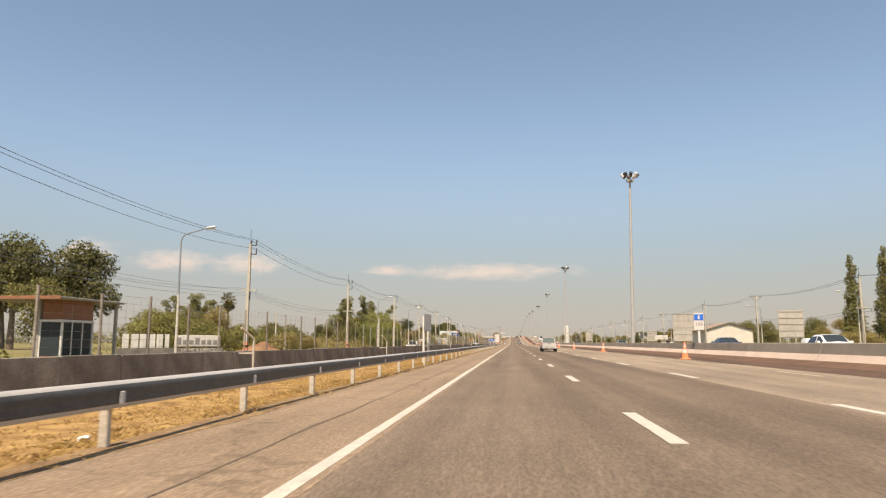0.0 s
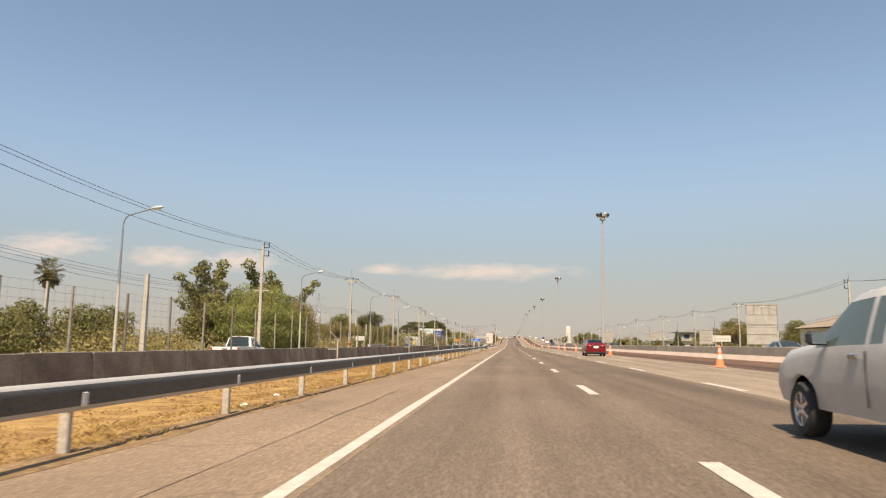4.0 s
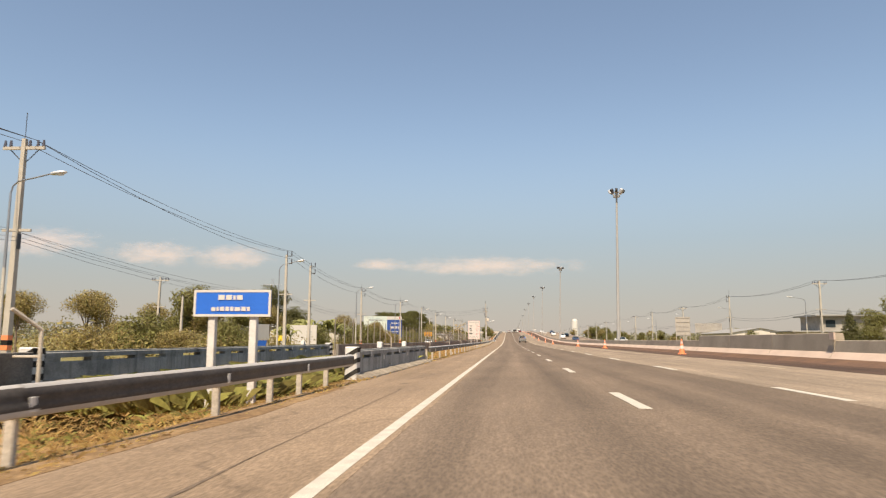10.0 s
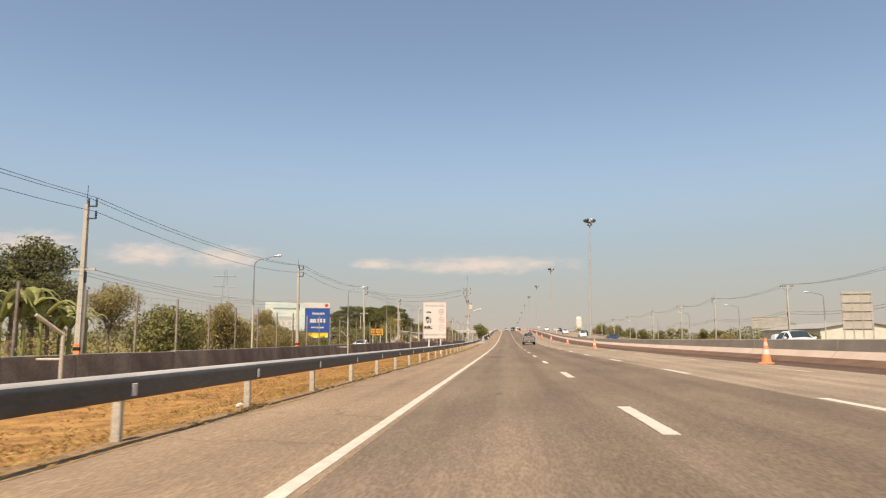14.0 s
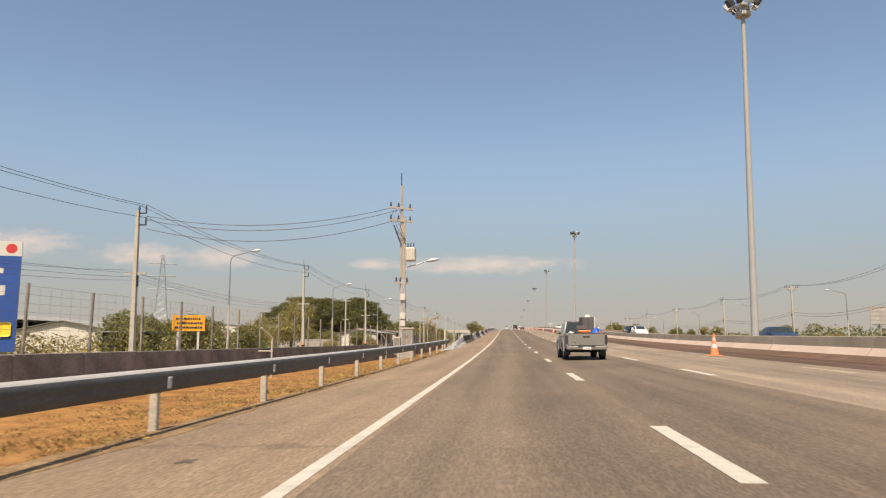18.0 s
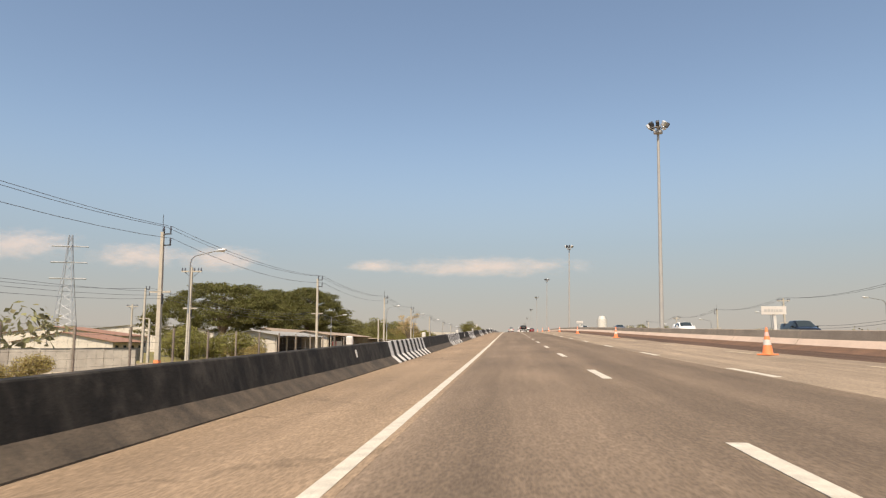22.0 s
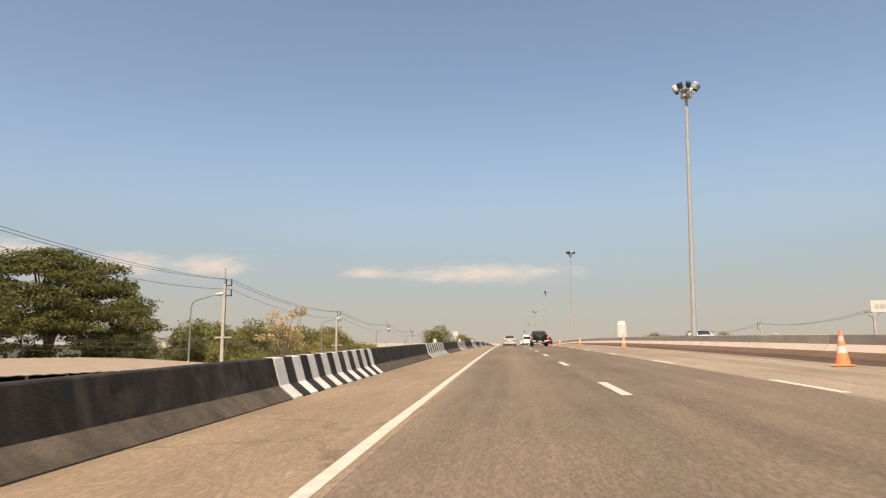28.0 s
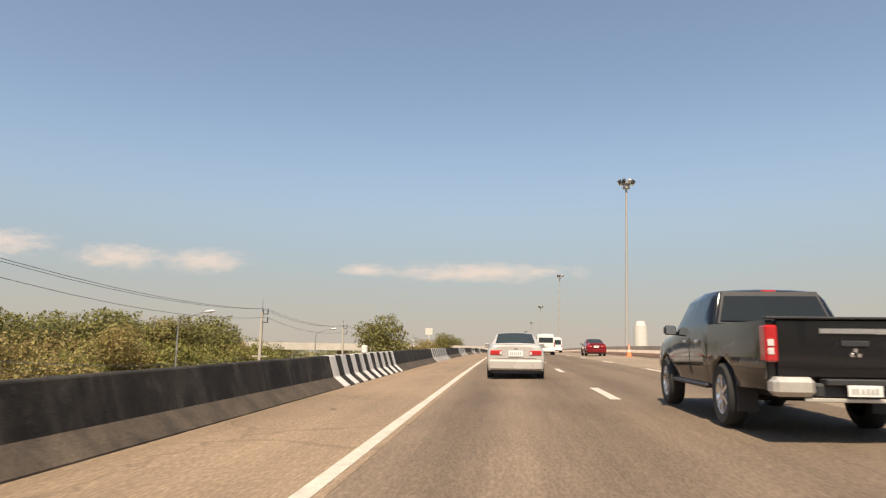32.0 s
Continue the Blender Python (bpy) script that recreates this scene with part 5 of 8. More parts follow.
# ---- lattice pylons far off ----
def pylon(x, y, h, label):
    p = thing("power_pylon", label, "pylon", (x, y, GROUND), 20, group="lattice pylons")
    wid = lambda z: 3.6 * (1 - z / h) ** 1.2 + 0.55
    for sx in (-1, 1):
        for sy in (-1, 1):
            tube("leg", [(sx * wid(z), sy * wid(z), z) for z in np.linspace(0, h, 9)], 0.14, M_STEEL, p, seg=4)
    bm = bmesh.new()
    zs = np.linspace(0, h, 13)
    for a, b in zip(zs, zs[1:]):
        for s in (-1, 1):
            rod(bm, (-wid(a), s * wid(a), a), (wid(b), s * wid(b), b), 0.07, seg=3)
            rod(bm, (wid(a), s * wid(a), a), (-wid(b), s * wid(b), b), 0.07, seg=3)
            rod(bm, (s * wid(a), -wid(a), a), (s * wid(b), wid(b), b), 0.07, seg=3)
    part("bracing", bm, M_STEEL, p)
    for z in (h * 0.62, h * 0.76, h * 0.9):
        part("crossarm", rodded((-6.2, 0, z), (6.2, 0, z), 0.22, seg=4), M_STEEL, p)
    return p


pylon(-161, 651, 42.5, "tall grey steel lattice power pylon in the distance")


# ---- vegetation ----
def leaf_cloud(blobs, n, leaf, seed, flat=0.35, shell=0.55, long=1.0):
    """Many small leaves in clumps round the given ellipsoids."""
    r = np.random.RandomState(seed)
    B = np.array(blobs, float)
    vol = (B[:, 3] * B[:, 4] * B[:, 5]) ** (2 / 3)
    pick = r.choice(len(B), n, p=vol / vol.sum())
    d = r.randn(n, 3)
    d /= np.linalg.norm(d, axis=1)[:, None]
    rad = shell + (1.06 - shell) * r.rand(n) ** 0.6
    rad *= 1 + 0.16 * np.sin(d[:, 0] * 7 + pick) * np.sin(d[:, 1] * 6 + 2 * pick) + 0.12 * np.sin(d[:, 2] * 9 + pick * 3)
    c = B[pick, :3] + d * rad[:, None] * B[pick, 3:6]
    nrm = d * 0.85 + r.randn(n, 3) * 0.55
    nrm[:, 2] += flat
    nrm /= np.linalg.norm(nrm, axis=1)[:, None]
    a = np.cross(nrm, r.randn(n, 3))
    a /= np.linalg.norm(a, axis=1)[:, None]
    b = np.cross(nrm, a)
    s = leaf * (0.55 + 0.9 * r.rand(n))[:, None]
    a, b = a * s * long, b * s * 0.62
    V = np.stack([c - a, c - b * 0.9 + a * 0.1, c + a, c + b * 0.9 + nrm * s * 0.25], 1).reshape(-1, 3)
    F = (np.arange(n)[:, None] * 4 + np.arange(4)[None]).tolist()
    return V.tolist(), F


def tree(label, height, blobs, n, leaf, seed, leaves, trunk_r=0.22, fork=0.35, category="tree", group="", name="tree", shell=0.55, limbs=None):
    t = thing(name, label, category, group=group)
    bm = bmesh.new()
    r = random.Random(seed)
    top = Vector((r.uniform(-0.2, 0.2), r.uniform(-0.2, 0.2), height * fork))
    rod(bm, (0, 0, -0.4), top * 0.5, trunk_r * 1.25, trunk_r, seg=8)
    rod(bm, top * 0.5, top, trunk_r, trunk_r * 0.75, seg=8)
    for k, q in enumerate(blobs[:limbs or 9]):
        end = Vector((q[0], q[1], q[2]))
        mid = top.lerp(end, 0.5) + Vector((r.uniform(-0.3, 0.3), r.uniform(-0.3, 0.3), 0.25))
        rod(bm, top, mid, trunk_r * 0.5, trunk_r * 0.28, seg=6)
        rod(bm, mid, end, trunk_r * 0.28, trunk_r * 0.08, seg=5)
    part("trunk", bm, M_BARK, t, smooth=60)
    V, F = leaf_cloud(blobs, n, leaf, seed, shell=shell)
    raw("crown", V, F, leaves, t)
    return t


def blob_crown(seed, height, radius, low=0.3, count=9, squash=0.8):
    r = random.Random(seed)
    out = []
    mid = height * (1 + low) / 2
    half = height * (1 - low) / 2
    for k in range(count):
        a = 2 * math.pi * (k + r.uniform(-0.3, 0.3)) / count * 2.4
        d = radius * 0.62 * math.sqrt((k + 0.5) / count)
        z = mid + half * 0.62 * r.uniform(-1, 1) * (1 - 0.35 * d / radius)
        s = radius * r.uniform(0.36, 0.52)
        out.append((d * math.cos(a), d * math.sin(a), z, s, s, s * squash))
    out.append((0, 0, height - radius * 0.32, radius * 0.4, radius * 0.4, radius * 0.33))
    return out


protos = {}


def put(key, builder, x, y, scale=1.0, turn=0.0, sz=None, z=None, label=""):
    """One tree of a kind, built once and then copied with its own size and turn."""
    m = Matrix.LocRotScale((x, y, (verge_z(x, y) if z is None else z) - 0.03), Euler((0, 0, radians(turn))), (scale, scale, sz or scale))
    if key not in protos:
        protos[key] = builder()
        protos[key].matrix_basis = m
        ob = protos[key]
    else:
        ob = copy_thing(protos[key], Matrix())
        ob.matrix_basis = m
    if label:
        tagged(ob, label)
    return ob


G_TREES = "roadside trees"
mk_round = lambda: tree("dense round green broadleaf tree behind the fence", 10, blob_crown(1, 10, 4.8, 0.12, 11), 9800, 0.155, 1, L_GREEN, 0.28, group=G_TREES)
mk_dark = lambda: tree("tall dark green broadleaf tree with an uneven crown", 12, blob_crown(2, 12, 4.8, 0.2, 11), 10600, 0.16, 2, L_DARK, 0.3, group=G_TREES)
mk_airy = lambda: tree("thin olive tree with an open crown", 9, blob_crown(3, 9, 3.6, 0.3, 9), 7000, 0.11, 3, L_OLIVE, 0.16, group=G_TREES, shell=0.3)
mk_bush = lambda: tree("low bright green bush growing by the fence", 3, blob_crown(4, 3, 2.2, 0.05, 8), 6400, 0.082, 4, L_BRIGHT, 0.08, 0.25, "bush", "roadside bushes", "bush")
mk_bushd = lambda: tree("low dull olive scrub bush", 2.6, blob_crown(5, 2.6, 2.2, 0.0, 8), 5200, 0.082, 5, L_OLIVE, 0.07, 0.25, "bush", "roadside bushes", "bush")
mk_bushg = lambda: tree("dense dark green scrub bush", 3.4, blob_crown(6, 3.4, 2.5, 0.0, 8), 5000, 0.1, 6, L_GREEN, 0.08, 0.25, "bush", "roadside bushes", "bush")


def plume_tree():
    blobs = blob_crown(7, 7.5, 3.6, 0.05, 9)
    for dx, dz in ((-3.4, 9.3), (-2.2, 8.2), (1.6, 8.6), (3.2, 7.8)):
        blobs += [(dx, 0.4 * dx, dz, 0.7, 0.7, 0.55), (dx * 0.8, 0.3 * dx, dz - 0.9, 0.55, 0.55, 0.7)]
    return tree("bamboo-like green thicket with nodding plumes", 8, blobs, 9000, 0.15, 7, L_GREEN, 0.12, 0.3, group=G_TREES, limbs=18)


def rain_tree(seed, radius, height):
    """A low dome of flat overlapping pads of leaves, hollow underneath."""
    r = random.Random(seed)
    blobs = []
    for k in range(150):
        a, f = 2.399963 * k, math.sqrt((k + 0.5) / 150)
        d = radius * (f * 0.95 + r.uniform(-0.06, 0.06))
        z = height * (0.96 - 0.46 * f ** 2.3) - 0.9 + r.uniform(-1.1, 0.5)
        w = r.uniform(1.3, 2.5)
        blobs.append((d * math.cos(a), d * math.sin(a), z, w, w, w * 0.36))
    for k in range(110):
        a, f = r.uniform(0, 6.28), r.uniform(0.15, 1.0)
        w = r.uniform(1.1, 2.1)
        z = height * (r.uniform(0.22, 0.52) if f > 0.6 else r.uniform(0.36, 0.7))
        blobs.append((radius * f * math.cos(a), radius * f * math.sin(a), z, w, w, w * 0.36))
    return tree("huge spreading umbrella-shaped dark green rain tree", height, blobs, 70000, 0.17, seed, L_RAIN, 0.6, 0.25, group="rain trees", limbs=14, shell=0.3)


def fan_palm():
    t = thing("fan_palm", "tall fan palm with a shaggy round head", "palm tree")
    part("trunk", rodded((0, 0, -0.3), (0, 0, 9.9), 0.2, 0.17, seg=8), M_BARK, t, smooth=50)
    r = random.Random(9)
    V, F = [], []
    for k in range(66):
        a, e = r.uniform(0, 6.28), math.asin(r.uniform(-0.9, 0.98))
        d = Vector((math.cos(a) * math.cos(e), math.sin(a) * math.cos(e), math.sin(e)))
        c = Vector((0, 0, 10.2)) + d * r.uniform(1.15, 1.55)
        side = d.cross(Vector((0, 0, 1))).normalized()
        up = side.cross(d)
        for j in range(13):
            w = (j - 6) / 6 * 1.9
            tip = c + (d * math.cos(w) + side * math.sin(w)) * 0.95 - Vector((0, 0, 0.1 * abs(w)))
            n = len(V)
            V += [tuple(c), tuple(c.lerp(tip, 0.6) + up * 0.04 - side * 0.07), tuple(tip), tuple(c.lerp(tip, 0.6) + side * 0.07)]
            F.append((n, n + 1, n + 2, n + 3))
    raw("fronds", V, F, L_PALM, t)
    V, F = leaf_cloud([(0, 0, 8.7, 0.8, 0.8, 1.0), (0, 0, 9.7, 0.9, 0.9, 0.9)], 620, 0.2, 10)
    raw("dead_fronds", V, F, L_OLIVE, t)
    return t


def banana():
    t = thing("banana_plant", "clump of banana plants with tattered pale green leaves", "plant", group="banana plants")
    r = random.Random(12)
    for s in range(4):
        bx, by = r.uniform(-0.9, 0.9), r.uniform(-0.9, 0.9)
        h = r.uniform(1.8, 2.6)
        part("stem", rodded((bx, by, -0.2), (bx, by, h), 0.14, 0.09, seg=7), L_BANANA, t)
        for k in range(7):
            a = r.uniform(0, 6.28)
            l, rise = r.uniform(1.7, 2.5), r.uniform(0.9, 1.9)
            V, F = [], []
            for j in range(8):
                f = j / 7
                px, py = bx + math.cos(a) * l * f * 0.85, by + math.sin(a) * l * f * 0.85
                pz = h + rise * math.sin(f * 2.3) - 0.5 * f * f
                w = 0.3 * math.sin(math.pi * min(1, f * 0.92 + 0.08)) + 0.03
                sx, sy = -math.sin(a) * w, math.cos(a) * w
                V += [(px + sx, py + sy, pz - 0.1 * w), (px, py, pz + 0.05), (px - sx, py - sy, pz - 0.1 * w)]
            for j in range(7):
                F += [(3 * j, 3 * j + 1, 3 * j + 4, 3 * j + 3), (3 * j + 1, 3 * j + 2, 3 * j + 5, 3 * j + 4)]
            raw("leaf", V, F, L_BANANA, t)
    return t


def conifer():
    blobs = [(0.25 * math.sin(k * 2.1), 0.25 * math.cos(k * 1.7), 2.2 + k * 1.15, 2.3 * (1 - k / 17) + 0.3, 2.3 * (1 - k / 17) + 0.3, 0.95) for k in range(16)]
    return tree("tall narrow dark conifer with feathery branches", 20, blobs, 11000, 0.17, 14, L_GREEN, 0.25, 0.85, group="conifers", limbs=16)


def gold_tree():
    r = random.Random(16)
    blobs = [(r.uniform(-2.8, 2.8), r.uniform(-2.8, 2.8), r.uniform(6.0, 11.6), 1.0, 1.0, 0.5) for k in range(22)]
    return tree("sparse tree with dry golden leaves", 11, blobs, 2600, 0.12, 16, L_GOLD, 0.18, 0.35, group=G_TREES, limbs=26, shell=0.2)


def cone_tree():
    return tree("small dark cone-shaped garden tree", 6, [(0, 0, 1.2 + 0.75 * k, 1.9 * (1 - k / 7.5), 1.9 * (1 - k / 7.5), 0.8) for k in range(7)], 5000, 0.11, 18, L_DARK, 0.14, 0.5, group=G_TREES)


# big trees and thickets on the left, from start to end
put("dark", mk_dark, -93, 141, 1.95, 10)
put("dark", mk_dark, -104, 136, 2.05, 80)
put("dark", mk_dark, -112, 144, 1.9, 160)
put("round", mk_round, -60, 84, 1.0, 30)
mk_thick = lambda: tree("tall yellow-green scrub thicket", 5, blob_crown(8, 5, 3.6, 0.02, 12), 10500, 0.115, 8, L_BRIGHT, 0.1, 0.25, "bush", "roadside bushes", "thicket")
mk_thicko = lambda: tree("tall dry olive scrub thicket", 5, blob_crown(9, 5, 3.6, 0.02, 12), 10500, 0.112, 9, L_OLIVE, 0.1, 0.25, "bush", "roadside bushes", "thicket")
for x, y, s, tn in ((-37, 71, 0.95, 0), (-42, 78, 1.1, 70), (-36, 80, 0.85, 140), (-34, 88, 0.75, 200), (-46, 92, 1.15, 310), (-39, 98, 0.85, 250)):
    put("thick", mk_thick, x, y, s, tn)
for x, y, s, tn in ((-26.5, 338, 0.6, 0), (-27, 344, 0.7, 90), (-26.6, 351, 0.55, 180), (-28, 357, 0.6, 250)):
    put("thicko", mk_thicko, x, y, s, tn)
put("airy", mk_airy, -40, 92, 0.72, 30)
palm = fan_palm()
palm.matrix_basis = Matrix.LocRotScale((-79.8, 189.7, GROUND), Euler((0, 0, 0.5)), (1.25, 1.25, 1.28))
for x, y, s, tn in ((-40, 128, 1.1, 40), (-44, 136, 1.5, 100), (-38, 120, 1.0, 0), (-60, 170, 1.9, 200), (-64, 182, 2.0, 20)):
    put("bushg", mk_bushg, x, y, s, tn)
put("bushd", mk_bushd, -33, 112, 1.0, 0)
put("bushd", mk_bushd, -36, 108, 1.2, 60)
plume = plume_tree()
plume.matrix_basis = Matrix.LocRotScale((-36.5, 158, GROUND), Euler((0, 0, 0.5)), (1.05, 1.05, 0.95))
o_ = copy_thing(plume, Matrix())
o_.matrix_basis = Matrix.LocRotScale((-36, 172, GROUND), Euler((0, 0, 2.4)), (1.0, 1.0, 0.92))
dome = tree("broad domed tree dense with small light green leaves", 7.6, [(-0.5, 0, 3.9, 4.6, 6.6, 3.7), (0, -3.6, 3.2, 3.4, 4.0, 3.0), (0.3, 3.9, 3.1, 3.3, 4.0, 2.9), (1.6, 0.4, 3.0, 3.0, 4.6, 2.8), (1.2, -4.6, 2.2, 2.4, 3.0, 2.1), (1.2, 5.2, 2.2, 2.4, 2.8, 2.1)], 44000, 0.108, 61, L_DOME, 0.2, 0.25, group=G_TREES, shell=0.82)
dome.matrix_basis = pose(-30.5, 160.5, GROUND)
for x, y, k_, tn in ((-55, 121, 1.0, 0.9), (-58.5, 119, 1.05, 3.9), (-50.5, 108, 0.82, 2.2)):
    o_ = copy_thing(plume, Matrix())
    o_.matrix_basis = Matrix.LocRotScale((x, y, GROUND), Euler((0, 0, tn)), (k_, k_, k_))
V, F = [], []
for j in range(25):
    for k in range(25):
        u, v = (j - 12) / 12, (k - 12) / 12
        d = math.sqrt(u * u + v * v)
        h = 1.55 * max(0.0, 1 - d) ** 0.8 * (1 + 0.5 * noise.noise((u * 2.2, v * 2.2, 3.0))) + 0.16 * noise.noise((u * 7, v * 7, 1.0)) * (d < 1)
        V.append((u * 3.2, v * 5.0, h - 0.12))
for j in range(24):
    for k in range(24):
        F.append((25 * j + k, 25 * j + k + 25, 25 * j + k + 26, 25 * j + k + 1))
heap = thing("earth_heap", "heap of loose red earth with a few pale stones", "earth heap", (-29.3, 79.5, GROUND))
raw("earth", V, F, mat("red_earth", (0.26, 0.12, 0.065), 0.95, 0, 0.35, 0.9, 0.8, 9, col2=(0.3, 0.18, 0.1), spec=0.2), heap)
for x, y in ((2.5, -1.2), (2.7, -0.2), (2.55, 0.7)):
    part("stone", boxed(x - 0.25, x + 0.25, y - 0.35, y + 0.35, 0.0, 0.5, bevel=0.12), M_POSTW, heap)
put("bushg", mk_bushg, -29.5, 169, 1.4, 30)
put("bushg", mk_bushg, -30.5, 174, 1.3, 130)
put("airy", mk_airy, -34, 168, 1.0, 40)
put("airy", mk_airy, -31, 176, 0.85, 140)
put("round", mk_round, -33, 181, 0.8, 70)
for x, y, k_, tn in ((-37.5, 179, 1.35, 1.1), (-36.5, 189, 1.2, 3.3), (-40, 166, 1.3, 4.4)):
    o_ = copy_thing(plume, Matrix())
    o_.matrix_basis = Matrix.LocRotScale((x, y, GROUND), Euler((0, 0, tn)), (k_, k_, k_))
put("round", mk_round, -63, 260, 0.92, 20, 1.2)
put("round", mk_round, -69.5, 259, 0.82, 120, 0.9)
put("dark", mk_dark, -84, 300, 0.8, 200)
put("airy", mk_airy, -64, 292, 1.0, 50)
put("round", mk_round, -63, 318, 0.85, 170)
put("dark", mk_dark, -56, 338, 0.95, 40)
put("airy", mk_airy, -51.6, 257.8, 0.75, 90)
put("bushg", mk_bushg, -25.2, 209, 1.2, 210, 1.35)
put("airy", mk_airy, -46.5, 262, 0.78, 20)
put("bushd", mk_bushd, -24, 201, 0.6, 20)
put("airy", mk_airy, -62, 306, 0.9, 250)
put("round", mk_round, -46, 304, 0.75, 140)
put("airy", mk_airy, -41, 305, 0.85, 10)
for x, y, s, tn in ((-44, 258, 0.6, 0), (-40, 258, 0.65, 90), (-46, 268, 0.7, 200), (-37, 258, 0.6, 40)):
    put("thicko", mk_thicko, x, y, s, tn)
put("round", mk_round, -38, 206, 0.5, 10)
put("airy", mk_airy, -33, 226, 0.6, 20)
put("round", mk_round, -58, 314, 1.3, 60, 1.16)
put("airy", mk_airy, -54, 311, 0.95, 140)
put("dark", mk_dark, -43, 326, 0.68, 100)
put("dark", mk_dark, -52, 336, 1.1, 300)
for x, y, s, tn in ((-28, 212, 0.8, 0), (-31, 220, 1.0, 40), (-28, 245, 0.9, 90), (-33, 250, 1.2, 130), (-30, 262, 1.0, 180), (-35, 272, 1.1, 220), (-30, 296, 1.1, 260), (-27, 318, 1.25, 300), (-30, 322, 1.35, 340), (-27.5, 331, 1.5, 20), (-32, 333, 1.5, 60)):
    put("bushd" if int(y) % 2 else "bushg", mk_bushd if int(y) % 2 else mk_bushg, x, y, s, tn)
put("airy", mk_airy, -27, 329, 0.6, 10)
put("airy", mk_airy, -31, 316, 0.7, 80)
ban = banana()
ban.matrix_basis = Matrix.LocRotScale((-30.7, 305.5, GROUND), Euler((0, 0, 0)), (1.25, 1.25, 1.25))
for x, y, s, tn in ((-33, 301, 1.2, 80), (-28.5, 276, 0.8, 30), (-29.5, 309, 1.0, 160), (-36, 306, 1.2, 230)):
    o_ = copy_thing(ban, Matrix())
    o_.matrix_basis = Matrix.LocRotScale((x, y, GROUND), Euler((0, 0, radians(tn))), (s, s, s))
put("airy", mk_airy, -31, 352, 0.62, 10)
for x, y, s, tn in ((-28, 350, 0.9, 0), (-32, 358, 1.0, 60), (-40, 366, 0.8, 120), (-26, 362, 0.6, 170), (-30, 392, 0.9, 10), (-27, 397, 1.1, 60), (-33, 400, 1.2, 110), (-29, 404, 1.15, 160), (-38, 406, 1.4, 220), (-27, 409, 1.0, 280), (-34, 412, 1.3, 330), (-40, 420, 1.4, 20)):
    put("bushg" if int(y) % 3 else "bush", mk_bushg if int(y) % 3 else mk_bush, x, y, s, tn)
put("airy", mk_airy, -45, 384, 0.5, 30)
feather = tree("feathery pale green tree with drooping sprays", 8, blob_crown(21, 8, 4.0, 0.15, 12), 10000, 0.11, 21, L_FEATHER, 0.2, 0.3, group=G_TREES, shell=0.35)
feather.matrix_basis = Matrix.LocRotScale((-27.0, 425.0, GROUND), Euler((0, 0, 0)), (0.85, 0.85, 0.9))
o_ = copy_thing(feather, Matrix())
o_.matrix_basis = Matrix.LocRotScale((-34, 434, GROUND), Euler((0, 0, 2)), (0.7, 0.7, 0.65))
for x, y, s, tn in ((-27, 446, 0.6, 0), (-29, 452, 0.7, 60), (-28, 486, 0.7, 120), (-30, 492, 0.9, 180), (-34, 497, 1.0, 240), (-58, 452, 1.5, 30)):
    put("bushd", mk_bushd, x, y, s, tn)
put("bush", mk_bush, -33, 496, 1.3, 20)
for x, y, k_, tn in ((-52, 519, 1.0, 0), (-56, 528, 1.15, 70), (-50.5, 535, 0.95, 150), (-60, 538, 1.2, 220), (-66, 546, 1.1, 300)):
    put("thick", mk_thick, x, y, k_, tn)
rain = rain_tree(31, 17.5, 17.2)
rain.matrix_basis = pose(-63.5, 562, GROUND)
rain2 = rain_tree(33, 12.5, 19.8)
rain2.matrix_basis = pose(-58, 607, GROUND, 0, 0, 40)
rain3 = copy_thing(rain2, Matrix())
rain3.matrix_basis = Matrix.LocRotScale((-60, 586, GROUND), Euler((0, 0, 2.2)), (0.85, 0.85, 0.88))
put("thick", mk_thick, -49, 524, 0.75, 40)
for x, y, s, tn in ((-60, 622, 0.85, 0), (-52, 634, 0.8, 60), (-45, 628, 0.7, 120), (-66, 640, 0.95, 200), (-40, 640, 0.6, 260), (-58, 660, 0.9, 20), (-48, 664, 0.85, 100), (-38, 668, 0.62, 180), (-70, 668, 1.0, 240), (-44, 690, 0.85, 300), (-62, 690, 0.95, 340), (-36, 700, 0.75, 40), (-80, 655, 1.0, 80), (-90, 690, 1.1, 200)):
    if y - 594 < -2.9 * x:
        put("round" if int(x) % 2 else "dark", mk_round if int(x) % 2 else mk_dark, x, y, s * 0.9, tn)
gold = gold_tree()
gold.matrix_basis = pose(-29.5, 614, GROUND)
mk_thickd = lambda: tree("deep green tree thicket behind yellow scrub", 8, blob_crown(10, 8, 3.9, 0.1, 13), 12000, 0.135, 10, L_GREEN, 0.16, 0.3, "tree", G_TREES, "tree")
rb = random.Random(40)
for k in range(38):
    x = -30 - rb.random() ** 1.1 * 14
    y = rb.uniform(612, 594 + 2.85 * -x)
    kind = rb.choice((("thick", mk_thick), ("thick", mk_thick), ("thicko", mk_thicko)))
    size = (0.62 + 0.5 * min(1.0, max(0.0, (y - 615) / 25))) * rb.uniform(0.85, 1.2) * (1 + 0.012 * (-30 - x))
    put(kind[0], kind[1], x, y, size, rb.uniform(0, 360), sz=size * 1.12)
for k in range(24):
    x = -38 - rb.random() * 24
    y = rb.uniform(628, 594 + 2.8 * -x)
    size = rb.uniform(0.95, 1.45) * (1 + 0.008 * (-38 - x))
    put("thickd", mk_thickd, x, y, size, rb.uniform(0, 360))
put("airy", mk_airy, -33, 652, 1.0, 0)
put("airy", mk_airy, -42, 676, 1.2, 90)
put("round", mk_round, -15.6, 684, 0.92, 0, sz=1.06, z=GROUND + 1.0)
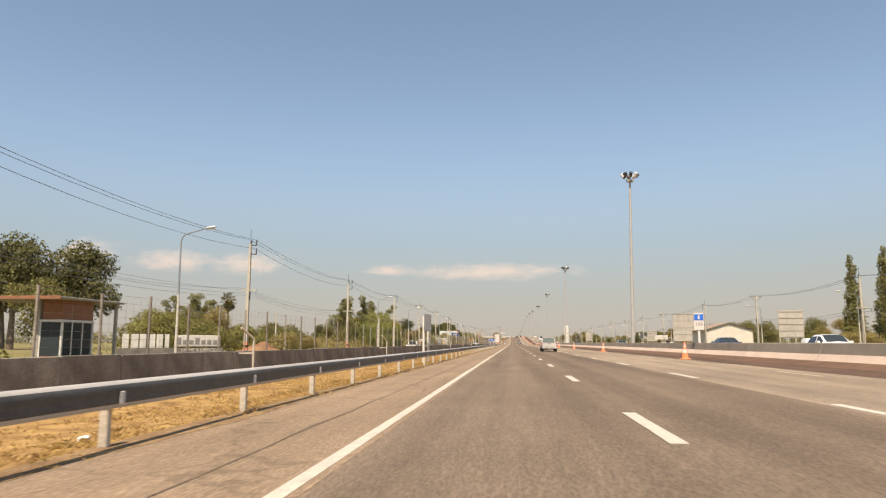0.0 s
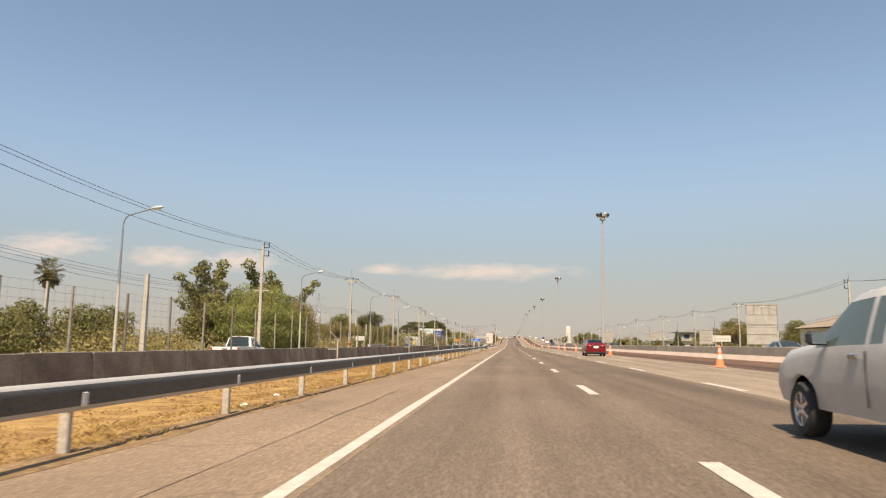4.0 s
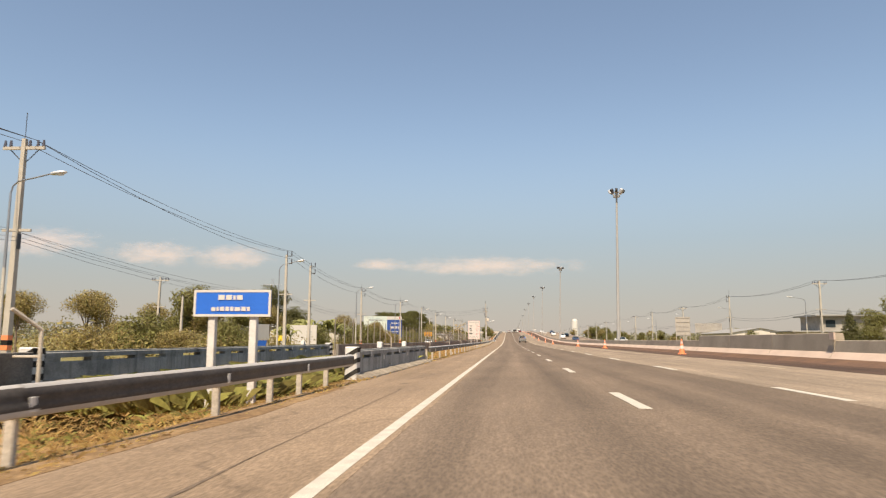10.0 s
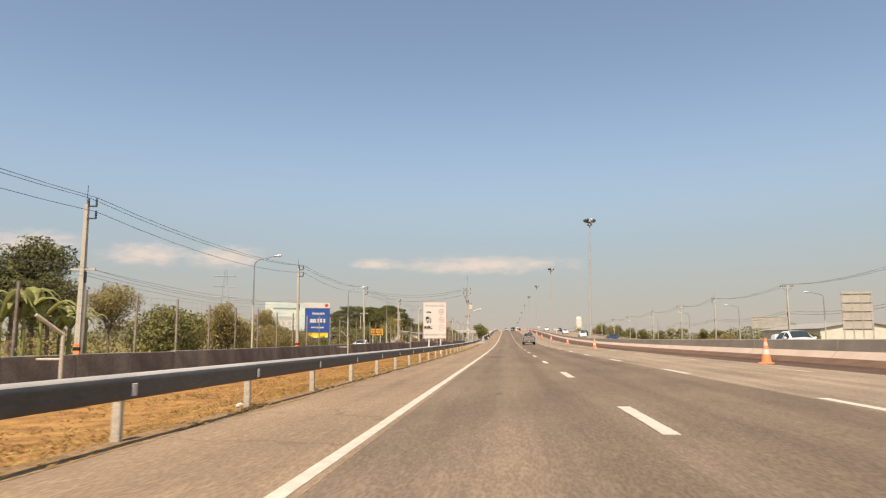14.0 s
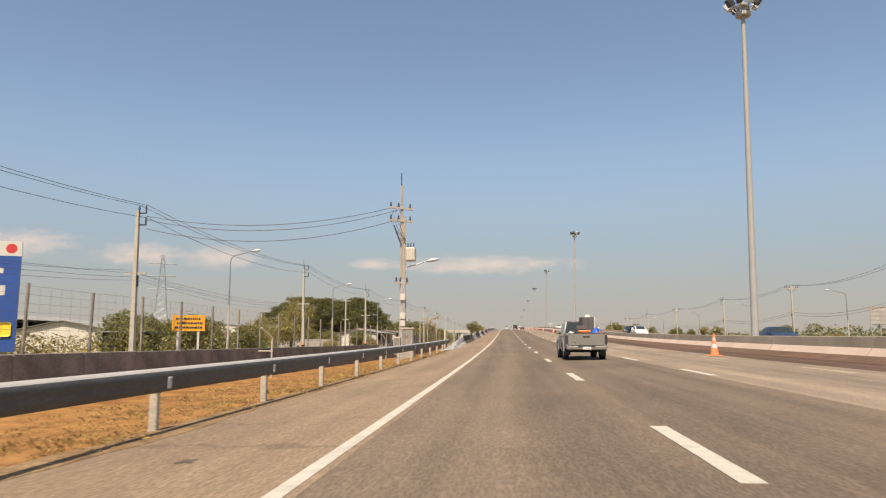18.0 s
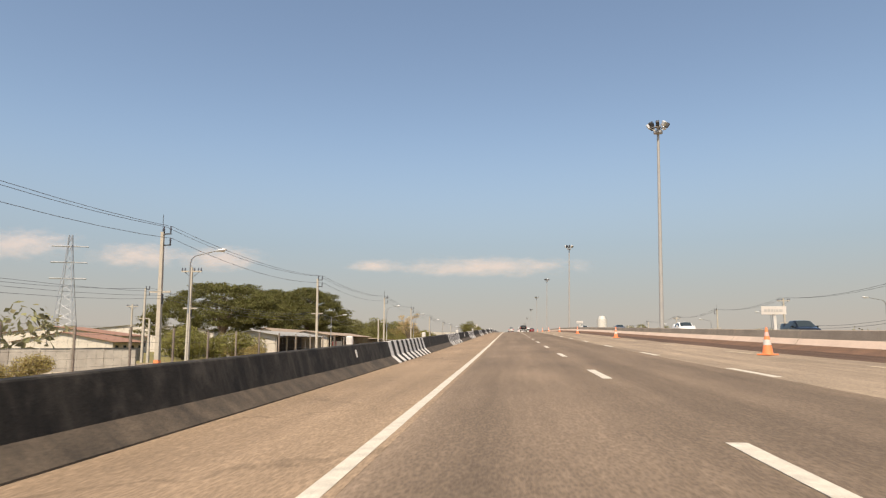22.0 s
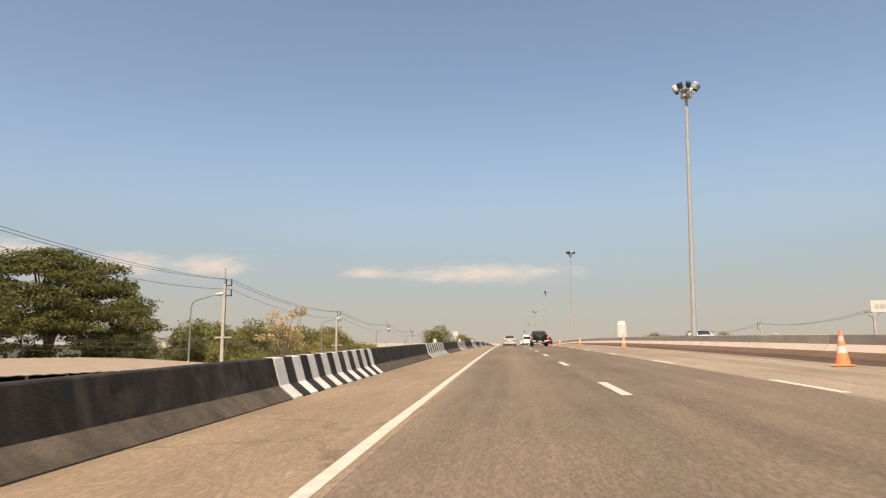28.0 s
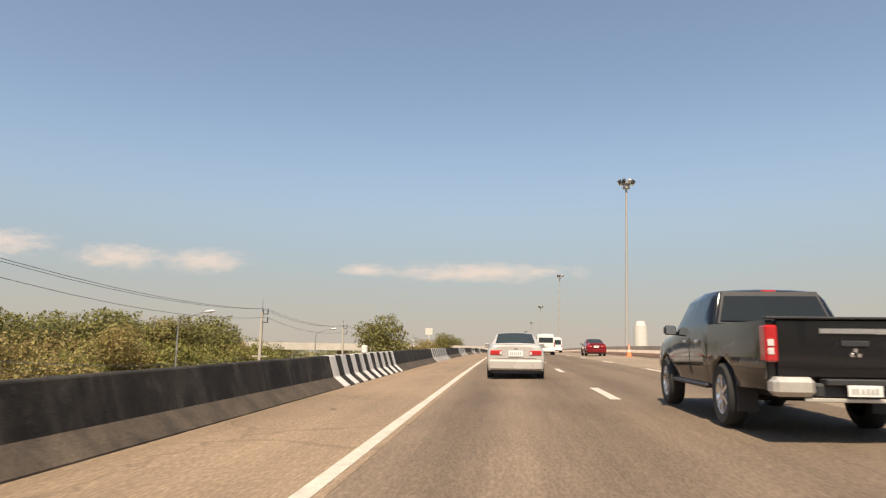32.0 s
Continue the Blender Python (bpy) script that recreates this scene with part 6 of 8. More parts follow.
put("airy", mk_airy, -13.5, 708, 0.9, 90, z=GROUND + 1.0)
put("round", mk_round, -17, 780, 1.0, 90, sz=1.2, z=GROUND)
put("round", mk_round, -19, 830, 1.1, 190, sz=1.3, z=GROUND)
# right side
con = conifer()
con.matrix_basis = pose(72.4, 156, GROUND)
for x, y, s in ((77, 150, 0.9), (80, 158, 1.1)):
    o_ = copy_thing(con, Matrix())
    o_.matrix_basis = Matrix.LocRotScale((x, y, GROUND), Euler((0, 0, x)), (s, s, s))
for x, y, s, tn in ((74, 212, 0.8, 0), (81, 213, 1.02, 60), (88, 215, 0.92, 120), (60, 142, 0.55, 200), (96, 214, 1.0, 300), (73, 264, 0.85, 210), (88, 272, 1.0, 0), (92, 285, 0.95, 70), (82, 341, 1.2, 0), (88, 352, 1.1, 90), (76, 345, 0.85, 200), (72, 308, 1.0, 30), (66, 300, 0.85, 130), (100, 330, 1.1, 60), (64, 318, 0.7, 170), (110, 460, 0.6, 0), (70, 520, 0.55, 80), (86, 560, 0.6, 160), (62, 640, 0.6, 200), (74, 650, 0.75, 10), (84, 700, 0.8, 300), (105, 722, 1.05, 40), (113, 727, 0.95, 140), (100, 728, 0.8, 220), (66, 790, 1.2, 0), (71, 800, 1.35, 80), (78, 790, 1.25, 160), (86, 812, 1.3, 240), (94, 800, 1.1, 300), (60, 850, 1.3, 30), (104, 1031, 1.9, 20), (112, 1025, 1.7, 110)):
    key = "airy" if int(x) % 3 == 0 else "round"
    put(key, mk_airy if key == "airy" else mk_round, x, y, s, tn)
cn = cone_tree()
cn.matrix_basis = pose(52.6, 302.5, GROUND)
rb = random.Random(44)
for k in range(34):
    y = rb.uniform(90, 520)
    put("bushd" if k % 2 else "bushg", mk_bushd if k % 2 else mk_bushg, rb.uniform(52, 78), y, rb.uniform(0.7, 1.3), rb.uniform(0, 360))


# dry scrub that fills the ground behind the fence
rs = np.random.RandomState(77)
sb_ = []
for k in range(260):
    y, x = rs.uniform(78, 432), -27 - 38 * rs.rand() ** 1.5
    h = rs.uniform(0.9, 2.3) * (1 + 0.012 * (-27 - x))
    sb_.append((x, y, GROUND + h * 0.45, h * rs.uniform(0.8, 1.5), h * rs.uniform(0.8, 1.5), h * 0.6))
V, F = leaf_cloud(sb_, 42000, 0.14, 78, shell=0.5)
tagged(raw("scrub", V, F, L_OLIVE), "dry olive scrub behind the wire fence", "scrub", kind="stuff")


# far woods: many small clumps
def far_woods(name, label, rows, seed):
    r = np.random.RandomState(seed)
    blobs = []
    for x0, x1, y0, y1, n, h0, h1 in rows:
        for k in range(n):
            h = h0 + (h1 - h0) * r.rand()
            w = h * (0.45 + 0.35 * r.rand())
            blobs.append((x0 + (x1 - x0) * r.rand(), y0 + (y1 - y0) * r.rand(), GROUND + h * 0.52, w, w, h * 0.52))
    V, F = leaf_cloud(blobs, len(blobs) * 150, 0.75, seed, shell=0.7)
    return tagged(raw(name, V, F, L_FAR), label, "woods", kind="stuff")


far_woods("far_woods", "hazy distant line of low green trees", [(-420, -90, 420, 1000, 150, 5, 11), (-500, -40, 1000, 1500, 150, 7, 13), (-150, -60, 720, 900, 60, 5, 10)], 51)
far_woods("far_woods", "hazy distant trees across the fields", [(95, 420, 330, 900, 150, 4, 9), (50, 500, 900, 1500, 170, 6, 11), (-40, 60, 1350, 1600, 40, 8, 13)], 52)


# ---- signs ----
def bars(parent, x0, x1, y, z0, z1, rows, material, seed=1, name="text_bar"):
    """Rows of short bars that stand for unreadable writing, on a face looking towards -y."""
    r = random.Random(seed)
    h = (z1 - z0) / rows
    for k in range(rows):
        zc = z1 - h * (k + 0.5)
        bm = bmesh.new()
        x, end = x0 + r.uniform(0, 0.12) * (x1 - x0), x1 - r.uniform(0, 0.15) * (x1 - x0)
        while x < end:
            w = r.uniform(0.25, 0.8) * h
            box(bm, x, min(end, x + w), y - 0.012, y - 0.006, zc - h * 0.24, zc + h * 0.24 * r.uniform(0.7, 1.2))
            x += w + h * 0.14
        part(name, bm, material, parent)


def sign(name, label, x, y, z, turn, w, h, bottom, face, legs, leg_mat=None, edge=None, category="sign"):
    s = thing(name, label, category, (x, y, z), turn)
    part("panel", boxed(-w / 2, w / 2, -0.004, 0.03, bottom, bottom + h, bevel=0.004), face, s)
    if edge:
        bm = bmesh.new()
        e = 0.05
        for a in ((-w / 2, w / 2, bottom, bottom + e), (-w / 2, w / 2, bottom + h - e, bottom + h), (-w / 2, -w / 2 + e, bottom + e, bottom + h - e), (w / 2 - e, w / 2, bottom + e, bottom + h - e)):
            box(bm, a[0], a[1], -0.009, -0.005, a[2], a[3])
        part("border", bm, edge, s)
    for lx in legs:
        part("leg", boxed(lx - 0.075, lx + 0.075, 0.035, 0.185, -0.6, bottom + h * 0.85, bevel=0.01), leg_mat or M_WHITE, s)
    return s


g1 = sign("notice_board", "grey notice board on two white posts beside the rail", -6.35, 53.35, verge_z(-6.3, 53), 82, 2.1, 1.3, 2.35, M_SIGNGREY, (-0.75, 0.6))
bars(g1, -0.92, 0.92, -0.004, 2.5, 3.6, 6, M_SIGNWHITE, 3)
bs = sign("canal_sign", "blue rectangular name sign on two white posts", -5.95, 203, -0.45, 0, 1.68, 0.56, 1.97, M_SIGNBLUE, (-0.45, 0.45), edge=M_SIGNWHITE)
bars(bs, -0.35, 0.3, -0.004, 2.27, 2.47, 1, M_SIGNWHITE, 5)
bars(bs, -0.55, 0.55, -0.004, 2.04, 2.22, 1, M_SIGNWHITE, 6)
ss = sign("speed_limit_sign", "large white speed limit board with vehicle pictures and pink border", -7.42, 337, verge_z(-7.4, 337), 0, 2.42, 3.82, 1.27 - verge_z(-7.4, 337), M_SIGNWHITE, (-0.62, 0.62), edge=M_SIGNPINK)
b0 = 1.27 - verge_z(-7.4, 337)
M_GREYINK = mat("grey_lettering", (0.22, 0.2, 0.19), 0.6, 0, 0.1, 2, 0, 20)
words("\u0e1b\u0e49\u0e32\u0e22\u0e08\u0e33\u0e01\u0e31\u0e14\u0e04\u0e27\u0e32\u0e21\u0e40\u0e23\u0e47\u0e27", 0.285, M_GREYINK, ss, pose(0, -0.011, b0 + 3.44, 90, 0, 0))
words("\u0e23\u0e16\u0e0a\u0e49\u0e32\u0e0a\u0e34\u0e14\u0e0b\u0e49\u0e32\u0e22\u0e22\u0e01\u0e40\u0e27\u0e49\u0e19\u0e41\u0e0b\u0e07", 0.265, M_GREYINK, ss, pose(0, -0.011, b0 + 0.4, 90, 0, 0))
for num, zc in (("120", 2.78), ("100", 1.95), ("80", 1.12)):
    bm = bmesh.new()
    for k in range(28):
        a0, a1 = 2 * math.pi * k / 28, 2 * math.pi * (k + 1) / 28
        vs = [bm.verts.new((0.72 + r * math.cos(a), -0.009, b0 + zc + r * math.sin(a))) for r, a in ((0.262, a0), (0.288, a0), (0.288, a1), (0.262, a1))]
        bm.faces.new(vs)
    part("red_ring", bm, M_SIGNRED, ss)
    words(num, 0.25, M_GREYINK, ss, pose(0.72, -0.011, b0 + zc, 90, 0, 0), name="number")


def side_picture(kind, zc):
    """Flat side view of a vehicle on the speed limit board."""
    bm = bmesh.new()
    y0, y1 = -0.012, -0.006

    def cab(x):
        # outlined cab with a window, facing right
        box(bm, x, x + 0.02, y0, y1, zc - 0.08, zc + 0.17)
        box(bm, x, x + 0.12, y0, y1, zc + 0.155, zc + 0.17)
        box(bm, x + 0.18, x + 0.2, y0, y1, zc - 0.08, zc + 0.06)
        box(bm, x, x + 0.2, y0, y1, zc - 0.09, zc - 0.02)
        bm.verts.ensure_lookup_table()
        rod(bm, (x + 0.115, (y0 + y1) / 2, zc + 0.16), (x + 0.19, (y0 + y1) / 2, zc + 0.05), 0.01, seg=4)
    if kind == "car":
        box(bm, -0.93, -0.37, y0, y1, zc - 0.05, zc + 0.03)
        box(bm, -0.78, -0.5, y0, y1, zc + 0.03, zc + 0.06)
        box(bm, -0.86, -0.45, y0, y1, zc - 0.065, zc - 0.05)
        wheels, r = (-0.82, -0.47), 0.05
    elif kind == "truck":
        box(bm, -0.95, -0.6, y0, y1, zc - 0.05, zc + 0.19)
        cab(-0.58)
        wheels, r = (-0.87, -0.48), 0.06
    elif kind == "bus":
        box(bm, -0.97, -0.36, y0, y1, zc + 0.13, zc + 0.15)
        box(bm, -0.84, -0.62, y0, y1, zc - 0.07, zc + 0.03)
        box(bm, -0.54, -0.36, y0, y1, zc - 0.07, zc + 0.03)
        for k in range(7):
            box(bm, -0.97 + 0.098 * k, -0.952 + 0.098 * k, y0, y1, zc - 0.07, zc + 0.13)
        wheels, r = (-0.76, -0.46), 0.06
    else:
        box(bm, -1.1, -0.87, y0, y1, zc - 0.05, zc + 0.2)
        box(bm, -0.8, -0.47, y0, y1, zc - 0.05, zc + 0.2)
        cab(-0.45)
        wheels, r = (-1.05, -0.92, -0.75, -0.62, -0.36), 0.045
    for wx in wheels:
        rod(bm, (wx, y0, zc - 0.09), (wx, y1, zc - 0.09), r, seg=12)
    part("vehicle_picture", bm, M_INK, ss)


side_picture("car", b0 + 2.78)
side_picture("truck", b0 + 2.1)
side_picture("bus", b0 + 1.75)
side_picture("trailer", b0 + 1.1)
os_ = sign("work_sign", "orange rectangular roadworks sign on two white posts", -23.0, 387.4, GROUND, 26, 2.25, 1.15, 2.35, M_SIGNORANGE, (-0.7, 0.7))
bars(os_, -1.0, 1.0, -0.004, 2.45, 3.4, 3, M_INK, 12)
wb = thing("white_hoarding", "blank white hoarding panel with faint marks", "billboard", (-28.9, 284.8, GROUND), -28)
part("panel", boxed(-2.6, 2.6, -0.03, 0.03, 0.7, 3.35), M_SIGNWHITE, wb)
for lx in (-2.3, 0, 2.3):
    part("leg", boxed(lx - 0.06, lx + 0.06, 0.035, 0.15, -0.4, 3.3), M_POSTW, wb)
bars(wb, 0.6, 1.9, -0.03, 1.2, 2.6, 4, M_SIGNGREY, 14)
part("base_board", boxed(-1.6, 1.8, -0.1, -0.04, 0.15, 0.55), M_SIGNWHITE, wb)
db = thing("dark_board", "dark grey notice board on thin posts", "sign", (-27.8, 264.9, GROUND), 62)
part("panel", boxed(-1.25, 1.25, -0.02, 0.02, 1.3, 3.05), M_SIGNGREY, db)
part("poster", boxed(-0.6, 0.9, -0.03, -0.022, 0.6, 1.25), M_SIGNBLUE, db)
for lx in (-1.15, 1.15):
    part("leg", boxed(lx - 0.04, lx + 0.04, 0.022, 0.1, -0.4, 3.0), M_POSTW, db)
ysn = sign("yellow_board", "small yellow board standing in the grass", -26.6, 268.5, GROUND, 10, 0.9, 0.6, 1.2, M_YELLOW, (0.0,))
sg = sign("lane_sign", "white sign with a blue panel on the median", 12.85, 49.3, road_z(49, 12.8) + 0.85, 0, 0.64, 1.15, 0.9, M_SIGNWHITE, (0.0,))
part("blue_panel", boxed(-0.3, 0.3, -0.016, -0.006, 1.55, 1.95), M_SIGNBLUE, sg)
part("white_arrow", boxed(-0.06, 0.06, -0.022, -0.017, 1.62, 1.88), M_SIGNWHITE, sg)
words("105", 0.34, M_GREYINK, sg, pose(0, -0.012, 1.26, 90, 0, 0), name="number")
for y in (449.3, 549.2):
    ms = sign("distance_sign", "small white plate with grey writing on a median post", 13.3, y, road_z(y, 13.3) + 0.5, 0, 1.24, 0.42, 1.05, M_SIGNWHITE, (0.05,))
    bars(ms, -0.52, 0.5, -0.004, 1.13, 1.4, 1, M_SIGNGREY, 16)
sq = sign("square_sign", "small white square sign on a tall pole", -16.1, 740, GROUND, 0, 1.5, 1.4, 10.4, M_SIGNWHITE, (0.0,))
part("picture", boxed(-0.3, 0.3, -0.016, -0.006, 9.0, 9.6), M_SIGNGREY, sq)
two = sign("field_sign", "small white sign on two posts in the field", -24.6, 190.7, GROUND, 10, 1.65, 0.7, 1.75, M_SIGNWHITE, (-0.6, 0.6))

# billboard with a house picture
bb = thing("billboard", "wide billboard with a pale house picture and dark blue panel", "billboard", (-34.0, 375.65, GROUND), 23)
part("backing", boxed(-5.25, 5.25, 0.0, 0.12, 1.0, 7.65), M_SIGNGREY, bb)
M_SKYPRINT = mat("print_sky", (0.5, 0.62, 0.62), 0.5, 0, 0.1, 0.4, 0, 20, col2=(0.7, 0.68, 0.55))
part("picture_sky", boxed(-5.25, 1.15, -0.01, -0.002, 3.0, 7.65), M_SKYPRINT, bb)
part("picture_lawn", boxed(-5.25, 1.15, -0.011, -0.002, 1.6, 2.98), mat("print_green", (0.12, 0.22, 0.1), 0.5, 0, 0.3, 0.8, 0, 20), bb)
part("picture_pool", boxed(-5.25, 1.15, -0.012, -0.002, 1.0, 1.58), mat("print_blue", (0.1, 0.3, 0.5), 0.5, 0, 0.2, 0.8, 0, 20), bb)
hs_ = part("picture_house", boxed(-3.6, -0.7, -0.016, -0.012, 2.3, 4.7), M_SIGNWHITE, bb)
bm = boxed(-3.9, -0.4, -0.02, -0.017, 4.7, 5.0)
box(bm, -3.4, -0.9, -0.02, -0.017, 5.0, 5.35)
box(bm, -3.75, -0.55, -0.02, -0.017, 3.45, 3.6)
part("picture_roof", bm, M_SIGNGREY, bb)
for k in range(6):
    part("picture_window", boxed(-3.4 + 0.9 * (k % 3), -2.9 + 0.9 * (k % 3), -0.021, -0.017, 2.6 + 1.15 * (k // 3), 3.3 + 1.15 * (k // 3)), M_SIGNGREY, bb)
bars(bb, -4.0, 0.2, -0.01, 6.3, 6.9, 1, M_GREYINK, 21)
part("blue_field", boxed(1.15, 5.25, -0.012, -0.002, 1.0, 6.75), M_NAVY, bb)
part("white_field", boxed(1.15, 5.25, -0.012, -0.002, 6.75, 7.65), M_SIGNWHITE, bb)
bars(bb, 2.1, 4.4, -0.012, 5.5, 6.2, 1, M_SIGNWHITE, 22)
bars(bb, 1.6, 5.0, -0.012, 4.0, 5.4, 1, M_SIGNWHITE, 23)
bars(bb, 2.0, 4.6, -0.012, 3.3, 3.8, 1, M_SIGNWHITE, 24)
part("yellow_pill", boxed(1.5, 5.0, -0.022, -0.013, 1.9, 2.75, bevel=0.1), M_YELLOW, bb)
bm = bmesh.new()
rod(bm, (4.7, -0.02, 7.2), (4.7, -0.013, 7.2), 0.3, seg=14)
part("red_emblem", bm, M_SIGNRED, bb)
for lx in (-4.5, -1.5, 1.5, 4.5):
    part("leg", boxed(lx - 0.12, lx + 0.12, 0.13, 0.35, -0.5, 7.4), M_POSTW, bb)
    part("brace", rodded((lx, 0.2, 6.0), (lx, 3.0, -0.3), 0.06, seg=5), M_POSTW, bb)

# ---- gate house and lettered sign of the estate ----
bt = thing("gate_house", "small gate house with brown cladding, dark glazing and thin flat roof", "gate house", (-30.0, 41.6, GROUND))
part("roof", boxed(-3.4, 2.6, -1.6, 5.6, 4.1, 4.24, bevel=0.03), M_CONCRETE, bt)
part("roof_edge", boxed(-3.46, 2.66, -1.66, -1.6, 4.06, 4.27, bevel=0.01), M_BROWN, bt)
part("upper_wall", boxed(0.55, 1.9, -0.2, 3.0, 2.85, 4.1), M_BROWN, bt)
part("lintel", boxed(0.4, 1.98, -0.28, 3.06, 2.7, 2.85, bevel=0.01), M_WHITE, bt)
for x_, y_ in ((0.4, -0.26), (1.84, -0.26), (0.4, 2.9), (1.84, 2.9)):
    part("corner_post", boxed(x_, x_ + 0.12, y_, y_ + 0.12, 0, 2.7), M_WHITE, bt)
part("pier", boxed(0.18, 0.4, -0.3, 0.1, 0, 4.1), M_CONCRETE, bt)
part("back_wall", boxed(0.42, 0.5, -0.14, 2.9, 0, 2.7), M_CONCRETE, bt)
part("counter_wall", boxed(0.52, 1.9, -0.24, -0.16, 0, 0.55), M_BROWN, bt)
part("counter_wall", boxed(1.84, 1.92, -0.14, 2.9, 0, 0.55), M_BROWN, bt)
part("window", boxed(0.52, 1.84, -0.22, -0.18, 0.55, 2.7), M_GLASS, bt)
part("window", boxed(1.86, 1.9, -0.14, 2.9, 0.55, 2.7), M_GLASS, bt)
for y_ in (0.8, 1.9):
    part("mullion", boxed(1.85, 1.93, y_ - 0.04, y_ + 0.04, 0.55, 2.7), M_WHITE, bt)
part("far_wall", boxed(0.52, 1.84, 2.92, 2.98, 0, 2.7), M_CONCRETE, bt)
for x_, y_ in ((-3.2, -1.2), (2.2, 5.2), (-3.2, 5.2)):
    part("column", boxed(x_ - 0.09, x_ + 0.09, y_ - 0.09, y_ + 0.09, 0, 4.1), M_CONCRETE, bt)
estate = thing("estate_sign", "white raised estate name letters standing on a low plinth", "sign", (-28.2, 60.45, GROUND + 0.5), 44)
part("plinth", boxed(-6.6, 2.4, -0.25, 0.25, -0.6, 0.42, bevel=0.02), M_WALL, estate)
# the name itself is reduced to plain blocks
for k in range(6):
    w = (0.5, 0.58, 0.5, 0.56, 0.5, 0.34)[k]
    part("letter_block", boxed(-6.2 + 0.7 * k, -6.2 + 0.7 * k + w, -0.08, 0.08, 0.45, 1.62, bevel=0.02), M_WHITE, estate)
part("name_panel", boxed(-1.9, 2.2, -0.1, 0.02, 0.55, 1.55, bevel=0.03), M_SIGNWHITE, estate)
for k in range(7):
    part("letter_block", boxed(-1.72 + 0.54 * k, -1.34 + 0.54 * k, -0.13, -0.102, 0.74, 1.12 + 0.22 * (k in (0, 3))), M_GREYINK, estate)
words("HOME & OFFICE", 0.42, M_SIGNWHITE, estate, pose(0.15, -0.27, 0.24, 90, 0, 0))
hedge = thing("hedge", "low clipped green hedge by the gate house", "hedge", (-29, 31, GROUND))
V, F = leaf_cloud([(0, -6 + 1.2 * k, 0.5, 0.7, 0.8, 0.55) for k in range(11)], 2600, 0.1, 71, shell=0.8)
raw("leaves", V, F, L_BRIGHT, hedge)
V, F = leaf_cloud([(0, -6 + 1.2 * k, 0.3, 0.5, 0.7, 0.3) for k in range(11)], 500, 0.14, 72, shell=0.2)
raw("inner_twigs", V, F, L_DARK, hedge)


# ---- sheds and houses ----
def shed(name, label, x0, x1, y0, y1, eave, ridge, roof, wall, open_side=True, posts=6, category="shed"):
    s = thing(name, label, category, ((x0 + x1) / 2, (y0 + y1) / 2, GROUND))
    w, l = (x1 - x0) / 2, (y1 - y0) / 2
    # corrugated roof, one sheet a side
    for side in (-1, 1):
        V, F = [], []
        n = max(12, int(2 * l / 0.9))
        for k in range(n + 1):
            y = -l - 0.5 + (2 * l + 1.0) * k / n
            lift = 0.05 * (k % 2)
            V += [(side * (w + 0.8), y, eave - 0.2 + lift), (0, y, ridge + lift), (side * (w + 0.8), y, eave - 0.26 + lift), (0, y, ridge - 0.06 + lift)]
        for k in range(n):
            a, b = 4 * k, 4 * k + 4
            F += [(a, a + 1, b + 1, b), (a + 2, b + 2, b + 3, a + 3), (a, b, b + 2, a + 2)]
        F += [(0, 2, 3, 1), (4 * n, 4 * n + 1, 4 * n + 3, 4 * n + 2)]
        raw("roof_sheet", V, F, roof, s)
    part("back_wall", boxed(-w, -w + 0.15, -l, l, 0, eave - 0.3), wall, s)
    for y in (-l, l - 0.15):
        part("end_wall", boxed(-w + 0.15, w - 0.2, y, y + 0.15, 0, eave - 0.3), wall, s)
        gable = bmesh.new()
        vs = [gable.verts.new((gx, gy, gz)) for gy in (y + 0.01, y + 0.14) for gx, gz in ((-w + 0.1, eave - 0.3), (w - 0.1, eave - 0.3), (w - 0.1, eave - 0.14), (0, ridge - 0.1), (-w + 0.1, eave - 0.14))]
        gable.faces.new(vs[:5])
        gable.faces.new(vs[9:4:-1])
        for k in range(5):
            gable.faces.new((vs[(k + 1) % 5], vs[k], vs[5 + k], vs[5 + (k + 1) % 5]))
        part("gable", gable, wall, s)
    if open_side:
        part("inner_wall", boxed(0, 0.12, -l + 0.15, l - 0.15, 0, eave - 0.3), M_DARKIN, s)
        # near-black sheet added in place of the shade inside the open shed
        for k in range(posts):
            y = -l + 0.1 + (2 * l - 0.2) * k / (posts - 1)
            part("post", boxed(w - 0.15, w, y - 0.08, y + 0.08, 0, eave - 0.15), M_POSTW, s)
        part("half_wall", boxed(w - 0.35, w - 0.2, -l + 0.15, l - 0.15, 0, eave * 0.35), M_CONCRETE, s)
    else:
        part("front_wall", boxed(w - 0.15, w, -l, l, 0, eave - 0.3), wall, s)
        for k in range(posts):
            y = -l + (2 * l) * (k + 0.5) / posts
            part("window", boxed(w + 0.004, w + 0.05, y - 0.6, y + 0.6, eave * 0.35, eave * 0.7), M_GLASS, s)
    return s


shed("long_shed", "long open market shed under a pale sheet roof", -44, -36.8, 524, 552, 3.7, 5.2, M_ROOF, M_PLASTER, True, 12)
shed("lean_shed", "low open-fronted shed with a grey sheet roof", -36, -29.5, 498, 519, 3.75, 4.25, M_ROOFGREY, M_PLASTER, True, 6)
shed("warehouse", "long low warehouse with a wide pale sheet roof", -64, -33.5, 556, 606, 4.0, 4.85, M_ROOF, M_PLASTER, True, 12, "warehouse")
shed("market_shed", "low open shed with a pale roof beside the frontage road", -36, -28.8, 520.6, 552, 4.1, 4.6, M_ROOF, M_PLASTER, True, 8)
shp = thing("shop_sign", "white and red shop sign board on the shed front", "sign", (-29.0, 527, GROUND), 70)
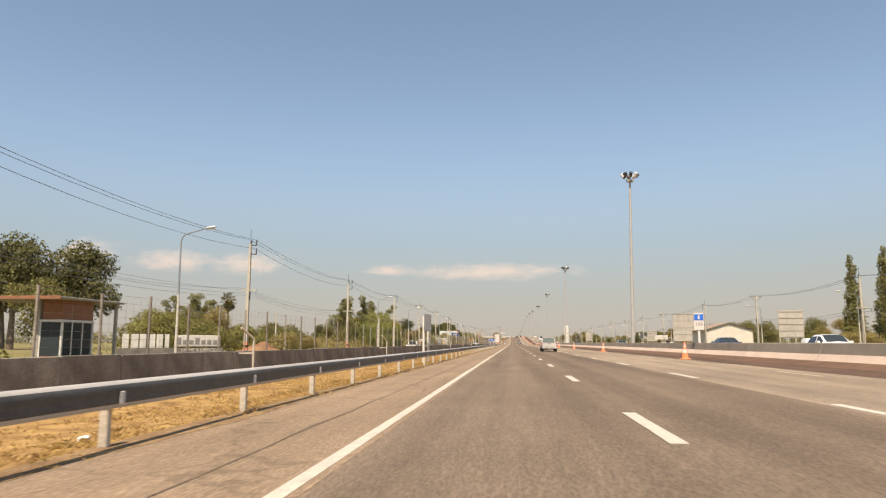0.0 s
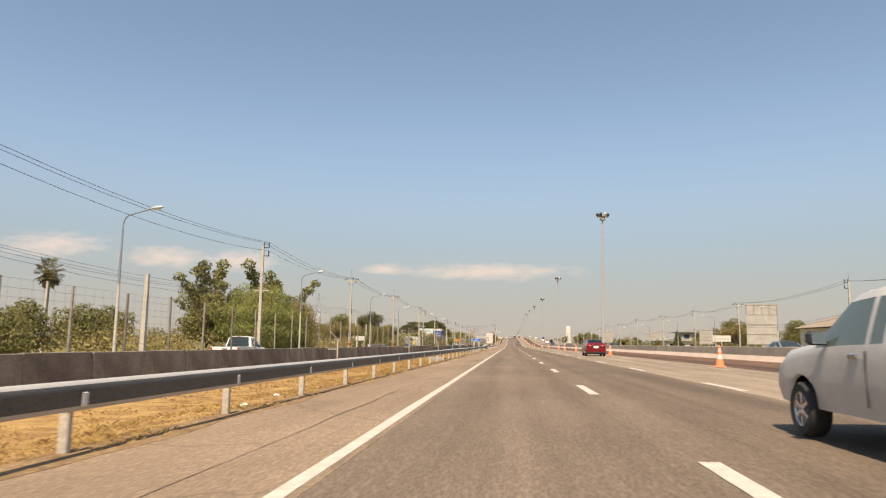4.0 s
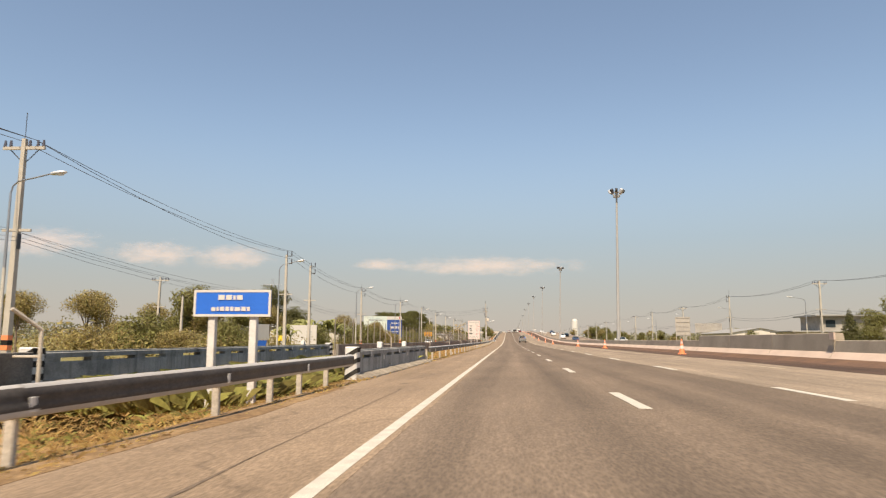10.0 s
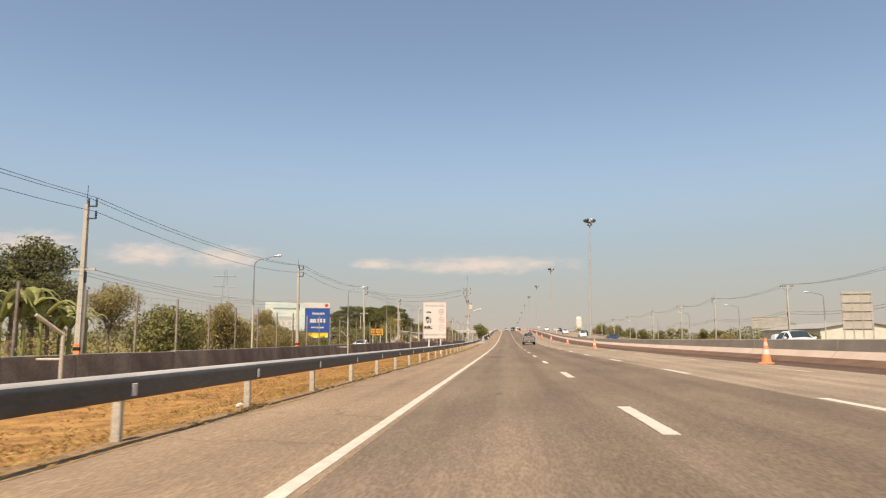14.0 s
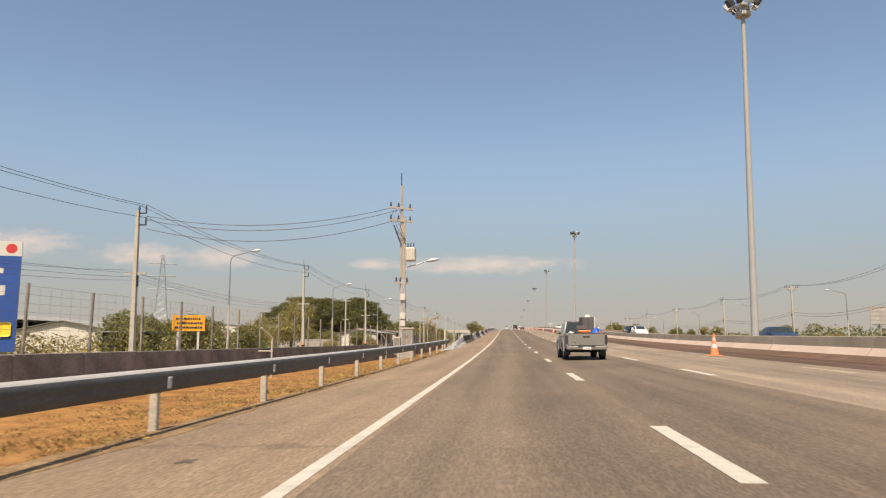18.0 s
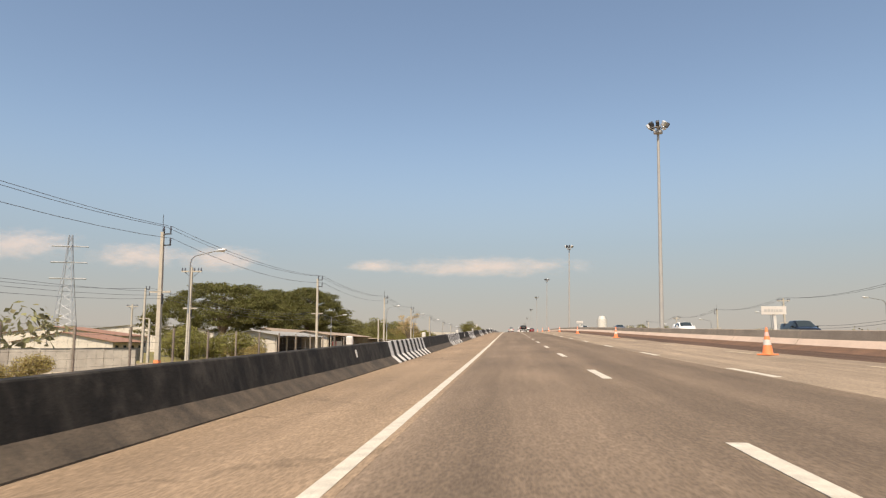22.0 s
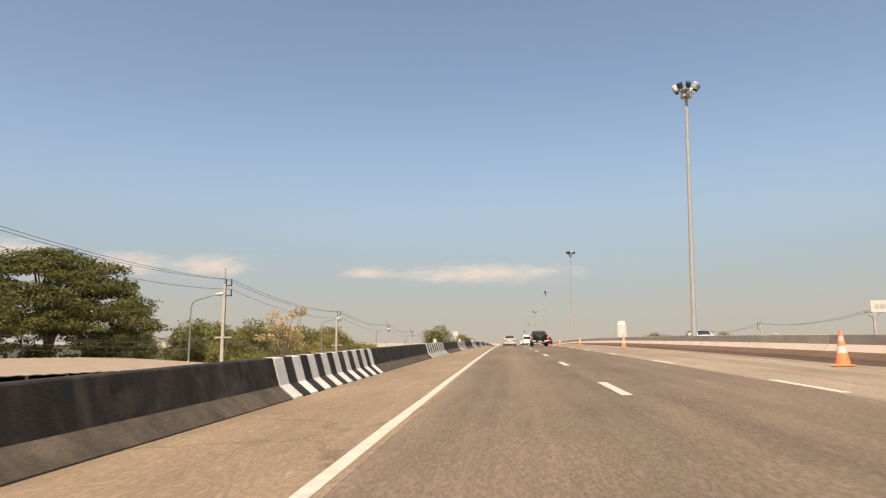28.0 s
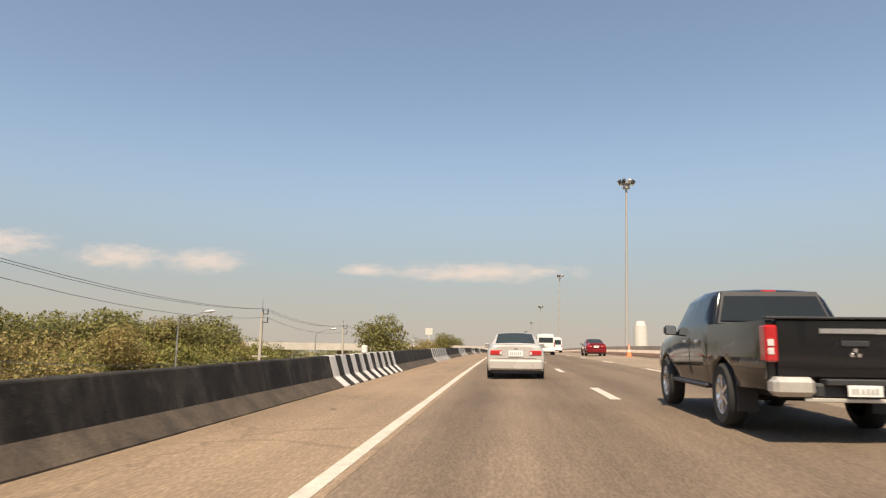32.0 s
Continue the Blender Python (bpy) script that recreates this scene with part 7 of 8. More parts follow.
part("panel", boxed(-1.5, 1.5, -0.03, 0.03, 2.2, 3.0), M_SIGNWHITE, shp)
part("red_patch", boxed(-1.45, -0.3, -0.045, -0.032, 2.25, 2.95), M_SIGNRED, shp)
part("post", boxed(-0.05, 0.05, 0.035, 0.12, -0.3, 2.9), M_POSTW, shp)
M_FADEDRED = mat("faded_red_sheet", (0.34, 0.06, 0.045), 0.7, 0, 0.2, 0.8, 0.2, 10)
M_GREEN_SHEET = mat("green_sheet", (0.05, 0.32, 0.09), 0.6, 0, 0.15, 0.6, 0.2, 8)
shed("green_shed", "bright green sheet-metal hut with a grey roof", -43, -38.2, 447, 454, 3.9, 4.25, M_ROOFGREY, M_GREEN_SHEET, False, 1, "hut")
shed("house", "low house with a red tiled roof behind a wall", -112, -88, 560, 573, 3.2, 5.2, M_ROOFRED, M_PLASTER, False, 4, "house")
shed("house", "white-walled house with a red tiled roof", -150, -108, 598, 612, 5.0, 7.6, M_ROOFRED, M_PLASTER, False, 4, "house")
shed("house", "grey-roofed bungalow among dry bushes", -70, -52, 430, 444, 3.0, 4.6, M_ROOFGREY, M_PLASTER, False, 3, "house")
shed("hall", "long white factory hall with a low grey roof", -150, -100, 640, 690, 7.5, 9.5, M_ROOFGREY, M_PLASTER, False, 5, "building")
shed("open_hall", "wide open hall with a thin grey roof in the field", -90, -70, 430, 415 + 40, 5.0, 6.0, M_ROOFGREY, M_PLASTER, True, 6, "building")
bwall = thing("block_wall", "low grey block garden wall by the houses", "wall", kind="structure")
for k in range(9):
    part("wall_panel", boxed(-57.2, -57, 471.4 + 5 * k, 476.35 + 5 * k, GROUND - 0.2, GROUND + 2.0 - 0.02 * (k % 3)), M_CONCRETE, bwall)
for k in range(8):
    part("wall_panel", boxed(-57.0 + 3 * k, -54.05 + 3 * k, 471.0, 471.18, GROUND - 0.2, GROUND + 2.0 - 0.02 * (k % 2)), M_CONCRETE, bwall)
    part("wall_post", boxed(-57.1 + 3 * k, -56.95 + 3 * k, 470.94, 471.0, GROUND - 0.2, GROUND + 2.06), M_CONCRETE, bwall)
yard = boxed(-51.8, -24.4, 436, 470.9, GROUND - 0.2, GROUND + 0.03)
tagged(part("yard", yard, mat("yard_dust", (0.4, 0.33, 0.25), 0.95, 0, 0.2, 0.3, 0.3, 8, col2=(0.48, 0.41, 0.32)), None), "pale dusty concrete yard before the garden wall", "yard", kind="structure")
lane = boxed(-47.5, -41.0, 484, 560, GROUND - 0.2, GROUND + 0.03)
tagged(part("side_lane", lane, M_LANE, None), "grey side lane leading away between poles", "road", kind="structure")
# right side
shed("hut", "white roadside hut with a pale pitched roof", 51.0, 63.0, 191, 205, 5.0, 6.9, M_ROOF, M_PLASTER, False, 3, "house")
rh = thing("hut", "low dark hut with a faded red side panel", "hut", (-29.9, 392.2, GROUND))
part("body", boxed(-2.6, 0.95, 0.06, 2.2, 0.0, 2.35, bevel=0.02), M_DARKIN, rh)
part("roof", boxed(-2.8, 1.1, -0.15, 2.4, 2.35, 2.45), M_ROOFGREY, rh)
for k in range(5):
    part("red_sheet", boxed(-0.95 + 0.38 * k, -0.59 + 0.38 * k, 0.0, 0.05, 1.0 - 0.75, 2.3), M_FADEDRED, rh)
hse = thing("house", "grey two-storey house with flat layered roofs", "house", (65, 336, GROUND))
part("lower_wall", boxed(-9.5, 8.5, -5, 5, -0.3, 3.2), M_PLASTER, hse)
part("lower_roof", boxed(-10.3, 9.3, -5.9, 5.9, 3.2, 3.5, bevel=0.04), M_ROOFGREY, hse)
part("upper_wall", boxed(-4.5, 8.0, -4.4, 4.6, 3.5, 6.3), M_CONCRETE, hse)
part("upper_roof", boxed(-5.6, 9.2, -5.4, 5.6, 6.3, 6.62, bevel=0.04), M_ROOFGREY, hse)
for k in range(5):
    part("window", boxed(-8.6 + 3.5 * k, -7.0 + 3.5 * k, -5.05, -5.004, 0.9, 2.3), M_GLASS, hse)
for k in range(3):
    part("window", boxed(-3.4 + 3.8 * k, -1.6 + 3.8 * k, -4.45, -4.404, 4.2, 5.6), M_GLASS, hse)
shed("house", "long low grey building among far trees", 80, 100, 450, 490, 4.5, 6.2, M_ROOFGREY, M_PLASTER, False, 5, "house")


def billboard_back(x, y, w, h, bottom, label):
    b = thing("billboard", label, "billboard", (x, y, GROUND), -8)
    part("sheet", boxed(-w / 2, w / 2, 0.0, 0.05, bottom, bottom + h), M_BOARD, b)
    n = max(3, int(w / 1.6))
    for k in range(n + 1):
        lx = -w / 2 + 0.1 + (w - 0.2) * k / n
        part("upright", boxed(lx - 0.07, lx + 0.07, -0.05, -0.004, -0.4, bottom + h), M_BOARDFRAME, b)
        if h > 6:
            part("hanger", boxed(lx - 0.09, lx + 0.09, -0.16, -0.08, bottom + h * 0.76, bottom + h + 0.05), M_ROOFGREY, b)
    for k in range(5):
        z = bottom + 0.2 + (h - 0.4) * k / 4
        part("rail", boxed(-w / 2, w / 2, -0.075, -0.054, z - 0.05, z + 0.05), M_BOARDFRAME, b)
    return b


M_BOARD = mat("weathered_sheet", (0.41, 0.375, 0.335), 0.8, 0.1, 0.2, 0.4, 0.1, 10)
M_BOARDFRAME = mat("weathered_frame", (0.4, 0.365, 0.32), 0.8, 0.1, 0.2, 0.6, 0.1, 10)
billboard_back(57.2, 241.3, 6.7, 9.3, 1.95, "back of a tall pale billboard with its frame")
billboard_back(41.0, 107.5, 3.4, 4.1, 2.2, "back of a weathered grey billboard by bushes")
billboard_back(52, 268, 3.4, 4.0, 2.0, "small pale sign board seen from behind")
billboard_back(36.2, 339, 2.9, 4.0, 2.4, "narrow pale double sign board from behind")
billboard_back(86, 500, 11, 4, 5.0, "wide pale hoarding on posts in the field")
ybd = sign("shop_board", "cream shop sign board on a white post beyond the road", 54.2, 262, GROUND, 0, 4.5, 1.6, 2.7, M_PLASTER, (0.0,))
bars(ybd, -1.8, 1.8, -0.004, 2.9, 4.0, 1, M_SIGNGREY, 31)
tower = thing("water_tower", "tall white cylindrical tower beyond the road", "tower", (75, 992, GROUND))
part("shaft", rodded((0, 0, 0), (0, 0, 23), 4.0, 3.8, seg=16), M_WHITE, tower, smooth=50)
part("cap", rodded((0, 0, 23), (0, 0, 25.5), 3.0, 2.4, seg=16), M_WHITE, tower, smooth=50)

# elevated road in the distance on the left
fly = thing("flyover", "pale concrete elevated road crossing the fields", "bridge", (-37.4, 773, GROUND), 37, kind="structure")
part("deck", boxed(-95, 40, -4, 4, 7.0, 7.8), M_PLASTER, fly)
part("parapet", boxed(-95, 40, -4.3, -4.02, 7.0, 8.7), M_PLASTER, fly)
for k in range(7):
    part("pier", boxed(-80 + 15 * k - 0.7, -80 + 15 * k + 0.7, -2, 2, -0.4, 7.0), M_CONCRETE, fly)

# clouds: far thin banks
def cloud(x, z, w, h, seed, label):
    m = bpy.data.materials.get("cloud_%d" % seed) or bpy.data.materials.new("cloud")
    m.use_nodes = True
    n, lk = m.node_tree.nodes, m.node_tree.links.new
    b = n["Principled BSDF"]
    b.inputs["Base Color"].default_value, b.inputs["Roughness"].default_value, b.inputs["Specular IOR Level"].default_value = (0.9, 0.68, 0.57, 1), 1, 0
    co = n.new("ShaderNodeTexCoord")
    sc = n.new("ShaderNodeMapping")
    sc.inputs["Scale"].default_value = (2 / w, 1, 2 / h)
    lk(co.outputs["Object"], sc.inputs["Vector"])
    ln = n.new("ShaderNodeVectorMath")
    ln.operation = "LENGTH"
    lk(sc.outputs["Vector"], ln.inputs[0])
    nz = n.new("ShaderNodeTexNoise")
    nz.inputs["Scale"].default_value, nz.inputs["Detail"].default_value, nz.inputs["Roughness"].default_value = 1.0, 8, 0.6
    mp = n.new("ShaderNodeMapping")
    mp.inputs["Location"].default_value = (seed * 3.7, 0, seed)
    mp.inputs["Scale"].default_value = (0.008, 1, 0.022)
    lk(co.outputs["Object"], mp.inputs["Vector"])
    lk(mp.outputs["Vector"], nz.inputs["Vector"])
    ad = n.new("ShaderNodeMath")
    ad.operation = "MULTIPLY_ADD"
    ad.inputs[1].default_value = 1.7
    lk(nz.outputs["Fac"], ad.inputs[0])
    sb = n.new("ShaderNodeMath")
    sb.operation = "MULTIPLY"
    sb.inputs[1].default_value = -1.25
    lk(ln.outputs["Value"], sb.inputs[0])
    lk(sb.outputs[0], ad.inputs[2])
    mr = n.new("ShaderNodeMapRange")
    mr.inputs["From Min"].default_value, mr.inputs["From Max"].default_value = -0.1, 0.75
    mr.inputs["To Max"].default_value = 0.3
    lk(ad.outputs[0], mr.inputs["Value"])
    ed = n.new("ShaderNodeMapRange")
    ed.interpolation_type = "SMOOTHSTEP"
    ed.inputs["From Min"].default_value, ed.inputs["From Max"].default_value = 0.97, 0.45
    lk(ln.outputs["Value"], ed.inputs["Value"])
    fade = n.new("ShaderNodeMath")
    fade.operation = "MULTIPLY"
    lk(mr.outputs["Result"], fade.inputs[0])
    lk(ed.outputs["Result"], fade.inputs[1])
    lk(fade.outputs[0], b.inputs["Alpha"])
    V = [(-w / 2, 0, -h / 2), (w / 2, 0, -h / 2), (w / 2, 0, h / 2), (-w / 2, 0, h / 2)]
    ob = raw("backdrop", V, [(0, 1, 2, 3)], m)
    ob.matrix_basis = pose(x, 4600 + 20 * seed, z)
    return tagged(ob, label, "cloud", kind="structure")


# directions of the banks as seen from the road
for az, el, w, h, seed in ((-2.0, 6.25, 24.0, 2.4, 1), (-29.0, 6.6, 10.0, 3.0, 2), (-23.2, 6.7, 9.5, 3.0, 5), (-37.0, 7.0, 11.0, 3.2, 3), (-11.0, 6.4, 6.5, 1.6, 4)):
    dist = 4300
    cloud(dist * math.tan(radians(az)), dist / math.cos(radians(az)) * math.tan(radians(el)), dist / math.cos(radians(az)) ** 2 * radians(w), dist / math.cos(radians(az)) * radians(h), seed, "thin pale cloud bank low over the horizon")


# ---- vehicles ----
def wheel(parent, x, y, r, w, side, spokes=6, rim=None):
    """A tyre with its rim; side is -1 for left, 1 for right."""
    V, F = lathe([(r * 0.62, -w / 2 + 0.01), (r * 0.9, -w / 2), (r * 0.985, -w * 0.36), (r, -w * 0.2), (r, w * 0.2), (r * 0.985, w * 0.36), (r * 0.9, w / 2), (r * 0.62, w / 2 - 0.01)], 28)
    t = raw("tyre", V, F, M_RUBBER, parent, smooth=40)
    t.matrix_basis = pose(x, y, r)
    V, F = lathe([(r * 0.64, side * (w / 2 - 0.012)), (r * 0.6, side * (w / 2 - 0.02)), (r * 0.56, side * w * 0.18), (r * 0.14, side * w * 0.22), (r * 0.12, side * w * 0.34), (0.001, side * w * 0.34)], 28)
    m = raw("rim", V, F, rim or M_RIM, t, smooth=40)
    for k in range(spokes):
        a = 2 * math.pi * k / spokes
        bm = bmesh.new()
        box(bm, side * w * 0.24, side * w * 0.42, -r * 0.06, r * 0.06, r * 0.1, r * 0.6)
        bmesh.ops.rotate(bm, verts=bm.verts, cent=(0, 0, 0), matrix=Matrix.Rotation(a, 3, "X"))
        part("spoke", bm, rim or M_RIM, t)
    V, F = lathe([(r * 0.55, side * w * 0.16), (0.001, side * w * 0.16)], 20)
    raw("brake_disc", V, F, M_UNDER, t)
    return t


SUB = 4


def shell(parent, stations, wheels, wr, pick, mats, labels, flat_below=-9.0):
    """Bodywork lofted through cross-sections; pick() says which part each panel belongs to."""
    R = wr + 0.07
    ys = {s[0] for s in stations}
    for yc in wheels:
        for f in (-1.0, -0.93, -0.75, -0.5, -0.2, 0.2, 0.5, 0.75, 0.93, 1.0):
            y = yc + R * f
            if stations[0][0] < y < stations[-1][0] and min(abs(y - q) for q in ys) > 0.012:
                ys.add(y)
    ys = sorted(ys)
    sy = [s[0] for s in stations]
    rings = []
    for y in ys:
        i = min(max(0, int(np.searchsorted(sy, y)) - 1), len(sy) - 2)
        f = (y - sy[i]) / (sy[i + 1] - sy[i])
        P = [[a[0] + (b[0] - a[0]) * f, a[1] + (b[1] - a[1]) * f] for a, b in zip(stations[i][1], stations[i + 1][1])]
        for yc in wheels:
            if abs(y - yc) < R - 1e-6:
                P[0][1] = max(P[0][1], wr + math.sqrt(R * R - (y - yc) ** 2))
        P[1][1] = max(P[1][1], P[0][1] + 0.02)
        P[2][1] = max(P[2][1], P[1][1] + 0.02)
        # round the section off between its corners, but not in an open load bed
        Q = [P[0]]
        for j in range(len(P) - 1):
            p0, p1, p2 = P[max(0, j - 1)], P[j], P[j + 1]
            p3 = P[j + 2] if j + 2 < len(P) else [-P[j][0], P[j][1]]
            for q in range(1, SUB + 1):
                u = q / SUB
                pt = [p1[c] + (p2[c] - p1[c]) * u for c in (0, 1)]
                if y > flat_below and j > 0:
                    lim = 0.3 * math.dist(p1, p2)
                    for c in (0, 1):
                        m1 = max(-lim * 2, min(lim * 2, (p2[c] - p0[c]) * 0.5))
                        m2 = max(-lim * 2, min(lim * 2, (p3[c] - p1[c]) * 0.5))
                        h = u * u * (3 - 2 * u)
                        pt[c] = p1[c] + (p2[c] - p1[c]) * h + (u ** 3 - 2 * u * u + u) * m1 + (u ** 3 - u * u) * m2
                Q.append(pt)
        rings.append([(-x, y, z) for x, z in Q] + [(x, y, z) for x, z in reversed(Q[:-1])])
    n = len(rings[0])
    verts = [v for ring in rings for v in ring]
    groups = {}
    for i in range(len(rings) - 1):
        for s in range(n - 1):
            key = pick((ys[i] + ys[i + 1]) / 2, (s if s < n // 2 else n - 2 - s) // SUB, s < n // 2)
            if key:
                groups.setdefault(key, []).append((i * n + s, i * n + s + 1, (i + 1) * n + s + 1, (i + 1) * n + s))
    groups.setdefault("body", [])
    out = {}
    for key, faces in groups.items():
        if key == "body":
            faces = faces + [tuple(range(n - 1, -1, -1)), tuple(range((len(rings) - 1) * n, len(rings) * n))] if "closed" in labels else faces
        used = sorted({i for f in faces for i in f})
        remap = {o: k for k, o in enumerate(used)}
        name = key.rstrip("LR_")
        out[key] = raw(name, [verts[o] for o in used], [tuple(remap[i] for i in f) for f in faces], mats[name], parent, smooth=38)
    return out


def plate(parent, y, z, w=0.42, h=0.17, facing=-1):
    p = part("number_plate", boxed(-w / 2, w / 2, y - 0.012, y + 0.004, z - h / 2, z + h / 2, bevel=0.004), M_PLATE, parent)
    for k, q in enumerate((-0.36, -0.24, -0.08, 0.06, 0.19, 0.32)):
        part("plate_bar", boxed(w * q - w * 0.045, w * q + w * 0.045, y - 0.018, y - 0.0125, z - h * 0.22, z + h * (0.26 if k % 2 else 0.2)), M_SIGNGREY, p)
    return p


def mirror(parent, x, y, z, side, m):
    bm = boxed(-0.09, 0.09, -0.07, 0.09, -0.07, 0.08, bevel=0.035)
    bmesh.ops.translate(bm, verts=bm.verts, vec=(x + side * 0.12, y, z))
    o = part("wing_mirror", bm, m, parent)
    part("mirror_glass", boxed(x + side * 0.12 - 0.072, x + side * 0.12 + 0.072, y - 0.078, y - 0.072, z - 0.055, z + 0.065), M_CHROME, o)
    part("mirror_stalk", boxed(min(x, x + side * 0.1), max(x, x + side * 0.1), y - 0.02, y + 0.04, z - 0.07, z - 0.02), m, o)


def car_paint(name, col, metal=0.3, rough=0.28, var=0.06, coat=0.15):
    return mat(name, col, rough, metal, var, 1.3, 0.0, 50, spec=0.4, coat=coat)


def sedan(label, paint, L=4.45, W=1.7, H=1.38, lights=None, boot=0.98, glass=None, group="", rim=None, category="car", fast=False):
    """A four-door saloon, nose towards +y."""
    c = thing("saloon_car", label, category, group=group)
    w, h, g = W / 2, H / 1.38, L / 4.45
    gl = glass or M_GLASS

    def ring(y, sill, mid, belt, top, roof, ctr):
        return (y * g, [[a * w, b * h] for a, b in (sill, mid, belt, top, roof, ctr)])
    st = [ring(-2.22, (0.78, 0.3), (0.86, 0.5), (0.84, 0.72), (0.72, 0.9), (0.6, 0.93), (0, 0.95)),
          ring(-2.17, (0.9, 0.24), (0.96, 0.5), (0.93, 0.76), (0.8, boot - 0.03), (0.66, boot), (0, boot + 0.015)),
          ring(-1.95, (0.94, 0.22), (1.0, 0.52), (0.96, 0.82), (0.82, boot), (0.66, boot + 0.015), (0, boot + 0.03)),
          ring(-1.42, (0.95, 0.22), (1.0, 0.54), (0.965, 0.86), (0.84, boot), (0.7, boot + 0.01), (0, boot + 0.035)),
          ring(-1.30, (0.95, 0.22), (1.0, 0.54), (0.965, 0.87), (0.85, 1.0), (0.71, 1.03), (0, 1.05)),
          ring(-0.74, (0.95, 0.22), (1.0, 0.54), (0.965, 0.89), (0.74, 1.24), (0.62, 1.33), (0, 1.36)),
          ring(-0.62, (0.95, 0.22), (1.0, 0.54), (0.965, 0.89), (0.73, 1.26), (0.62, 1.345), (0, 1.375)),
          ring(0.02, (0.95, 0.22), (1.0, 0.54), (0.965, 0.89), (0.73, 1.28), (0.63, 1.355), (0, 1.38)),
          ring(0.10, (0.95, 0.22), (1.0, 0.54), (0.965, 0.89), (0.73, 1.28), (0.63, 1.355), (0, 1.38)),
          ring(0.42, (0.95, 0.22), (1.0, 0.54), (0.965, 0.88), (0.74, 1.25), (0.63, 1.33), (0, 1.36)),
          ring(1.12, (0.95, 0.22), (1.0, 0.54), (0.96, 0.86), (0.86, 0.92), (0.72, 0.95), (0, 0.99)),
          ring(1.75, (0.94, 0.22), (0.99, 0.52), (0.93, 0.74), (0.84, 0.82), (0.66, 0.85), (0, 0.88)),
          ring(2.14, (0.86, 0.22), (0.93, 0.45), (0.86, 0.62), (0.76, 0.69), (0.6, 0.71), (0, 0.73)),
          ring(2.24, (0.7, 0.26), (0.8, 0.42), (0.72, 0.56), (0.62, 0.6), (0.5, 0.62), (0, 0.63))]

    if fast:
        # high short tail and a long raked rear window
        st[0] = ring(-2.2, (0.8, 0.36), (0.9, 0.56), (0.84, 0.78), (0.72, 0.93), (0.6, 0.98), (0, 1.01))
        st[1] = ring(-2.16, (0.9, 0.26), (0.96, 0.54), (0.94, 0.84), (0.82, 1.05), (0.66, 1.08), (0, 1.1))
        st[2] = ring(-1.98, (0.94, 0.22), (1.0, 0.54), (0.96, 0.88), (0.82, 1.045), (0.66, 1.07), (0, 1.09))
        st[3] = ring(-1.74, (0.95, 0.22), (1.0, 0.55), (0.965, 0.9), (0.83, 1.04), (0.68, 1.06), (0, 1.08))
        st[4] = ring(-1.68, (0.95, 0.22), (1.0, 0.55), (0.965, 0.9), (0.83, 1.05), (0.68, 1.08), (0, 1.1))
    glass_end = -1.68 if fast else -1.30

    def pick(y, s, left):
        y = y / g
        tag = "L" if left else "R"
        if s == 2 and (-1.3 if fast else -1.05) < y < 0.85 and not 0.02 < y < 0.10:
            return ("rear_side_window" if y < 0.05 else "front_side_window") + "_" + tag
        if s == 4 and glass_end < y < -0.74:
            return "rear_window"
        if s == 4 and 0.42 < y < 1.12:
            return "windscreen"
        return "body"
    mats = {"body": paint, "rear_side_window": gl, "front_side_window": gl, "rear_window": gl, "windscreen": gl}
    wr = 0.3 * h
    shell(c, st, (-1.3 * g, 1.32 * g), wr, pick, mats, ("closed",))
    part("underbody", boxed(-w * 0.82, w * 0.82, -2.1 * g, 2.1 * g, 0.18, 0.5), M_UNDER, c)
    part("rear_bumper", boxed(-w * 0.93, w * 0.93, -2.27 * g, -2.05 * g, 0.26 * h, 0.56 * h, bevel=0.05), paint, c)
    part("bumper_valance", boxed(-w * 0.86, w * 0.86, -2.2 * g, -2.0 * g, 0.17, 0.27 * h, bevel=0.02), M_BLACKPLASTIC, c)
    if fast:
        part("lower_apron", boxed(-w * 0.8, w * 0.8, -2.29 * g, -2.1 * g, 0.22 * h, 0.37 * h, bevel=0.03), M_UNDER, c)
        part("light_bar", boxed(-w * 0.5, w * 0.5, -2.215 * g, -2.17 * g, 0.875 * h, 0.9 * h, bevel=0.008), M_CHROME, c)
    part("boot_seam", boxed(-w * 0.7, w * 0.7, -2.226 * g, -2.2 * g, 0.6 * h, 0.606 * h), M_UNDER, c)
    for sx in (-1, 1):
        bm = boxed(sx * w * 0.9, sx * w * 0.5, -2.24 * g, -2.02 * g, 0.83 * h, 0.945 * h, bevel=0.03) if fast else boxed(sx * w * 0.88, sx * w * 0.46, -2.24 * g, -2.1 * g, 0.69 * h, 0.83 * h, bevel=0.02)
        o = part("tail_light", bm, lights or M_REDLIGHT, c)
        part("indicator_lens", boxed(sx * w * 0.68, sx * w * 0.52, -2.247 * g, -2.241 * g, 0.85 * h, 0.88 * h) if fast else boxed(sx * w * 0.55, sx * w * 0.47, -2.247 * g, -2.241 * g, 0.71 * h, 0.8 * h), M_CLEAR, o)
        mirror(c, sx * w * 0.93, 0.72 * g, 0.95 * h, sx, paint)
        for yd in (0.06, -0.95):
            part("door_handle", boxed(sx * w * 0.985, sx * (w * 0.985 + 0.025), yd * g + 0.02, yd * g + 0.2, 0.76 * h, 0.79 * h), paint, c)
        part("headlight", boxed(sx * w * 0.5, sx * w * 0.86, 2.08 * g, 2.2 * g, 0.53 * h, 0.64 * h, bevel=0.02), M_CLEAR, c)
    plate(c, -2.232 * g, 0.74 * h)
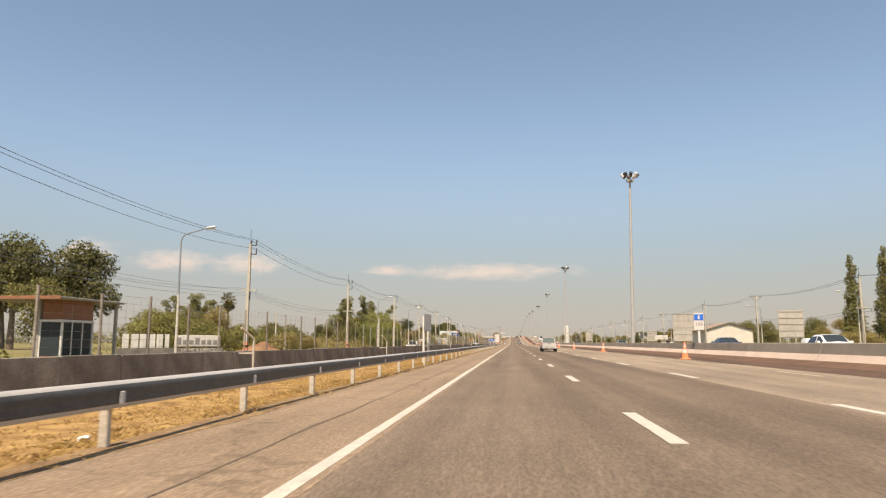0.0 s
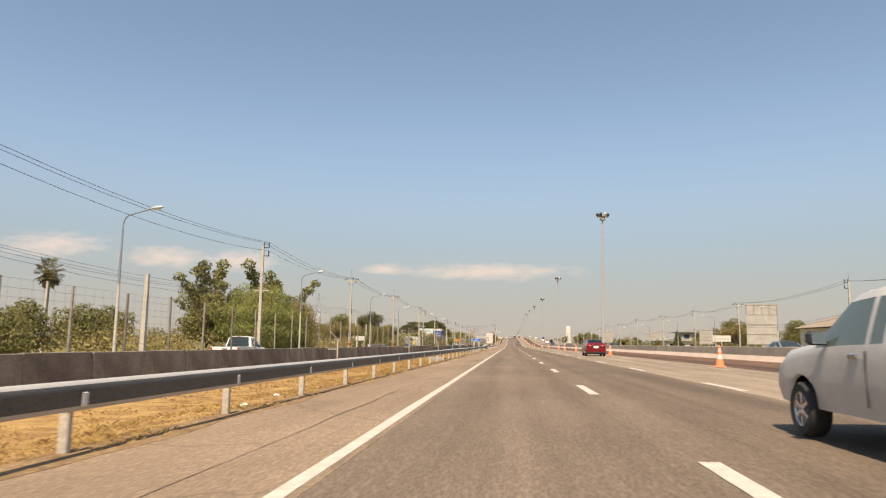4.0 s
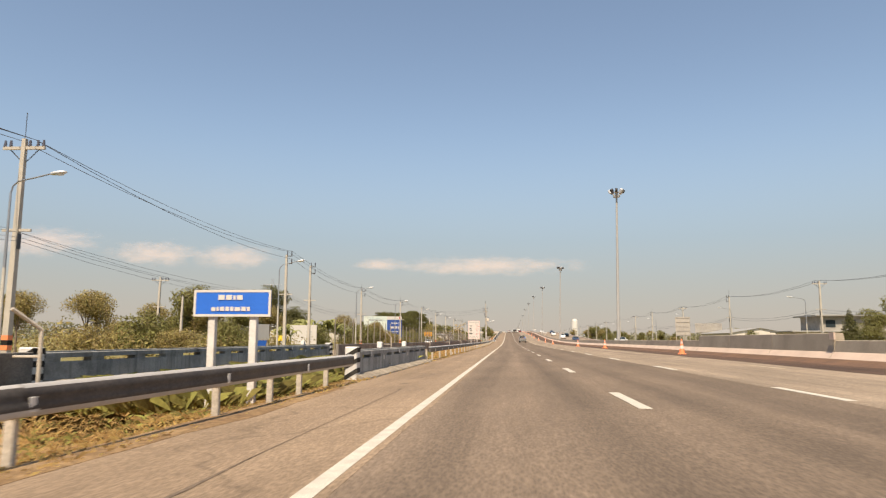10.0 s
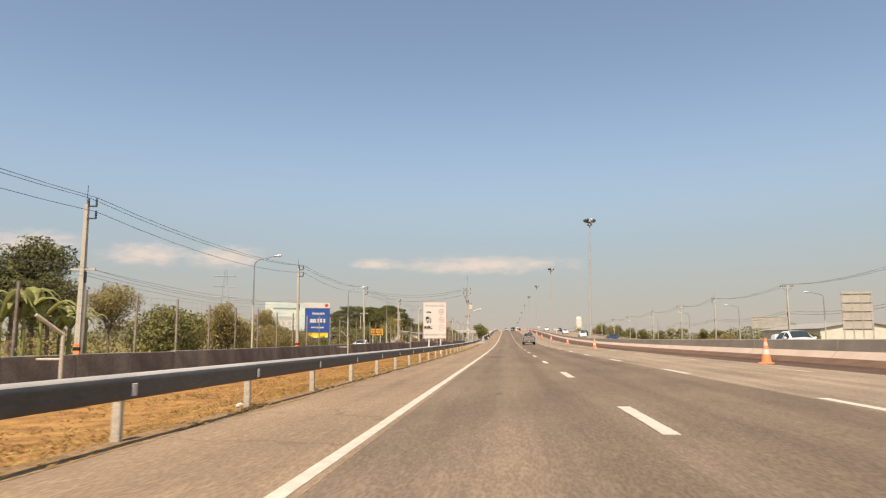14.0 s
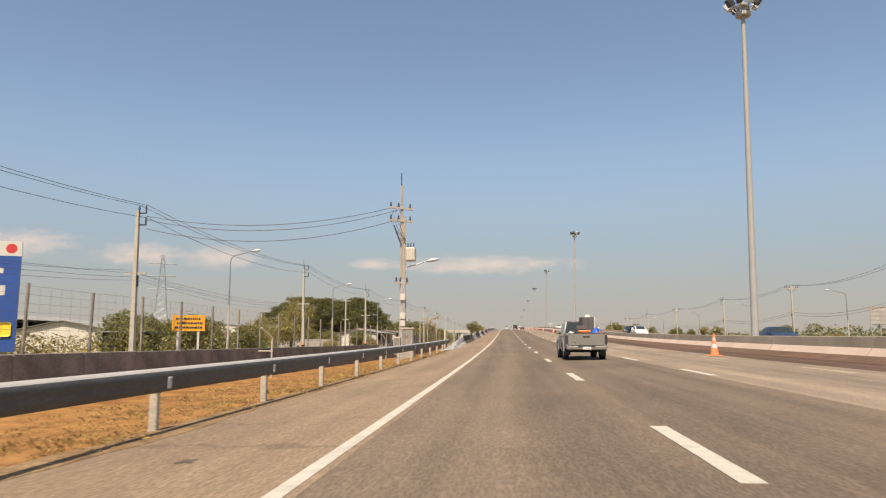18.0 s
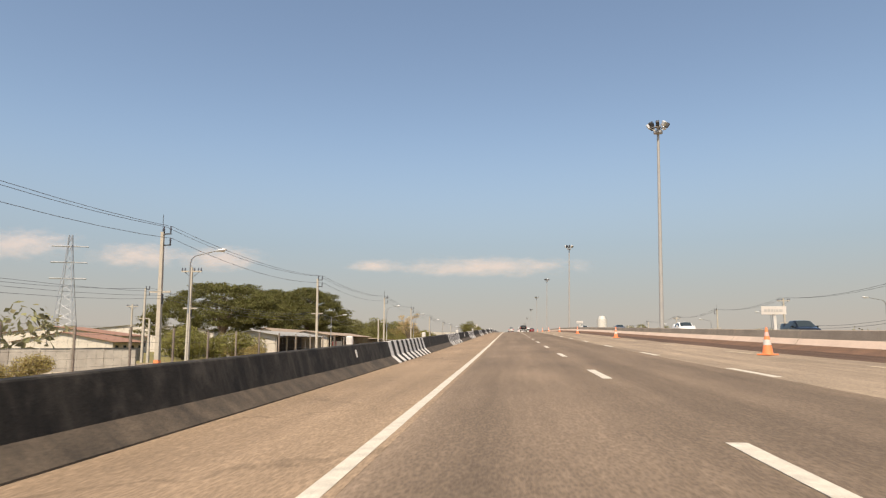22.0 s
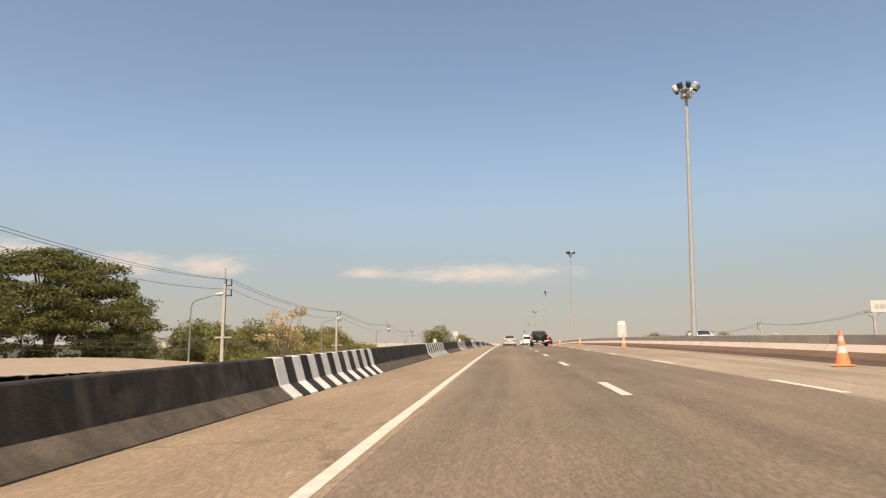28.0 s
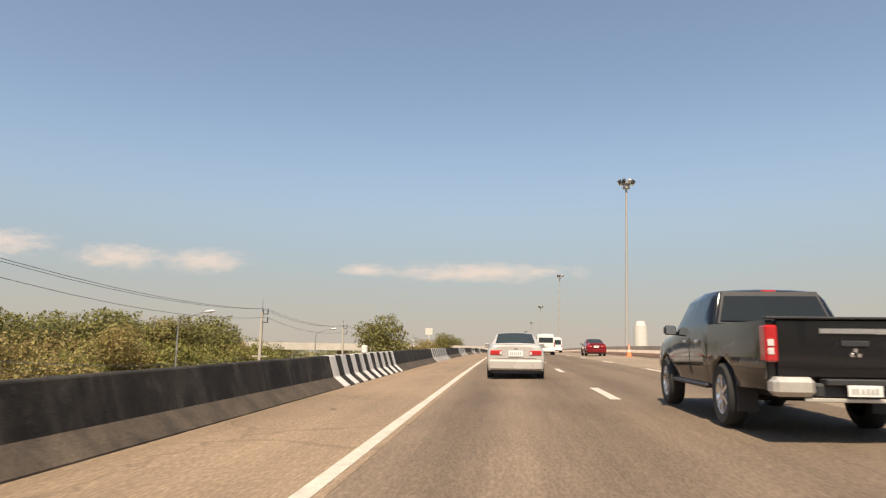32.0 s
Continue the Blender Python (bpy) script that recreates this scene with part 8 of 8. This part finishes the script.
    part("emblem", boxed(-0.05, 0.05, -2.236 * g, -2.222 * g, 0.86 * h, 0.9 * h, bevel=0.01), M_CHROME, c)
    for sx in (-1, 1):
        for y in (-1.3, 1.32):
            wheel(c, sx * (w - 0.09), y * g, wr, 0.19, sx, 7, rim)
    # seats seen dimly through the glass
    for sx in (-0.38, 0.38):
        part("head_restraint", boxed(sx * w - 0.11, sx * w + 0.11, -0.86 * g, -0.78 * g, 1.0 * h, 1.14 * h, bevel=0.03), M_UNDER, c)
    return c


def pickup(label, paint, cab="extended", L=5.1, W=1.76, H=1.7, ride=0.0, wr=0.36, light=None, glass=None, flare=None, rim=None, bumper=None, group="", tail=0.0, bed=1.04):
    """A pick-up truck with an open bed, nose towards +y."""
    c = thing("pickup_truck", label, "pickup truck", group=group)
    w, z0 = W / 2, ride
    gl = glass or M_GLASS
    split = {"extended": -0.42, "double": -0.75, "single": -0.1}[cab]
    front = 0.62
    top = H - z0

    def ring(y, sill, mid, belt, t, roof, ctr):
        return (y, [[a * w, b + z0] for a, b in (sill, mid, belt, t, roof, ctr)])
    roof_l, roof_m = top - 0.1, top
    st = [ring(-2.5 - tail, (0.93, 0.5), (0.975, 0.66), (0.965, bed), (0.9, bed), (0.86, 0.62), (0, 0.62)),
          ring(-2.42 - tail, (0.95, 0.42), (0.985, 0.66), (0.975, bed), (0.9, bed), (0.86, 0.62), (0, 0.62)),
          ring(split - 0.05, (0.96, 0.36), (0.995, 0.64), (0.975, bed), (0.9, bed), (0.86, 0.62), (0, 0.62)),
          ring(split - 0.04, (0.96, 0.34), (0.995, 0.62), (0.97, bed), (0.9, bed + 0.01), (0.86, bed + 0.02), (0, bed + 0.03)),
          ring(split + 0.16, (0.96, 0.34), (0.995, 0.62), (0.97, bed + 0.01), (0.82, roof_l - 0.06), (0.7, roof_m - 0.05), (0, roof_m - 0.02)),
          ring(split + 0.24, (0.96, 0.34), (0.995, 0.62), (0.97, bed + 0.01), (0.81, roof_l - 0.03), (0.7, roof_m - 0.03), (0, roof_m)),
          ring(0.06, (0.96, 0.34), (0.995, 0.62), (0.97, bed), (0.81, roof_l - 0.02), (0.7, roof_m - 0.02), (0, roof_m)),
          ring(0.14, (0.96, 0.34), (0.995, 0.62), (0.97, bed), (0.81, roof_l - 0.02), (0.7, roof_m - 0.02), (0, roof_m)),
          ring(front, (0.96, 0.34), (0.995, 0.62), (0.97, bed - 0.01), (0.82, roof_l - 0.05), (0.7, roof_m - 0.06), (0, roof_m - 0.03)),
          ring(1.3, (0.96, 0.34), (0.995, 0.62), (0.965, 1.0), (0.9, 1.06), (0.76, 1.1), (0, 1.13)),
          ring(2.1, (0.95, 0.36), (0.99, 0.6), (0.95, 0.9), (0.88, 0.97), (0.7, 1.0), (0, 1.03)),
          ring(2.42, (0.88, 0.36), (0.94, 0.55), (0.9, 0.78), (0.82, 0.86), (0.66, 0.9), (0, 0.92)),
          ring(2.56, (0.72, 0.38), (0.8, 0.5), (0.76, 0.66), (0.68, 0.72), (0.55, 0.75), (0, 0.77))]

    def pick(y, s, left):
        tag = "L" if left else "R"
        if y < split - 0.045:
            return "bed_panel_" + tag if s < 3 else "bed_liner"
        if s == 2 and split + 0.24 < y < 1.12 and not 0.06 < y < 0.14:
            return ("rear_side_window" if y < 0.1 else "front_side_window") + "_" + tag
        if s == 4 and front < y < 1.3:
            return "windscreen"
        return "body"
    mats = {"body": paint, "bed_panel": paint, "bed_liner": M_BLACKPLASTIC, "rear_side_window": gl, "front_side_window": gl, "windscreen": gl}
    wheels = (-1.42, 1.62)
    shell(c, st, wheels, wr, pick, mats, (), split - 0.045)
    part("front_cap", boxed(-w * 0.74, w * 0.74, 2.5, 2.56, 0.45 + z0, 0.72 + z0, bevel=0.02), M_BLACKPLASTIC, c)
    part("underbody", boxed(-w * 0.72, w * 0.72, -2.3 - tail, 2.4, 0.32 + z0, 0.6 + z0), M_UNDER, c)
    part("axle", rodded((-w * 0.8, -1.42, wr), (w * 0.8, -1.42, wr), 0.07, seg=8), M_UNDER, c)
    tg = part("tailgate", boxed(-w * 0.87, w * 0.87, -2.52 - tail, -2.46 - tail, 0.55 + z0, bed + 0.01 + z0, bevel=0.015), paint, c)
    part("tailgate_handle", boxed(-0.14, 0.14, -2.535 - tail, -2.521 - tail, 0.88 + z0, 0.94 + z0, bevel=0.005), M_BLACKPLASTIC, tg)
    part("tailgate_rail", boxed(-w * 0.87, w * 0.87, -2.526 - tail, -2.45 - tail, bed + 0.012 + z0, bed + 0.03 + z0), M_BLACKPLASTIC, tg)
    part("tailgate_crease", boxed(-w * 0.8, w * 0.8, -2.528 - tail, -2.5205 - tail, 0.66 + z0, 0.675 + z0), paint, tg)
    if bumper is M_CHROMEW:
        rb = part("rear_bumper", boxed(-w * 0.5, w * 0.5, -2.6 - tail, -2.44 - tail, 0.34 + z0, 0.5 + z0, bevel=0.03), M_BLACKPLASTIC, c)
        for sx in (-1, 1):
            part("bumper_corner", boxed(min(sx * w * 0.5, sx * w * 0.96), max(sx * w * 0.5, sx * w * 0.96), -2.67 - tail, -2.42 - tail, 0.36 + z0, 0.56 + z0, bevel=0.05), bumper, rb)
        part("lower_strip", boxed(-w * 0.62, w * 0.62, -2.63 - tail, -2.6 - tail, 0.31 + z0, 0.352 + z0, bevel=0.008), bumper, rb)
    else:
        rb = part("rear_bumper", boxed(-w * 0.95, w * 0.95, -2.66 - tail, -2.44 - tail, 0.36 + z0, 0.53 + z0, bevel=0.04), bumper or paint, c)
    part("bumper_step", boxed(-w * 0.4, w * 0.4, -2.68 - tail, -2.5 - tail, 0.48 + z0, 0.545 + z0, bevel=0.01), M_BLACKPLASTIC, rb)
    plate(c, -2.672 - tail, 0.43 + z0, 0.34, 0.115)
    for sx in (-1, 1):
        o = part("tail_light", boxed(sx * w * (0.885 if light or tail == 0 else 0.845), sx * w * 0.99, -2.54 - tail, -2.36 - tail, bed - 0.44 + z0, bed - 0.05 + z0, bevel=0.02), light or M_REDLIGHT, c)
        part("corner_post", boxed(sx * w * 0.872, sx * w * 0.968, -2.505 - tail, -2.40 - tail, 0.52 + z0, bed - 0.004 + z0, bevel=0.01), paint, c)
        for zl in ((0.13, 0.22) if light is None else ()):
            part("clear_lens", boxed(sx * w * 0.897, sx * w * 0.966, -2.548 - tail, -2.541 - tail, bed - 0.4 + zl + z0 - 0.09, bed - 0.33 + zl + z0 - 0.09, bevel=0.002), M_CLEAR, o)
        mirror(c, sx * w * 0.95, 0.95, 1.1 + z0, sx, M_BLACKPLASTIC)
        for yd in ((0.22, split + 0.3) if cab == "double" else (0.22,)):
            part("door_handle", boxed(sx * w * 0.985, sx * (w * 0.985 + 0.035), yd, yd + 0.2, 0.9 + z0, 0.95 + z0, bevel=0.01), M_CHROME, c)
        part("door_seam", boxed(sx * w * 0.988, sx * (w * 0.998 + 0.002), 0.1, 0.112, 0.45 + z0, 0.98 + z0), M_UNDER, c)
        part("mud_flap", boxed(sx * w * 0.7, sx * w * 0.96, -1.9, -1.88, 0.16 + z0 * 0.5, 0.5 + z0), M_BLACKPLASTIC, c)
        part("headlight", boxed(sx * w * 0.6, sx * w * 0.88, 2.36, 2.5, 0.66 + z0, 0.8 + z0, bevel=0.02), M_CLEAR, c)
        if flare:
            for yc in wheels:
                V, F = [], []
                for k in range(13):
                    a = math.pi * k / 12
                    for r, x in ((wr + 0.05, 1.0), (wr + 0.06, 1.06), (wr + 0.14, 1.05), (wr + 0.17, 0.99)):
                        V.append((sx * w * x, yc - r * math.cos(a), wr + r * math.sin(a)))
                for k in range(12):
                    for q in range(3):
                        F.append((4 * k + q, 4 * k + q + 1, 4 * k + q + 5, 4 * k + q + 4))
                raw("wheel_flare", V, F, flare, c, smooth=50)
        if cab == "double":
            part("side_step", boxed(sx * w * 0.86, sx * w * 1.02, -0.75, 1.1, 0.3 + z0, 0.36 + z0, bevel=0.02), M_BLACKPLASTIC, c)
        for y in wheels:
            wheel(c, sx * (w - 0.1), y, wr, 0.24, sx, 6, rim)
    # upright rear window of the cab
    zc0, zc1 = bed + 0.06 + z0, roof_m - 0.06 + z0
    back = lambda z: split - 0.04 + 0.2 * (z - z0 - bed - 0.03) / (roof_m - 0.02 - bed - 0.03)
    V = []
    for x, z in ((-0.78, zc0), (0.78, zc0), (0.655, zc1), (-0.655, zc1)):
        V.append((x * w, back(z) - 0.03, z))
    V += [(x, y + 0.02, z) for x, y, z in V]
    rw = raw("rear_window", V, [(0, 1, 2, 3), (0, 4, 5, 1), (1, 5, 6, 2), (2, 6, 7, 3), (3, 7, 4, 0)], gl, c)
    V2 = [((x * 1.05), y + 0.006, z + (0.022 if i in (2, 3) else -0.035)) for i, (x, y, z) in enumerate(V[:4])]
    raw("window_seal", V2, [(0, 1, 2, 3)], M_BLACKPLASTIC, rw)
    part("brake_light", boxed(-0.1, 0.1, split + 0.125, split + 0.17, roof_m - 0.055 + z0, roof_m - 0.015 + z0, bevel=0.008), M_REDLIGHT, c)
    part("bed_floor", boxed(-w * 0.86, w * 0.86, -2.46 - tail, split - 0.05, 0.58 + z0, 0.624 + z0), M_BLACKPLASTIC, c)
    return c


def stand(v, x, y, turn=0.0):
    v.matrix_basis = Matrix.Translation((x, y, road_z(y, x) if x < 13 else road_z(y, 13) - 0.02 * (x - 13))) @ Matrix.Rotation(road_tilt(y), 4, "X") @ Matrix.Rotation(radians(turn), 4, "Z")
    return v


M_GLASSB = mat("grey_tinted_glass", (0.014, 0.018, 0.019), 0.06, 0, 0.05, 1.5, 0.0, 8, spec=0.45)
P_OLDWHITE = car_paint("paint_old_white", (0.5, 0.475, 0.44), 0.1, 0.4, 0.12)
P_SILVER = car_paint("paint_silver", (0.5, 0.465, 0.43), 0.2, 0.25)
P_WHITE = car_paint("paint_white", (0.74, 0.72, 0.69), 0.0, 0.3)
M_SMOKE = mat("smoked_glass", (0.006, 0.006, 0.007), 0.12, 0, 0.05, 1.5, 0.0, 8, spec=0.12)
P_RED = car_paint("paint_red", (0.19, 0.008, 0.014), 0.25, 0.15, 0.06, 0.4)
P_GREY = car_paint("paint_grey", (0.36, 0.34, 0.31), 0.6, 0.28, 0.04, 0.3)
P_BLACK = car_paint("paint_black", (0.006, 0.007, 0.009), 0.0, 0.1, 0.06, 0.3)
P_BLUE = car_paint("paint_blue", (0.03, 0.05, 0.1), 0.3, 0.3)

silver = stand(sedan("old silver saloon car with red tail lights on the road", P_SILVER, 4.45, 1.7, 1.38), 0.16, 617.25)
stand(pickup("lowered white pickup truck with an empty open bed", P_OLDWHITE, "extended", 5.0, 1.74, 1.62, 0.0, 0.31, glass=M_GLASSG, rim=M_CHROME), 4.3, 83.2)
stand(sedan("glossy red saloon car with tinted windows", P_RED, 4.5, 1.74, 1.44, boot=1.02, fast=True, glass=M_SMOKE), 7.55, 140.2, -1.0)
grey = stand(pickup("grey pickup truck with flared arches carrying household goods", P_GREY, "extended", 5.1, 1.78, 1.72, 0.08, 0.38, light=M_DARKLIGHT, flare=P_GREY, bumper=P_GREY, rim=M_CHROME), 3.49, 371.0)
black = stand(pickup("black double-cab pickup truck with chrome bumper", P_BLACK, "double", 5.2, 1.84, 1.78, 0.12, 0.39, bumper=M_CHROMEW, tail=0.42, bed=1.15, glass=M_GLASSB, rim=M_CHROME), 3.5, 605.0)

# a bright bar and plain emblem on the black tailgate
part("trim_bar", boxed(-0.36, 0.36, -2.96, -2.942, 1.13, 1.19, bevel=0.006), M_CHROME, black)
for q in ((0, 0.96), (-0.035, 0.91), (0.035, 0.91)):
    part("emblem", boxed(q[0] - 0.022, q[0] + 0.022, -2.952, -2.942, q[1] - 0.022, q[1] + 0.022, bevel=0.004), M_CHROME, black)

part("bed_rim", boxed(-0.9, 0.9, -2.97, -2.86, 1.284, 1.31, bevel=0.008), M_BLACKPLASTIC, black)

# goods on the grey pickup
M_CABGREY = mat("grey_laminate", (0.1, 0.095, 0.09), 0.6, 0, 0.1, 1.5, 0.05, 20)
M_BLUETARP = mat("blue_sheet", (0.03, 0.12, 0.5), 0.5, 0, 0.2, 3, 0.3, 10)
M_ORANGEPLASTIC = mat("orange_plastic", (0.8, 0.25, 0.08), 0.45, 0, 0.08, 3, 0.1, 20)


def on_bed(name, label, category, x, y, z, turn=0.0):
    t = thing(name, label, category)
    t.matrix_basis = grey.matrix_basis @ pose(x, y, z, 0, 0, turn)
    return t


wd = on_bed("cabinet", "tall grey cupboard standing on the pickup bed", "cabinet", 0.2, -1.0, 0.71, 8)
part("carcass", boxed(-0.26, 0.26, -0.3, 0.3, 0, 1.14, bevel=0.01), M_CABGREY, wd)
part("door", boxed(-0.25, -0.01, -0.32, -0.302, 0.03, 1.11), M_CABGREY, wd)
part("door", boxed(0.01, 0.25, -0.32, -0.302, 0.03, 1.11), M_CABGREY, wd)
part("edge_strip", boxed(0.26, 0.31, -0.3, 0.3, 0, 1.15), M_WHITE, wd)
sd = on_bed("folded_board", "dull brown board leaning against the cupboard", "board", -0.1, -1.62, 0.71, 5)
part("panel", boxed(-0.22, 0.22, -0.06, 0.0, 0, 0.76, bevel=0.02), M_CABGREY, sd)
part("batten", boxed(-0.22, 0.22, -0.075, -0.061, 0.6, 0.68), M_CABGREY, sd)
oc = on_bed("plastic_crate", "orange plastic crate on the pickup bed", "crate", -0.02, -2.05, 0.71, 0)
part("shell", boxed(-0.22, 0.22, -0.25, 0.25, 0, 0.56, bevel=0.05), M_ORANGEPLASTIC, oc)
part("rim", boxed(-0.245, 0.245, -0.28, 0.28, 0.48, 0.55, bevel=0.02), M_ORANGEPLASTIC, oc)
# raised brown plate drawn for the shade of a hollow in the crate
part("recess", boxed(-0.16, 0.16, -0.262, -0.252, 0.36, 0.44), M_BROWN, oc)
bt_ = on_bed("tarpaulin_bundle", "crumpled blue sheet over goods on the bed", "tarpaulin", 0.55, -1.75, 0.7)
bm = bmesh.new()
bmesh.ops.create_icosphere(bm, subdivisions=3, radius=1)
for v in bm.verts:
    q = 1 + 0.22 * noise.noise(v.co * 2.6) + 0.1 * noise.noise(v.co * 7)
    v.co = Vector((v.co.x * 0.3 * q, v.co.y * 0.55 * q, max(0.0, 0.28 + v.co.z * 0.36 * q)))
part("sheet", bm, M_BLUETARP, bt_, smooth=40)
part("strap", boxed(-0.02, 0.02, -0.5, 0.5, 0.6, 0.63), M_BLACKPLASTIC, bt_)
for k, (x, y, col) in enumerate(((-0.45, -0.75, M_PLASTER), (-0.5, -1.05, M_DARKMETAL), (0.62, -2.25, M_BROWN), (-0.55, -1.4, M_WHITE))):
    s_ = on_bed("sack", "lumpy sack of oddments on the bed", "sack", x, y, 0.7)
    bm = bmesh.new()
    bmesh.ops.create_icosphere(bm, subdivisions=2, radius=1)
    for v in bm.verts:
        q = 1 + 0.35 * noise.noise(v.co * 2.2 + Vector((k, 0, 0)))
        v.co = Vector((v.co.x * 0.22 * q, v.co.y * 0.2 * q, max(0, 0.22 + v.co.z * 0.28 * q)))
    part("bag", bm, col, s_, smooth=50)
    part("tie", rodded((0, 0, 0.4), (0, 0, 0.54), 0.04, 0.02, seg=6), col, s_)


# ---- vans and other traffic ----
def van(label, paint, L=4.8, W=1.75, H=2.0, group=""):
    c = thing("van", label, "van", group=group)
    w = W / 2

    def ring(y, *p):
        return (y, [[a * w, b] for a, b in p])
    st = [ring(-L / 2, (0.9, 0.4), (0.96, 0.7), (0.95, 1.05), (0.88, H - 0.3), (0.78, H - 0.12), (0, H - 0.06)),
          ring(-L / 2 + 0.12, (0.95, 0.3), (1.0, 0.7), (0.98, 1.1), (0.9, H - 0.22), (0.78, H - 0.04), (0, H)),
          ring(0.3, (0.95, 0.3), (1.0, 0.7), (0.98, 1.1), (0.9, H - 0.22), (0.78, H - 0.04), (0, H)),
          ring(0.38, (0.95, 0.3), (1.0, 0.7), (0.98, 1.1), (0.9, H - 0.22), (0.78, H - 0.04), (0, H)),
          ring(1.15, (0.95, 0.3), (1.0, 0.7), (0.98, 1.05), (0.86, H - 0.3), (0.74, H - 0.14), (0, H - 0.1)),
          ring(2.0, (0.95, 0.32), (0.99, 0.65), (0.95, 0.98), (0.88, 1.05), (0.72, 1.1), (0, 1.14)),
          ring(L / 2, (0.8, 0.36), (0.86, 0.55), (0.82, 0.78), (0.74, 0.86), (0.6, 0.9), (0, 0.92))]

    def pick(y, s, left):
        if s == 2 and -L / 2 + 0.3 < y < 1.5 and not 0.3 < y < 0.38:
            return "side_window_" + ("L" if left else "R")
        if s == 4 and 1.15 < y < 2.0:
            return "windscreen"
        return "body"
    shell(c, st, (-1.4, 1.45), 0.33, pick, {"body": paint, "side_window": M_GLASS, "windscreen": M_GLASS}, ("closed",))
    part("rear_window", boxed(-w * 0.78, w * 0.78, -L / 2 - 0.02, -L / 2 + 0.1, 1.15, H - 0.34, bevel=0.03), M_GLASS, c)
    part("rear_bumper", boxed(-w * 0.95, w * 0.95, -L / 2 - 0.1, -L / 2 + 0.1, 0.32, 0.55, bevel=0.04), paint, c)
    part("underbody", boxed(-w * 0.8, w * 0.8, -L / 2 + 0.1, L / 2 - 0.2, 0.22, 0.5), M_UNDER, c)
    plate(c, -L / 2 - 0.03, 0.8)
    for sx in (-1, 1):
        part("tail_light", boxed(sx * w * 0.84, sx * w * 0.95, -L / 2 - 0.015, -L / 2 + 0.1, 0.75, 1.2, bevel=0.02), M_REDLIGHT, c)
        mirror(c, sx * w * 0.96, 1.45, 1.2, sx, M_BLACKPLASTIC)
        for y in (-1.4, 1.45):
            wheel(c, sx * (w - 0.1), y, 0.33, 0.2, sx)
    return c


G_AHEAD, G_ONC = "cars further along the road", "cars on the opposite road"
stand(van("white passenger van further along the road", P_WHITE, group=G_AHEAD), 3.7, 664)
stand(sedan("small white car ahead of the van", P_WHITE, 4.2, 1.68, 1.45, boot=1.08, group=G_AHEAD), 3.6, 684)
stand(van("white high-roofed van driving on the road", P_WHITE, 5.2, 1.85, 2.2, group=G_AHEAD), 7.2, 700)
stand(sedan("dark blue car further along the road", P_BLUE, 4.4, 1.7, 1.42, group=G_AHEAD), 0.3, 704)
stand(sedan("red car further along the road", P_RED, 4.4, 1.7, 1.42, group=G_AHEAD), 7.3, 655)
stand(pickup("silver pickup truck far ahead on the road", P_SILVER, "double", group=G_AHEAD), 0.2, 736)
onc = [(19.0, 44.0, "white hatchback driving the opposite way", P_WHITE, 1.5), (18.5, 62.5, "dark saloon car driving the opposite way", P_BLUE, 1.45), (19.5, 128, "grey saloon car on the opposite road", P_GREY, 1.45), (18.8, 206, "dark saloon car beside the tall barrier", P_BLACK, 1.42), (19.2, 312, "white car driving the opposite way", P_WHITE, 1.55), (18.6, 388, "dark saloon car near the lighting mast", P_BLUE, 1.45), (19.0, 440, "white sport utility car on the opposite road", P_WHITE, 1.62), (19.1, 492, "white hatchback on the ramp's opposite side", P_WHITE, 1.52), (19.0, 594.5, "white saloon car near the crest", P_WHITE, 1.5), (22.5, 560, "dark car on the outer opposite lane", P_BLUE, 1.5), (22.8, 470, "dark pickup-like car on the outer lane", P_BLACK, 1.6)]
for x, y, lab, pt, h in onc:
    stand(sedan(lab, pt, 4.5, 1.76, h, boot=1.05 if h < 1.48 else 1.15, group=G_ONC), x, y, 180)
fp = pickup("white pickup truck on the frontage road behind the wall", P_WHITE, "extended")
fp.matrix_basis = pose(-17.0, 119.6, GROUND + 0.03)
fc = sedan("white car half hidden behind the verge wall", P_WHITE, 4.3, 1.7, 1.45)
fc.matrix_basis = pose(-19.0, 355, GROUND + 0.03, 0, 0, 180)


# ---- traffic cones ----
def traffic_cone():
    c = thing("traffic_cone", "orange traffic cone with pale bands on the lane edge", "traffic cone", group="cones along the right lane")
    part("base", boxed(-0.26, 0.26, -0.26, 0.26, 0, 0.05, bevel=0.015), M_ORANGE, c)
    R = lambda z: 0.19 - 0.155 * (z - 0.05) / 0.93
    for name, a, b, m in (("lower_cone", 0.05, 0.36, M_ORANGE), ("pale_band", 0.36, 0.55, M_SIGNWHITE), ("middle_cone", 0.55, 0.68, M_ORANGE), ("pale_band", 0.68, 0.82, M_SIGNPINK), ("tip", 0.82, 0.98, M_ORANGE)):
        part(name, rodded((0, 0, a), (0, 0, b), R(a), R(b), seg=16), m, c, smooth=40)
    return c


cone0 = traffic_cone()
CONES = [(9.8, 40.7), (9.6, 75), (9.5, 109), (9.4, 143), (9.8, 157.5), (9.65, 179.7), (9.85, 204.0), (10.9, 235), (10.5, 268), (9.8, 291), (9.0, 335.7), (9.3, 370.4), (9.0, 404), (8.9, 438), (9.3, 476.3), (9.1, 510), (9.0, 543.5), (9.0, 579.6), (9.1, 614), (9.1, 648)]
for k, (x, y) in enumerate(CONES):
    o_ = cone0 if k == 0 else copy_thing(cone0, Matrix())
    o_.matrix_basis = pose(x, y, road_z(y, x), 0, 0, k * 37 % 90)
